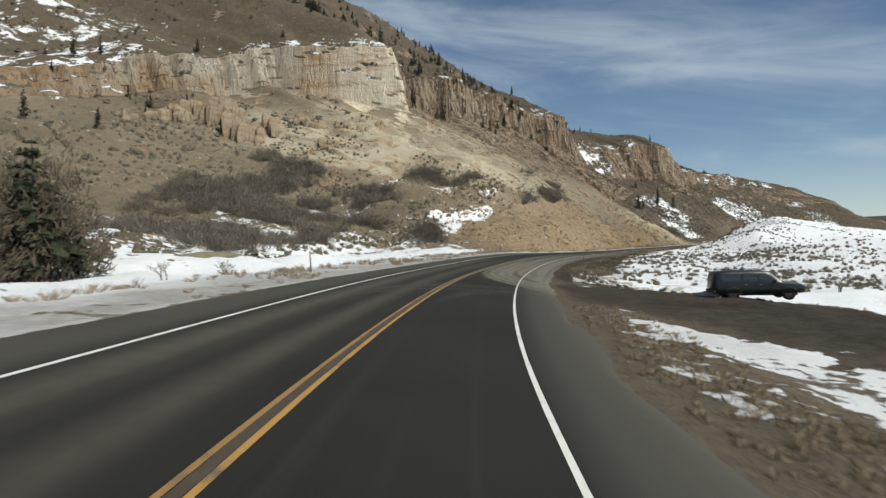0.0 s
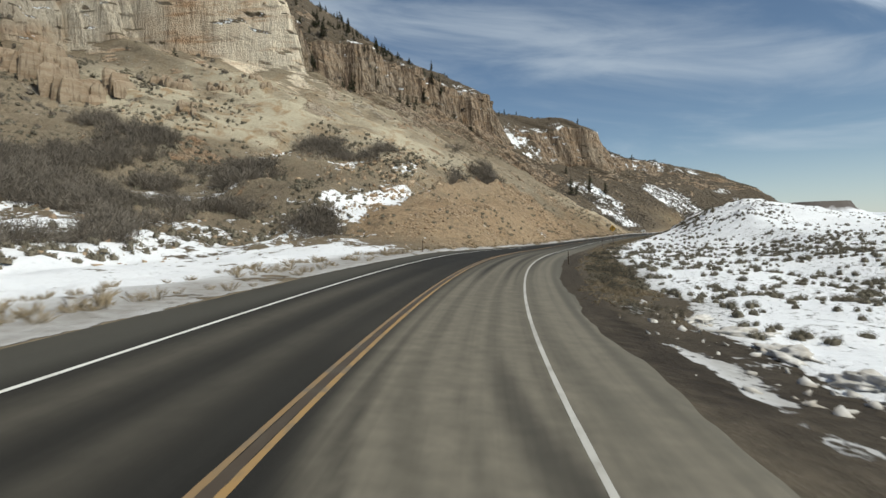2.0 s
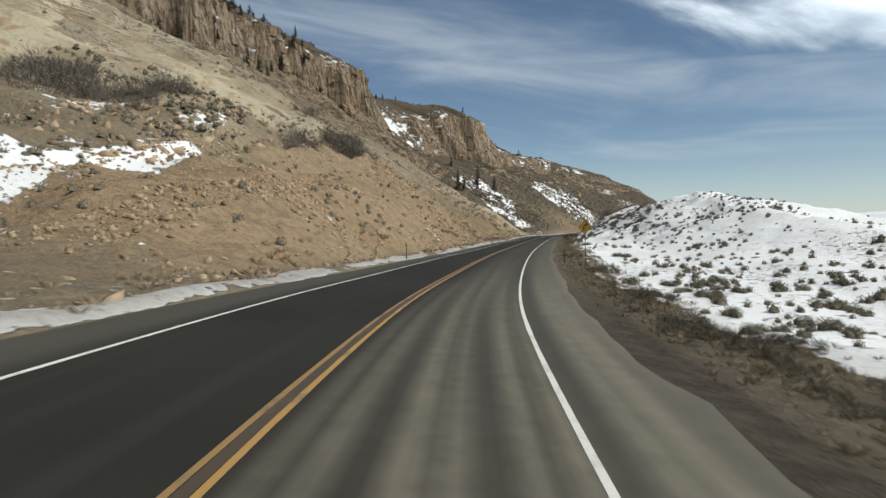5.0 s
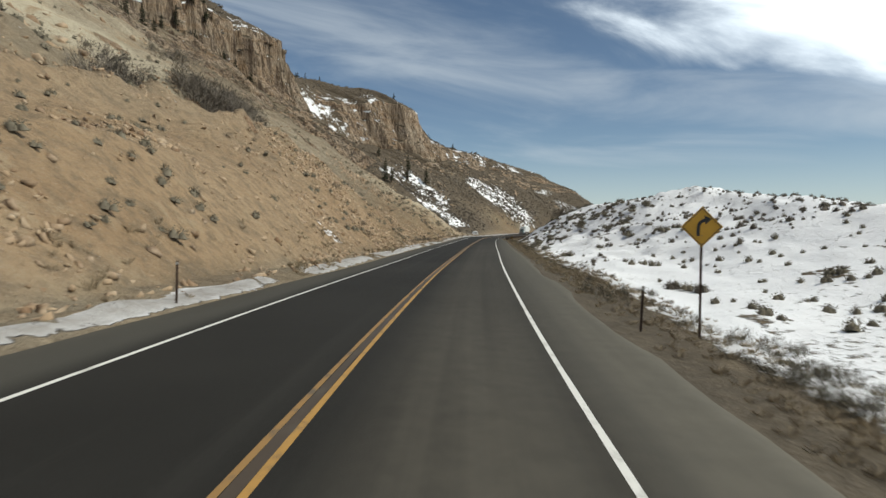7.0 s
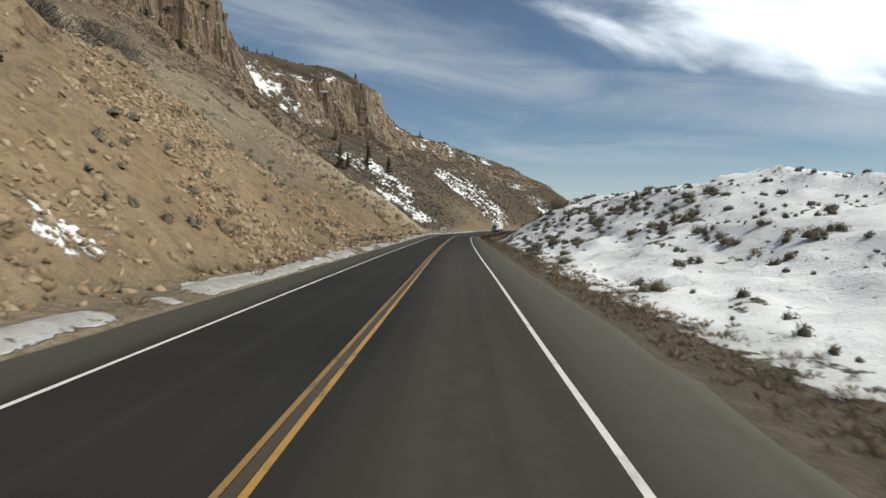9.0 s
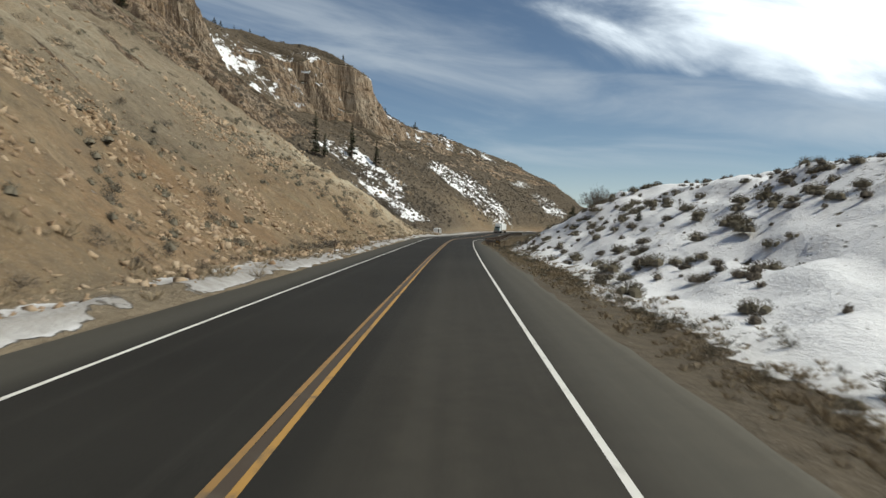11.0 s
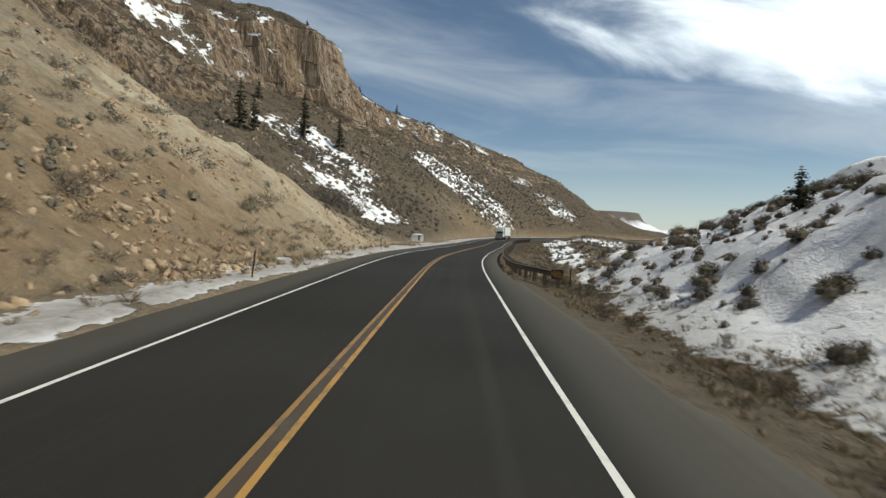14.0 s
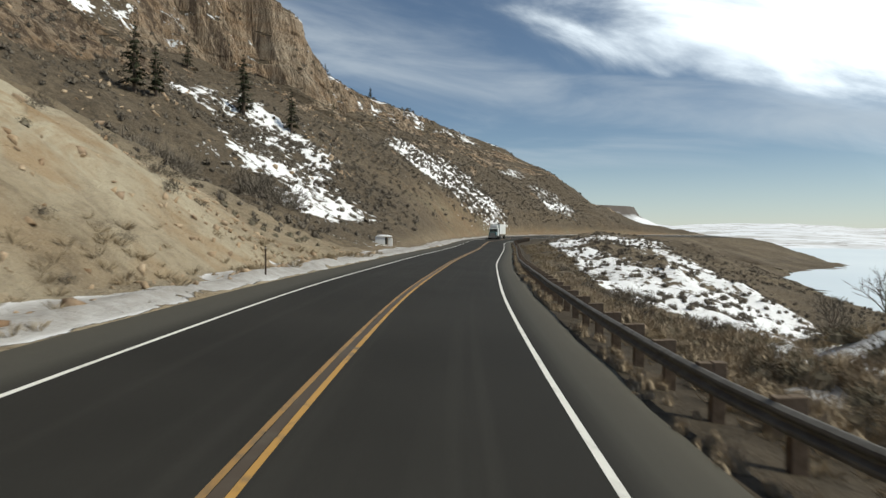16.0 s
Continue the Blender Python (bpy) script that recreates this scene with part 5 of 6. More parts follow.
scatter("hill_sagebrush", hill, T_SAGE_S, MAT_BRUSH, rng, "dark sagebrush clumps over the snowy hillside", "sagebrush", 0.22 + 0.55 * rng.uniform(0, 1, len(hill)) ** 1.8, 0.15)
scatter("far_field_sagebrush", [q for q in field if q[0] < 172 or q[1] > 34], T_SAGE_S, MAT_SAGE, rng, "grey sagebrush poking through the snow field", "sagebrush",
        rng.uniform(0.25, 0.75, len(field)), 0.15)
shore = pick(rng, 2600, 300, 520, 10.5, 75, lambda s, d: np.clip(0.5 + 0.5 * fbm(s / 9, d / 9, 0, 123, 3), 0.1, 1) * (1 - 0.55 * blobs(s, d, ((358, 28, 30, 11, 1.0),))))
scatter("shore_brush", shore, T_SAGE_S, MAT_BRUSH, rng, "dense dark brush on the bank above the lake", "brush", rng.uniform(0.35, 1.0, len(shore)), 0.2)
tuft = pick(rng, 6500, -6, 300, 6.2, 13.0, lambda s, d: np.clip(1.15 - np.abs(d - 7.9 - 1.4 * smooth(s, 55, 75) * (1 - smooth(s, 100, 130))) / 2.2, 0, 1) * np.clip(0.6 + 0.5 * fbm(s / 4, d / 2, 0, 125, 2), 0.1, 1) * (1 - smooth(s, 20, 26) * (1 - smooth(s, 56, 66))))
scatter("verge_grass", tuft, T_TUFT, MAT_TUFT, rng, "dry brown grass tufts along the gravel verge", "grass", rng.uniform(0.08, 0.25, len(tuft)), 0.2)
tuft = pick(rng, 700, 284, 420, 7.2, 13, lambda s, d: np.clip(0.7 + 0.5 * fbm(s / 4, d / 2, 0, 127, 2), 0.1, 1))
scatter("bank_grass", tuft, T_TUFT, MAT_TUFT, rng, "dry tan grass behind the guard rail", "grass", rng.uniform(0.25, 0.6, len(tuft)), 0.2)
tuft = pick(rng, 900, -10, 330, -11.5, -6.2, lambda s, d: np.clip(0.3 + 0.6 * fbm(s / 6, d / 2, 0, 129, 2), 0.02, 1))
scatter("ditch_grass", tuft, T_TUFT, MAT_TUFT, rng, "dry grass stalks standing in the roadside snow", "grass", rng.uniform(0.2, 0.55, len(tuft)), 0.2)
verge_low = pick(rng, 900, 58, 300, 6.6, 11.4, lambda s, d: np.clip(1.1 - np.abs(d - 8.4 - 0.9 * smooth(s, 55, 70) * (1 - smooth(s, 105, 130))) / 2.0, 0, 1) * np.clip(0.5 + 0.8 * fbm(s / 5, d / 2.5, 0, 167, 2), 0.02, 1) * (1 - 0.75 * smooth(s, 135, 150)))
scatter("verge_brush", verge_low, T_BRUSH, MAT_SAGE, rng, "low brown weeds and brush on the verge", "brush", rng.uniform(0.18, 0.5, len(verge_low)), 0.2)
# single bushes near the road: things of their own
ME_SAGE = [tri_mesh("sagebrush_bush", a, MAT_SAGE) for a in T_SAGE]
ME_BRUSH = [tri_mesh("brush_bush", a, MAT_BRUSH) for a in T_BRUSH]
near = pick(rng, 200, 176, 300, 9.2, 25, lambda s, d: (1 - 0.7 * (1 - smooth(s, 200, 218)) * smooth(d, 9.8, 10.5) * (1 - smooth(d, 16, 20))) * np.clip(0.5 + 0.6 * fbm(s / 10, d / 8, 0, 131, 3), 0.1, 1))
near += pick(rng, 40, 64, 126, 9.5, 14, lambda s, d: 0 * s + 1) + pick(rng, 110, 50, 128, 11, 34, lambda s, d: np.clip(0.5 + 0.7 * fbm(s / 9, d / 7, 0, 157, 2), 0.1, 1)) + pick(rng, 25, 284, 300, 8.2, 14, lambda s, d: 0 * s + 1)
for s, d in near:
    ob = new("sagebrush", ME_SAGE[rng.integers(4)])
    k = float(rng.uniform(0.35, 0.8)) * (1.35 if s > 172 else 1.0)
    ob.matrix_world = frame_at(s, d, float(rng.uniform(0, 6.28))) @ Matrix.Diagonal((k * 1.15, k * 1.15, k, 1))
    tagged(ob, "grey-brown sagebrush clump growing through old snow", "sagebrush", "sagebrush beside the road")

# big rounded bushes on the near slope of the snowy hill
ME_BIG = [tri_mesh("big_brush", fuzz(rng, 1500, 0.95, 1.0, 0.16, 0.011, 6, 0.42, 0.32, 0.58), MAT_BRUSH) for _ in range(4)]
wide = [(227, 12.65), (225, 11.8), (222, 12.4), (232, 12.5), (220.6, 9.9), (218.6, 9.5), (256, 10), (262, 10.6), (264, 10.1), (269, 10), (151, 11.8), (150, 12.9)] + pick(rng, 42, 196, 274, 10.5, 26, lambda s, d: np.clip(0.4 + 0.7 * fbm(s / 9, d / 6, 0, 149, 2), 0.05, 1)) + pick(rng, 38, 272, 296, 11.5, 27, lambda s, d: np.clip(0.6 + 0.6 * fbm(s / 6, d / 5, 0, 151, 2), 0.05, 1))
for s, d in wide:
    ob = new("brush_clump", ME_BIG[rng.integers(4)])
    k = float(rng.uniform(0.6, 1.15)) * (0.8 if s > 275 else 0.62)
    ob.matrix_world = frame_at(s, d, float(rng.uniform(0, 6.28))) @ Matrix.Diagonal((k * 1.25, k * 1.05, k * 0.85, 1))
    tagged(ob, "dark rounded leafless bush half sunk in snow", "bush", "bushes on the snowy hill")


# tawny grass and brush along the rail and down the bank, dark bushes over the snowy knoll
MAT_TAWNY = make_leafy("tawny_brush", (0.34, 0.275, 0.195), (0.23, 0.182, 0.13), (0.38, 0.31, 0.22))
T_TAWNY = [fuzz(rng, 420, 0.95, 0.8, 0.30, 0.010, 4, 0.3, 0.28, 0.5) for _ in range(4)]
ME_TAWNY = [tri_mesh("tawny_clump", a, MAT_TAWNY) for a in T_TAWNY]
bank = pick(rng, 90, 280, 330, 6.7, 9.5, lambda s, d: 0 * s + 1) + pick(rng, 150, 286, 350, 8.5, 19, lambda s, d: np.clip(0.7 + 0.6 * fbm(s / 6, d / 5, 0, 159, 2), 0.1, 1) * (1 - smooth(d, 13 + 6 * (1 - smooth(s, 312, 332)), 15 + 6 * (1 - smooth(s, 312, 332)))))
for i, (s, d) in enumerate(bank):
    tawny = d < 9 or s < 303 or i % 3 == 0
    ob = new("tall_grass_clump" if tawny else "brush_clump", ME_TAWNY[rng.integers(4)] if tawny else ME_BRUSH[rng.integers(4)])
    k = float(rng.uniform(0.45, 0.95)) * (1.0 if tawny else 1.5)
    ob.matrix_world = frame_at(s, d, float(rng.uniform(0, 6.28))) @ Matrix.Diagonal((k * 1.2, k * 1.2, k, 1))
    tagged(ob, "tall tawny dry grass clump behind the guard rail" if tawny else "dark leafless brush on the bank below the road", "grass" if tawny else "bush", "clumps on the lake bank")
low = pick(rng, 420, 279, 420, 5.05, 5.75, lambda s, d: np.clip(0.5 + 0.8 * fbm(s / 3, d, 0, 161, 2), 0.05, 1))
scatter("rail_grass", low, T_TAWNY, MAT_TAWNY, rng, "tawny dry grass growing under the guard rail", "grass", rng.uniform(0.16, 0.36, len(low)), 0.15)
ME_KNOLL = [tri_mesh("knoll_bush", a, MAT_BRUSH) for a in T_SAGE_S]
for s, d in pick(rng, 280, 314, 432, 13, 38, lambda s, d: np.clip(0.5 + 0.6 * fbm(s / 8, d / 6, 0, 163, 2), 0.1, 1) * smooth(d, 12 + 6 * (1 - smooth(s, 312, 332)), 14 + 6 * (1 - smooth(s, 312, 332)))):
    ob = new("knoll_bush", ME_KNOLL[rng.integers(4)])
    k = float(rng.uniform(0.5, 1.05))
    ob.matrix_world = frame_at(s, d, float(rng.uniform(0, 6.28))) @ Matrix.Diagonal((k * 1.15, k * 1.15, k, 1))
    tagged(ob, "dark low bush dotting the snow-covered knoll", "bush", "bushes on the snowy knoll")


# ---------------- guard rail ----------------
RAIL_S = 277.0
MAT_HAZARD = make_plain("hazard_yellow_sheet", (0.40, 0.22, 0.04), (0.30, 0.17, 0.035), 5.0, 0.6, 0, 0.3, 0.0)
def guard_rail(s0, s1, d):
    """W-beam on blocked wooden posts, following the road and flaring away at the near end; every post, block and beam length is a part."""
    def off_line(s):
        return d + 1.75 * min(max((289 - s) / 12.5, 0), 1) ** 2

    rail = new("guard_rail")
    rail.matrix_world = Matrix.Translation(ground_at(s0, off_line(s0)))
    inv = rail.matrix_world.inverted()
    bm = bmesh.new()
    box(bm, 0, 0, -0.02, 0.20, 0.15, 1.42, 0.012)
    me_post = bm_mesh("post", bm, MAT_WOOD)
    bm = bmesh.new()
    box(bm, 0, 0, 0, 0.20, 0.15, 0.36, 0.01)
    me_block = bm_mesh("block", bm, MAT_WOOD)
    # beam's cross-section: two ridges towards the road
    sec = [(0.0, 0.155), (-0.02, 0.150), (-0.075, 0.115), (-0.082, 0.085), (-0.075, 0.06), (-0.012, 0.02), (-0.008, 0.0),
           (-0.012, -0.02), (-0.075, -0.06), (-0.082, -0.085), (-0.075, -0.115), (-0.02, -0.150), (0.0, -0.155)]
    n = int((s1 - s0) / 1.905)
    for i in range(n + 1):
        s = s0 + i * 1.905
        p = ground_at(s, off_line(s))
        top = float(spot(s, EDGE, 0.0)[2]) + 0.62
        _, _, _, tx, ty, _ = line_at(s)
        yaw = math.atan2(-float(tx), float(ty))
        lean = 0.02 * math.sin(i * 2.7)
        m = Matrix.Rotation(yaw, 4, "Z") @ Matrix.Rotation(lean, 4, "Y")
        post = new("post", me_post)
        post.parent = rail
        post.matrix_parent_inverse = inv
        post.matrix_world = Matrix.Translation((p.x, p.y, top - 0.64)) @ m
        blk = new("block", me_block)
        blk.parent = post
        blk.matrix_parent_inverse = post.matrix_world.inverted()
        q = Vector(p) - Vector((float(ty), -float(tx), 0)) * 0.20
        blk.matrix_world = Matrix.Translation((q.x, q.y, top - 0.14)) @ m
    step = 2 * 1.905
    for i in range(int((s1 - s0) / step) + 1):
        a = s0 - 0.4 + i * step
        rows = []
        for s in np.linspace(a, min(a + step + 0.25, s1 + 0.4), 4):
            x, y, _, tx, ty, _ = line_at(s)
            top = float(spot(s, EDGE, 0.0)[2]) + 0.62 + 0.012 * math.sin(s * 0.7)
            off = off_line(s) - 0.30 - (0.004 if i % 2 else 0.0)
            rows.append([inv @ Vector((float(x + ty * (off + u)), float(y - tx * (off + u)), top - 0.155 + w)) for u, w in sec])
            rows[-1] += [inv @ Vector((float(x + ty * (off + u + 0.006)), float(y - tx * (off + u + 0.006)), top - 0.155 + w)) for u, w in sec[::-1]]
            rows[-1].append(rows[-1][0])
        bm = bmesh.new()
        sheet(bm, rows)
        bmesh.ops.remove_doubles(bm, verts=bm.verts, dist=0.0005)
        part("beam", bm, MAT_GALV, rail, "weathered galvanised corrugated beam" if i == 0 else "")
    # flared end piece
    bm = bmesh.new()
    x, y, _, tx, ty, _ = line_at(s0 - 0.6)
    t0 = float(spot(s0, EDGE, 0.0)[2]) + 0.58 - 0.155
    e = inv @ Vector((float(x + ty * (off_line(s0) - 0.30)), float(y - tx * (off_line(s0) - 0.30)), t0))
    rot = Matrix.Rotation(math.atan2(-float(tx), float(ty)), 4, "Z")
    box(bm, e.x, e.y, e.z, 0.30, 0.62, 0.44, 0.03, rot)
    cap = part("end_cap", bm, MAT_RUST, rail, "boxy rusty end terminal")
    bm = bmesh.new()
    box(bm, *(e + rot @ Vector((0.08, -0.36, 0.02))), 0.62, 0.012, 0.52, 0.0, rot)
    plate = part("marker_plate", bm, MAT_BLACK, rail, "black and yellow striped marker plate")
    for i in range(4):
        bm = bmesh.new()
        tilt = rot @ Matrix.Rotation(radians(-40), 4, "Y")
        box(bm, *(e + rot @ Vector((-0.13 + 0.14 * i, -0.369, 0.02))), 0.05, 0.005, 0.34 if i in (0, 3) else 0.5, 0.0, tilt)
        part("stripe", bm, MAT_HAZARD, plate, "dull yellow diagonal stripe")
    return tagged(rail, "long weathered steel guard rail on dark wooden posts", "guard rail")


guard_rail(RAIL_S, 452.0, 5.85)


# ---------------- road sign ----------------
def curve_sign(s, d):
    """Diamond warning sign on a single steel post."""
    sign = new("road_sign")
    sign.matrix_world = frame_at(s, d, radians(-4))
    bm = bmesh.new()
    for x in (-0.022, 0.022):
        box(bm, x, 0, 1.55, 0.010, 0.045, 3.5)
    box(bm, 0, 0.018, 1.55, 0.05, 0.008, 3.5)
    for i in range(10):
        box(bm, 0, -0.012, 0.5 + i * 0.2, 0.036, 0.004, 0.02)
    part("post", bm, MAT_RUST, sign, "thin dark steel channel post")
    r45 = Matrix.Rotation(radians(45), 4, "Y")
    bm = bmesh.new()
    box(bm, 0, -0.03, 2.98, 0.76, 0.006, 0.76, 0.0, r45)
    panel = part("panel", bm, MAT_SIGN, sign, "orange-yellow diamond panel")
    # border of four strips
    bm = bmesh.new()
    for k in range(4):
        rot = Matrix.Rotation(radians(45 + 90 * k), 4, "Y")
        box(bm, *(Vector((0, -0.0355, 2.98)) + rot @ Vector((0, 0, 0.345))), 0.70, 0.003, 0.018, 0.0, rot)
    part("border", bm, MAT_BLACK, panel, "black painted border")
    # curved arrow to the right
    bm = bmesh.new()
    pts = []
    for i in range(9):
        a = radians(180 - i * 10.5)
        pts.append((0.11 + 0.20 * math.cos(a), 2.96 + 0.20 * math.sin(a)))
    pts = [(-0.09, 2.74), (-0.09, 2.85)] + pts
    w = 0.042
    rows = []
    for i, (x, z) in enumerate(pts):
        x0, z0 = pts[max(i - 1, 0)]
        x1, z1 = pts[min(i + 1, len(pts) - 1)]
        l = math.hypot(x1 - x0, z1 - z0)
        nx, nz = -(z1 - z0) / l, (x1 - x0) / l
        rows.append([(x + nx * w, -0.0362, z + nz * w), (x - nx * w, -0.0362, z - nz * w)])
    sheet(bm, rows)
    ex, ez = pts[-1]
    tri = [bm.verts.new(v) for v in ((ex - 0.03, -0.0364, ez + 0.125), (ex + 0.155, -0.0364, ez + 0.03), (ex - 0.005, -0.0364, ez - 0.12))]
    bm.faces.new(tri)
    r = bmesh.ops.extrude_face_region(bm, geom=bm.faces[:])
    bmesh.ops.translate(bm, vec=(0, 0.002, 0), verts=[v for v in r["geom"] if isinstance(v, bmesh.types.BMVert)])
    part("arrow", bm, MAT_BLACK, panel, "black right-curve arrow")
    bm = bmesh.new()
    for z in (2.75, 3.2):
        tube(bm, (0, -0.045, z), (0, 0.0, z), 0.012, 0.012, 6)
    part("bolt", bm, MAT_GALV, sign)
    return tagged(sign, "orange-yellow diamond right-curve warning sign on a steel post", "road sign")


curve_sign(136.3, 8.15)


# ---------------- delineator posts ----------------
def delineator(label):
    post = new("delineator_post")
    bm = bmesh.new()
    for x, y, sx, sy in ((0, 0.014, 0.062, 0.006), (-0.028, 0, 0.006, 0.03), (0.028, 0, 0.006, 0.03)):
        box(bm, x, y, 0.45, sx, sy, 1.5)
    for i in range(12):
        box(bm, 0, -0.0, 0.1 + i * 0.09, 0.052, 0.003, 0.012)
    part("stake", bm, MAT_RUST, post)
    bm = bmesh.new()
    tube(bm, (0, -0.020, 1.13), (0, -0.008, 1.13), 0.04, 0.04, 14)
    part("reflector", bm, MAT_LAMP, post, "small round reflector")
    return tagged(post, label, "delineator post", "delineator posts along the road")


DELIN = ((27.0, -8.0, 1, -2), (91.2, -7.2, 3, 3), (88.2, 6.3, -1, 0), (136.5, -6.2, -1, 1), (135.9, 6.5, 2, 2), (278.2, 8.3, 1, 2), (229.2, -6.5, 0, 0), (268.0, -6.25, -4, 5), (303.2, -6.35, 1, 0))
first = delineator("rusty steel delineator post in the roadside snow")
for i, (s, d, lx, ly) in enumerate(DELIN):
    m = frame_at(s, d) @ pose(0, 0, 0, lx, ly, 0)
    if i == 0:
        first.matrix_world = m
    else:
        copy_thing(first, m)


# ---------------- parked van ----------------
def wheel(parent, x, y, r, w, side):
    bm = bmesh.new()
    prof = [(r * 0.62, -w / 2), (r * 0.92, -w / 2), (r, -w * 0.38), (r, w * 0.38), (r * 0.92, w / 2), (r * 0.62, w / 2)]
    rows = []
    for i in range(25):
        a = i / 24 * 2 * math.pi
        rows.append([(x + q, y + rad * math.cos(a), r + rad * math.sin(a)) for rad, q in prof])
    sheet(bm, rows)
    bmesh.ops.remove_doubles(bm, verts=bm.verts, dist=0.0005)
    tyre = part("wheel", bm, MAT_RUBBER, parent, "black tyre", True)
    bm = bmesh.new()
    tube(bm, (x - side * w * 0.1, y, r), (x + side * w * 0.36, y, r), r * 0.63, r * 0.55, 20)
    tube(bm, (x + side * w * 0.3, y, r), (x + side * w * 0.5, y, r), r * 0.2, r * 0.16, 12)
    for i in range(6):
        a = i * math.pi / 3
        tube(bm, (x + side * w * 0.33, y + r * 0.36 * math.cos(a), r + r * 0.36 * math.sin(a)), (x + side * w * 0.42, y + r * 0.36 * math.cos(a), r + r * 0.36 * math.sin(a)), r * 0.05, r * 0.05, 6)
    part("rim", bm, MAT_DUSTY, tyre, "dusty steel rim")


def loft(bm, sections):
    """A closed body through cross-sections along y: each (y, half width, [(fraction of half width, z), ...])."""
    rows = []
    for y, hw, sec in sections:
        right = [(hw * f, y, z) for f, z in sec]
        rows.append(right + [(-x, yy, z) for x, yy, z in right[::-1]])
        rows[-1].append(rows[-1][0])
    vs = sheet(bm, rows)
    bmesh.ops.remove_doubles(bm, verts=bm.verts, dist=0.001)
    for r in (rows[0], rows[-1]):
        f = []
        for p in r[:-1]:
            f.append(min(bm.verts, key=lambda v: (v.co - Vector(p)).length_squared))
        try:
            bm.faces.new(f)
        except ValueError:
            pass


def parked_van(m):
    """Full-size long wagon: body, dark glass, bumpers, lamps, mirrors, wheels."""
    van = new("parked_van")
    van.matrix_world = m
    W = 0.99

    def sec(belt, roof, tuck, low=0.42):
        return [(0.86, low), (0.99, low + 0.10), (1.0, low + 0.35), (0.985, belt), (tuck + 0.04, (belt + roof) / 2), (tuck, roof - 0.10), (tuck - 0.10, roof - 0.02), (0.35, roof)]

    bm = bmesh.new()
    loft(bm, [(-2.72, W * 0.93, sec(1.12, 1.55, 0.90, 0.55)), (-2.66, W * 0.97, sec(1.13, 1.72, 0.88, 0.46)), (-2.50, W, sec(1.14, 1.84, 0.86)), (-1.9, W, sec(1.14, 1.88, 0.85)),
              (-0.6, W, sec(1.14, 1.90, 0.85)), (0.35, W, sec(1.13, 1.87, 0.85)), (0.72, W, sec(1.12, 1.80, 0.84)), (1.30, W, sec(1.10, 1.20, 0.92)),
              (1.5, W, sec(1.06, 1.15, 0.94)), (2.3, W * 0.98, sec(1.0, 1.08, 0.93)), (2.62, W * 0.95, sec(0.9, 0.98, 0.92, 0.45)), (2.70, W * 0.92, sec(0.86, 0.92, 0.92, 0.5))])
    part("body", bm, MAT_CAR, van, "dark dusty painted body", True)
    for side in (-1, 1):
        for a, b, top_in in ((-2.35, -1.15, 0.0), (-1.05, -0.15, 0.0), (-0.05, 0.78, 0.35)):
            bm = bmesh.new()
            xa, xb = side * W * 0.958, side * W * 0.872
            q = [(xa + side * 0.012, a, 1.17), (xa + side * 0.012, b, 1.17), (xb + side * 0.02, b - top_in, 1.70), (xb + side * 0.02, a, 1.72)]
            vs = [bm.verts.new(p) for p in q]
            f = bm.faces.new(vs)
            r = bmesh.ops.extrude_face_region(bm, geom=[f])
            bmesh.ops.translate(bm, vec=(-side * 0.015, 0, 0), verts=[v for v in r["geom"] if isinstance(v, bmesh.types.BMVert)])
            part("side_window", bm, MAT_GLASS, van, "tinted side glass")
        bm = bmesh.new()
        box(bm, side * 1.10, 0.86, 1.22, 0.20, 0.10, 0.17, 0.03)
        tube(bm, (side * 0.95, 0.9, 1.18), (side * 1.06, 0.88, 1.2), 0.025, 0.025, 8)
        part("mirror", bm, MAT_BLACK, van)
        bm = bmesh.new()
        box(bm, side * 0.74, 2.66, 0.78, 0.32, 0.06, 0.17, 0.02)
        part("headlight", bm, MAT_LAMP, van, "clear headlight")
        bm = bmesh.new()
        box(bm, side * 0.84, -2.68, 0.98, 0.10, 0.05, 0.34, 0.015)
        part("tail_light", bm, MAT_RED, van, "red tail light")
        bm = bmesh.new()
        for y in (-1.1, -0.1, 0.86):
            box(bm, side * (W + 0.002), y, 0.85, 0.006, 0.014, 0.62)
        box(bm, side * (W + 0.004), -0.2, 0.72, 0.012, 3.6, 0.05, 0.004)
        part("trim_strip", bm, MAT_BLACK, van)
        bm = bmesh.new()
        for y in (-0.85, 0.02):
            box(bm, side * (W + 0.015), y, 1.0, 0.03, 0.16, 0.04, 0.008)
        part("door_handle", bm, MAT_CHROME, van)
    bm = bmesh.new()
    q = [(-0.80, 1.27, 1.22), (0.80, 1.27, 1.22), (0.72, 0.79, 1.72), (-0.72, 0.79, 1.72)]
    f = bm.faces.new([bm.verts.new((x, y + 0.035, z + 0.02)) for x, y, z in q])
    r = bmesh.ops.extrude_face_region(bm, geom=[f])
    bmesh.ops.translate(bm, vec=(0, -0.015, -0.012), verts=[v for v in r["geom"] if isinstance(v, bmesh.types.BMVert)])
    part("windscreen", bm, MAT_GLASS, van, "sloping windscreen")
    bm = bmesh.new()
    box(bm, 0, -2.70, 1.42, 1.4, 0.02, 0.42, 0.008)
    part("rear_window", bm, MAT_GLASS, van)
    for y, z in ((2.72, 0.55), (-2.76, 0.56)):
        bm = bmesh.new()
        box(bm, 0, y, z, 1.86, 0.14, 0.20, 0.04)
        part("bumper", bm, MAT_CHROME if y > 0 else MAT_DUSTY, van, "dull chrome bumper" if y > 0 else "")
    bm = bmesh.new()
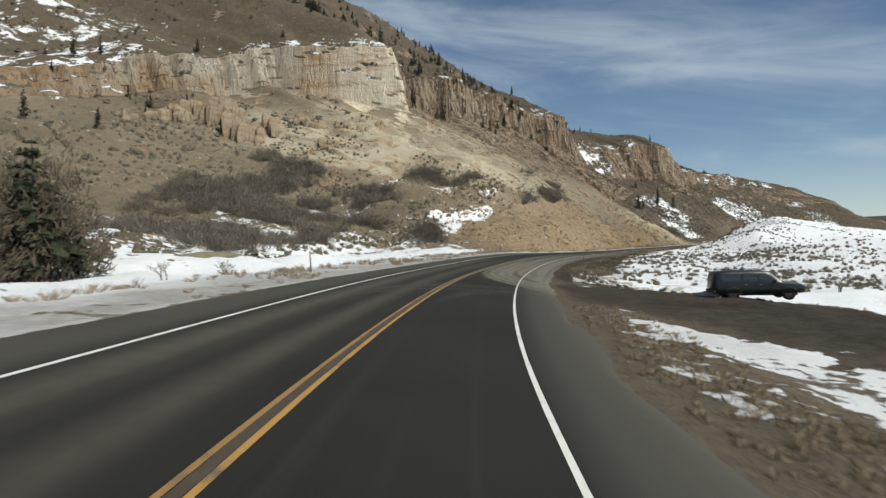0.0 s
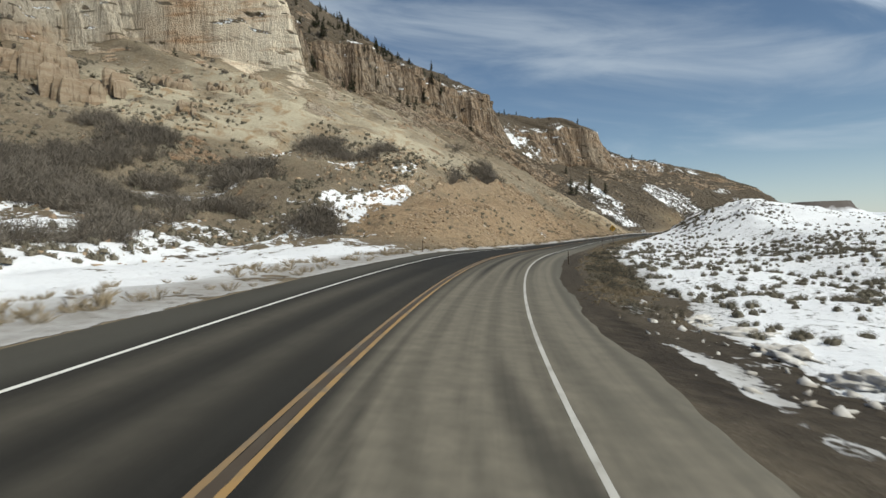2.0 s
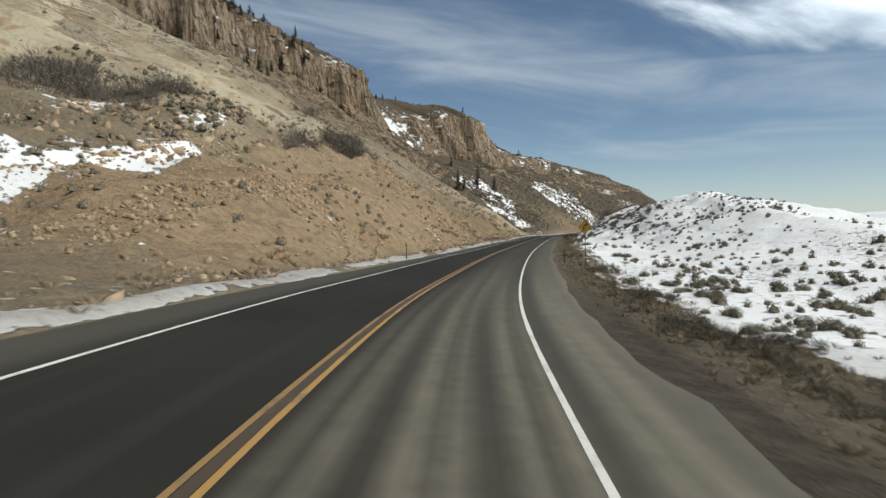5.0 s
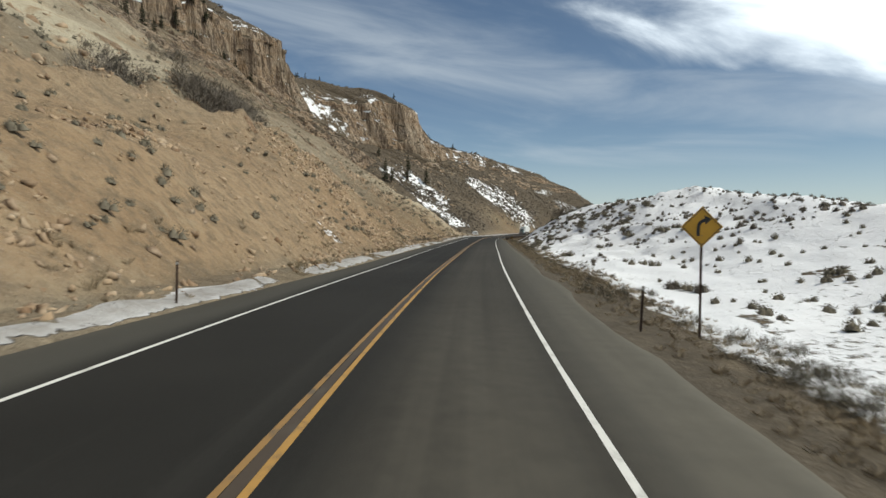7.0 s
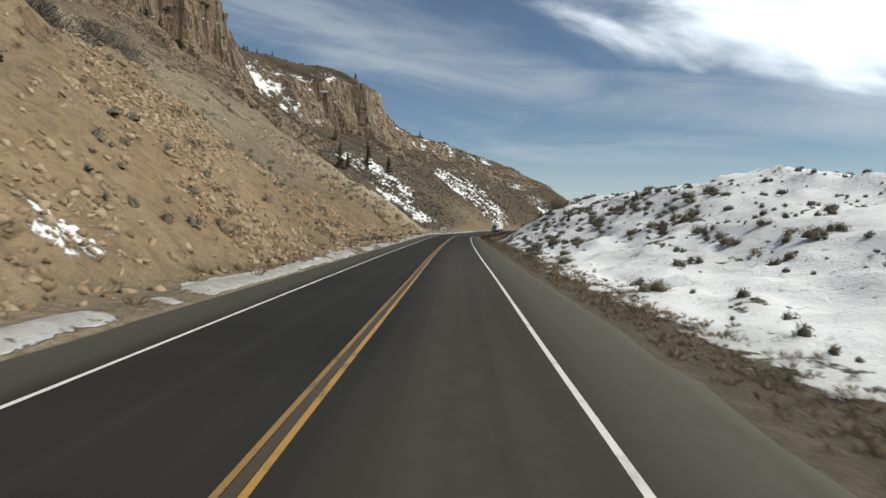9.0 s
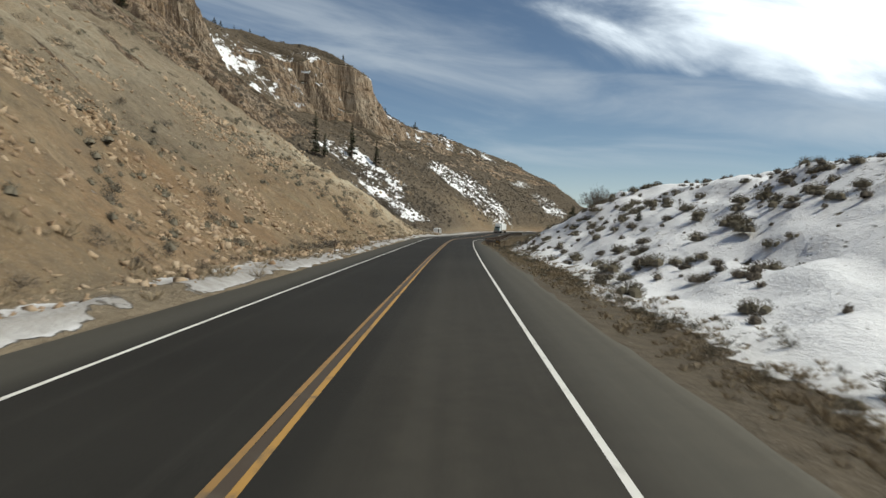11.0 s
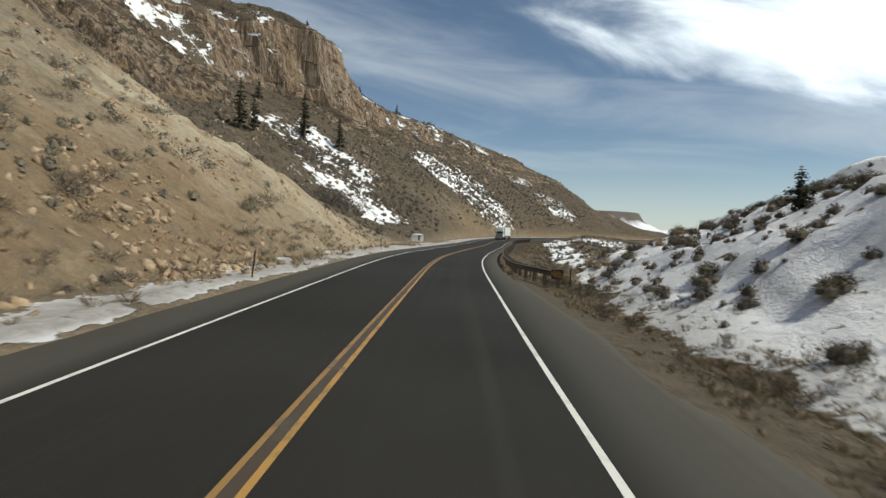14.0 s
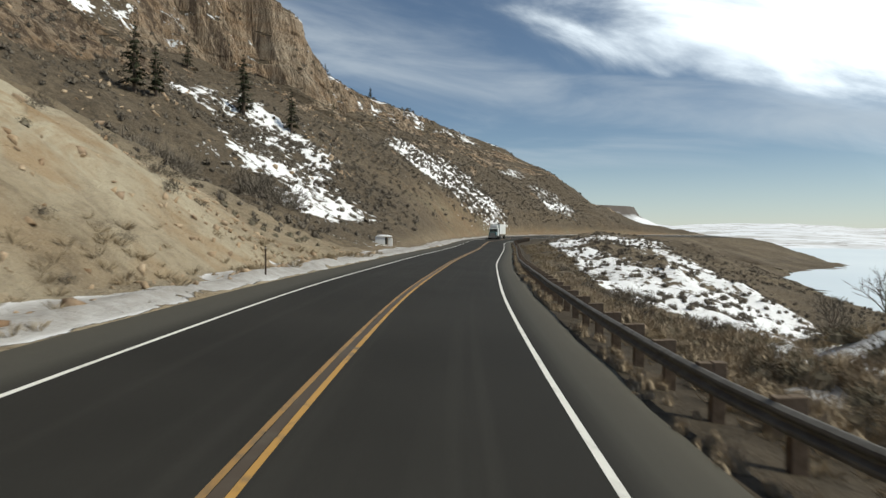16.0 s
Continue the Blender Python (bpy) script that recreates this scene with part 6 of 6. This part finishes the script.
    for i in range(6):
        box(bm, 0, 2.69, 0.68 + i * 0.04, 1.1, 0.03, 0.014)
    part("grille", bm, MAT_CHROME, van)
    bm = bmesh.new()
    for side in (-1, 1):
        box(bm, side * 0.62, -0.9, 1.94, 0.04, 2.6, 0.03, 0.01)
    for y in (-2.0, -0.9, 0.2):
        box(bm, 0, y, 1.945, 1.26, 0.04, 0.02, 0.006)
    part("roof_rack", bm, MAT_BLACK, van)
    for y in (-1.62, 1.72):
        for side in (-1, 1):
            wheel(van, side * 0.84, y, 0.38, 0.25, side)
            bm = bmesh.new()
            rows = []
            for i in range(13):
                a = math.pi * (i / 12)
                rows.append([(side * (W - 0.02), y + rr * math.cos(a), 0.38 + rr * math.sin(a)) for rr in (0.42, 0.50)] + [(side * (W + 0.025), y + 0.455 * math.cos(a), 0.38 + 0.455 * math.sin(a))])
            sheet(bm, rows)
            part("wheel_arch", bm, MAT_BLACK, van)
    bm = bmesh.new()
    box(bm, 0, 0, 0.36, 1.5, 4.6, 0.14, 0.03)
    part("underbody", bm, MAT_RUBBER, van)
    return tagged(van, "dark green-black passenger van parked on muddy gravel", "van")


vp = ground_at(36.2, 18.8)
parked_van(Matrix.Translation((vp.x, vp.y, vp.z + 0.01)) @ Matrix.Rotation(radians(-99), 4, "Z"))



# ---------------- lorry on the far bend ----------------
def far_truck(m):
    truck = new("truck")
    truck.matrix_world = m
    bm = bmesh.new()
    box(bm, 0, 1.0, 1.75, 2.3, 1.9, 2.0, 0.12)
    part("cab", bm, MAT_TRUCK, truck, "white cab")
    bm = bmesh.new()
    box(bm, 0, 2.75, 1.25, 1.9, 1.7, 1.1, 0.15)
    part("bonnet", bm, MAT_TEAL, truck, "teal bonnet")
    bm = bmesh.new()
    box(bm, 0, 1.97, 2.25, 2.0, 0.03, 0.75, 0.01)
    part("windscreen", bm, MAT_GLASS, truck)
    bm = bmesh.new()
    box(bm, 0, 3.62, 1.15, 1.2, 0.05, 0.9, 0.02)
    part("grille", bm, MAT_CHROME, truck)
    bm = bmesh.new()
    box(bm, 0, 3.72, 0.55, 2.3, 0.2, 0.35, 0.05)
    part("bumper", bm, MAT_CHROME, truck)
    bm = bmesh.new()
    box(bm, 0, -6.0, 2.55, 2.5, 11.0, 2.6, 0.05)
    part("trailer", bm, MAT_TRUCK, truck, "white box trailer")
    bm = bmesh.new()
    box(bm, 0, -4.0, 0.95, 0.9, 15.0, 0.25, 0.03)
    part("chassis", bm, MAT_BLACK, truck)
    bm = bmesh.new()
    box(bm, 0, 0.9, 3.15, 1.9, 1.4, 0.8, 0.25)
    part("roof_fairing", bm, MAT_TRUCK, truck)
    for side in (-1, 1):
        bm = bmesh.new()
        box(bm, side * 0.85, 3.6, 0.95, 0.35, 0.1, 0.25, 0.03)
        part("headlight", bm, MAT_LAMP, truck)
        bm = bmesh.new()
        box(bm, side * 1.4, 1.8, 2.3, 0.12, 0.1, 0.6, 0.03)
        part("mirror", bm, MAT_BLACK, truck)
        for y in (2.7, -0.6, -1.9, -9.4, -10.7):
            wheel(truck, side * 1.05, y, 0.5, 0.3, side)
    return tagged(truck, "white and teal lorry with trailer coming round the bend", "truck")


x, y, z = (float(q) for q in spot(438.0, -1.85))
_, _, _, tx, ty, bk = line_at(438.0)
far_truck(Matrix.Translation((x, y, z)) @ Matrix.Rotation(math.atan2(-float(tx), float(ty)) + math.pi, 4, "Z"))


# ---------------- concrete block at the gully's mouth ----------------
def headwall(m):
    hw = new("culvert_headwall")
    hw.matrix_world = m
    bm = bmesh.new()
    box(bm, -0.75, 0, 0.85, 1.9, 1.2, 2.3, 0.06)
    box(bm, 1.25, 0.3, 0.75, 0.9, 1.0, 2.0, 0.06)
    part("wall", bm, MAT_CONCRETE, hw, "pale concrete wall")
    bm = bmesh.new()
    box(bm, 0.1, 0.0, 2.05, 3.0, 1.5, 0.18, 0.04)
    part("slab", bm, MAT_CONCRETE, hw)
    # solid black block between the walls stands in for the gap's shade
    bm = bmesh.new()
    box(bm, 0.33, 0.42, 0.9, 0.5, 0.6, 2.0)
    part("recess_shade", bm, MAT_BLACK, hw, "black block standing for shade in the gap")
    bm = bmesh.new()
    r = bmesh.ops.create_icosphere(bm, subdivisions=3, radius=1.0)
    for v in bm.verts:
        v.co = Vector((v.co.x * 1.45 - 0.05, v.co.y * 0.72, max(v.co.z, -0.2) * 0.22 + 2.16 + 0.05 * noise.noise(v.co * 2.5)))
    part("snow_cap", bm, MAT_SNOW, hw, "rounded snow cap", True)
    return tagged(hw, "snow-capped pale concrete culvert headwall by the road", "culvert headwall")


headwall(frame_at(352.0, -10.6, radians(12), -0.35) @ Matrix.Scale(0.62, 4))


# ---------------- snow banks and a low mound ----------------
def lump(name, s, d, rx, ry, rz, mat, label, category, turn=0.0, rough=0.35, seed=0.0, subdiv=4):
    """A low rounded heap with a broken surface."""
    bm = bmesh.new()
    bmesh.ops.create_icosphere(bm, subdivisions=subdiv, radius=1.0)
    for v in bm.verts:
        n = v.co.copy()
        q = 1 + rough * noise.fractal(n * 1.7 + Vector((seed, seed * 0.7, 0)), 0.8, 2.1, 4)
        v.co = Vector((n.x * rx * q, n.y * ry * q, max(n.z, -0.35) * rz * q))
    me = bm_mesh(name, bm, mat, True)
    ob = new(name, me)
    ob.matrix_world = frame_at(s, d, turn)
    return tagged(ob, label, category)


lump("earth_mound", 56.0, -33.6, 11.0, 1.9, 0.85, MAT_MOSS, "low olive-green mound lying in the snow", "mound", radians(101), 0.2, 3.0)
for i, (s, d, rx, ry, rz) in enumerate(((52, 10.6, 0.5, 1.2, 0.2), (48.5, 10.9, 0.6, 0.9, 0.22), (45.5, 11.4, 0.8, 0.6, 0.25), (42.5, 12.6, 0.9, 0.6, 0.25), (56, 10.6, 0.5, 1.0, 0.18), (39.5, 14.2, 0.9, 0.7, 0.3),
                                        (36.5, 16.4, 1.0, 0.7, 0.3), (60, 10.4, 0.4, 0.9, 0.16))):
    lump("snow_bank", s, d, rx, ry, rz, MAT_DIRTY_SNOW, "dirty ploughed snow heap at the gravel's edge", "snow bank", radians(20 * i), 0.8, 1.3 * i)


# ---------------- rock outcrops below the cliffs ----------------
def make_outcrop_rock():
    k = Mat("outcrop_rock", 0.92, 0, 0.15)
    bed, run, f = k.noise(0.9, 5, 0.6, 0.3, (0.15, 0.15, 1.0)), k.noise(1.1, 5, 0.65, 0.4, (1.0, 1.0, 0.2)), k.noise(3.0, 5, 0.65)
    c = k.mix(k.rng(bed, 0.4, 0.62), (0.33, 0.265, 0.19), (0.25, 0.18, 0.12))
    c = k.mix(k.rng(run, 0.52, 0.64, 0, 0.75), c, (0.14, 0.10, 0.07))
    c = k.mix(k.rng(f, 0.52, 0.75, 0, 0.5), c, (0.45, 0.38, 0.28))
    return k.done(c, k.math("ADD", f, run), 0.25, 0.8)


MAT_OUTCROP = make_outcrop_rock()


def rock_outcrop(s, d, length, height, thick, n, seed):
    """Broken upright blocks of rock standing together out of the slope, in a row across it."""
    r = random.Random(seed)
    ob = new("rock_outcrop")
    ob.matrix_world = frame_at(s, d)
    base = ground_at(s, d).z
    for i in range(n):
        bm = bmesh.new()
        u = (i + r.uniform(0.1, 0.9)) / n
        bell = math.sin(math.pi * (0.12 + 0.76 * u)) ** 0.6
        h = height * bell * r.uniform(0.35, 1.0)
        cx, cy, tip = (u - 0.5) * length, r.uniform(-0.5, 0.5) * thick, r.uniform(-0.12, 0.12)
        z0 = ground_at(s + cy, d + cx).z - base
        w, t = min(length / n * r.uniform(1.2, 2.4), 0.75 * height), thick * r.uniform(0.3, 0.6)
        pts = []
        for z in (-0.6 * height, 0.3 * h, 0.75 * h, h):
            q = 1.0 if z < 0.5 * h else (0.85 if z < h else 0.6)
            for k in range(6):
                a = k * math.pi / 3 + r.uniform(-0.35, 0.35)
                pts.append((cx + tip * z + math.cos(a) * w * 0.5 * q + r.uniform(-0.15, 0.15) * w, cy + math.sin(a) * t * q + r.uniform(-0.15, 0.15) * t, z0 + z + r.uniform(-0.05, 0.05) * h))
        vs = [bm.verts.new(p) for p in pts]
        g = bmesh.ops.convex_hull(bm, input=vs)
        bmesh.ops.delete(bm, geom=list({v for v in g["geom_interior"] + g["geom_unused"] if isinstance(v, bmesh.types.BMVert)}), context="VERTS")
        part("block", bm, MAT_OUTCROP, ob)
    return tagged(ob, "broken buff rock outcrop standing out of pale scree", "rock outcrop", "outcrops below the cliff")


for i, row in enumerate(((141, -121, 27, 9.0, 7, 40), (132, -133, 13, 4.5, 6, 14), (150, -112, 9, 4.5, 6, 12), (164, -106, 11, 3.6, 4, 12), (171, -95, 15, 1.8, 3, 8), (177, -89, 11, 1.5, 2.5, 6), (152, -90, 6, 1.6, 3, 4), (124, -140, 9, 3.2, 4, 5))):
    rock_outcrop(*row, 40 + i)


# ---------------- trees ----------------
MAT_JUNIPER = make_leafy("juniper_sprays", (0.085, 0.072, 0.05), (0.11, 0.088, 0.064), (0.11, 0.085, 0.06))
def conifer(name, h, spread, tiers, per, seed, mat=MAT_NEEDLE):
    r = np.random.default_rng(seed)
    tree = new(name)
    bm = bmesh.new()
    tube(bm, (0, 0, -0.3), (0.05, 0.02, h * 0.55), 0.032 * h, 0.018 * h, 8)
    tube(bm, (0.05, 0.02, h * 0.55), (0.0, 0.0, h * 0.97), 0.018 * h, 0.003 * h, 7)
    for i in range(14):
        a, z = r.uniform(0, 6.283), h * r.uniform(0.12, 0.85)
        ln = spread * (1 - z / h) * 0.8
        tube(bm, (0, 0, z), (math.cos(a) * ln, math.sin(a) * ln, z - 0.1 * ln), 0.008 * h, 0.002 * h, 4)
    part("trunk", bm, MAT_BARK, tree)
    part("crown", tri_mesh("crown", conifer_arrays(r, h, spread, tiers, per), mat), mat, tree)
    return tree


def bare_tree(name, h, seed, levels=4, spread=0.55):
    """A leafless tree: trunk that forks into ever thinner twigs."""
    r = random.Random(seed)
    tree = new(name)
    bt, bl = bmesh.new(), bmesh.new()

    def grow(p, d, ln, rad, lv):
        q = p + d * ln
        tube(bt if lv > levels - 2 else bl, p, q, rad, rad * 0.62, 7 if lv > 2 else 4)
        if lv == 0:
            return
        for i in range(r.choice((2, 3, 3)) + (1 if lv <= 2 else 0)):
            nd = (d + Vector((r.uniform(-1, 1), r.uniform(-1, 1), r.uniform(-0.25, 0.55))) * spread * 1.25).normalized()
            grow(q - d * ln * r.uniform(0, 0.35), nd, ln * r.uniform(0.58, 0.82), rad * 0.55, lv - 1)

    for k in range(3):
        grow(Vector((r.uniform(-0.2, 0.2), r.uniform(-0.2, 0.2), -0.2)), Vector((r.uniform(-0.35, 0.35), r.uniform(-0.35, 0.35), 1)).normalized(), h * 0.30, 0.022 * h, levels)
    part("trunk", bt, MAT_BARK, tree)
    part("twig_crown", bl, MAT_BRUSH, tree)
    return tree


PINES = [conifer("conifer", 5.5, 1.35, 16, 8, 21), conifer("conifer", 7.5, 1.5, 20, 8, 22), conifer("conifer", 4.2, 1.5, 12, 9, 23)]
used = [False] * 3
LBL_RIDGE = "small dark conifer growing along the rocky ridge"
spots = [(399, -49.1, 1, 1.65), (409, -42.9, 1, 1.25), (361, -48.8, 1, 1.35), (362.6, -46.5, 1, 1.0), (408, -66, 0, 1.1), (463.6, -89.6, 0, 1.05), (132, -182, 1, 1.15), (137, -176, 1, 0.95), (474, -74, 2, 1.0), (476, -78, 0, 0.8),
         (328, -98.5, 1, 0.9), (321, -106, 1, 0.9), (332, -97, 0, 1.0), (102, -138, 1, 1.1), (139, -153, 0, 1.1), (88, -140, 0, 0.9), (340, -96, 2, 1.2), (505, -74, 0, 0.9), (528, -78, 2, 0.8), (466, -64, 0, 0.7)]
rt = np.random.default_rng(5)
for q in pick(rt, 88, 200, 480, -205, -100, lambda s, d: smooth(-d, 104, 120) * np.clip(0.35 + 0.7 * fbm(s / 14, d / 12, 0, 141, 2), 0, 1)):
    spots.append((q[0], q[1], int(rt.integers(3)), float(rt.uniform(0.55, 1.05))))
for q in pick(rt, 120, 201, 335, -150, -99, lambda s, d: np.clip(0.25 + 0.8 * fbm(s / 9, d / 9, 0, 153, 2), 0, 1)):
    spots.append((q[0], q[1], int(rt.integers(3)), float(rt.uniform(0.55, 1.2))))
for q in pick(rt, 26, 40, 200, -230, -120, lambda s, d: np.clip(0.3 + 0.7 * fbm(s / 14, d / 12, 0, 143, 2), 0, 1)):
    spots.append((q[0], q[1], int(rt.integers(3)), float(rt.uniform(0.5, 0.9))))
for s, d, kind, sc in spots:
    m = frame_at(s, d, float(rt.uniform(0, 6.28)))
    if not used[kind]:
        ob, used[kind] = PINES[kind], True
        ob.matrix_world = m
    else:
        ob = copy_thing(PINES[kind], m)
    ob.scale = (sc, sc, sc)
    tagged(ob, LBL_RIDGE, "conifer", "conifers on the hillside")

big = conifer("juniper_tree", 6.4, 2.3, 16, 9, 31)
part("foliage", tri_mesh("foliage", fuzz(np.random.default_rng(9), 4200, 6.2, 3.0, 0.55, 0.05, 12, 0.15), MAT_JUNIPER), MAT_JUNIPER, big)
big.matrix_world = frame_at(27.0, -25.6, 0.4) @ Matrix.Scale(1.42, 4)
tagged(big, "dark bushy juniper tree standing in roadside snow", "juniper tree")
for s, d, sc in ((31.5, -31.0, 1.1), (21.5, -27.5, 1.2)):
    j = copy_thing(big, frame_at(s, d, 2.0 * s))
    j.scale = (sc, sc, sc)
jun = conifer("juniper_tree", 2.0, 0.85, 14, 10, 33)
jun.matrix_world = frame_at(271.0, 16.9, 0.0)
tagged(jun, "small dark juniper on the crest of the snowy hill", "juniper tree")
low_jun = copy_thing(jun, frame_at(239.0, 17.0, 1.0))
low_jun.scale = (0.55, 0.55, 0.6)
tagged(low_jun, "tiny dark juniper among sagebrush on the snowy slope", "juniper tree")
bush = new("bare_bush")
rb = np.random.default_rng(77)
part("twig_crown", tri_mesh("twig_crown", fuzz(rb, 3200, 2.5, 2.6, 0.55, 0.012, 7, 0.1), MAT_BRUSH), MAT_BRUSH, bush)
bm = bmesh.new()
for i in range(22):
    a = i * 2.4
    tube(bm, (0.5 * math.cos(a), 0.5 * math.sin(a), -0.1), (1.1 * math.cos(a + 0.2), 1.1 * math.sin(a + 0.2), 1.7), 0.03, 0.012, 5)
part("stem", bm, MAT_BARK, bush)
bush.matrix_world = frame_at(262.0, 18.5)
tagged(bush, "large leafless grey bush on the snowy hill", "bush")
for s, d, sc, n in ((352, 41, 6.0, 3), (346, 39, 5.0, 5), (308.5, 23.2, 5.6, 9), (311.5, 26.0, 4.6, 4)):
    t = bare_tree("bare_tree", sc, n, 5, 0.6)
    t.matrix_world = frame_at(s, d)
    tagged(t, "leafless grey-brown tree on the lake bank", "tree", "bare trees by the lake")
for s, d, sc, n in ((103.5, -22.5, 2.6, 12), (46.0, 27.5, 2.2, 13), (43.0, 31.0, 2.4, 14), (20.0, -12.5, 1.6, 15), (24.0, -11.6, 1.4, 16)):
    t = bare_tree("bare_bush", sc, n, 4, 0.9)
    t.matrix_world = frame_at(s, d)
    tagged(t, "leafless grey brush rising out of the snow", "bush", "bare bushes in the snow")
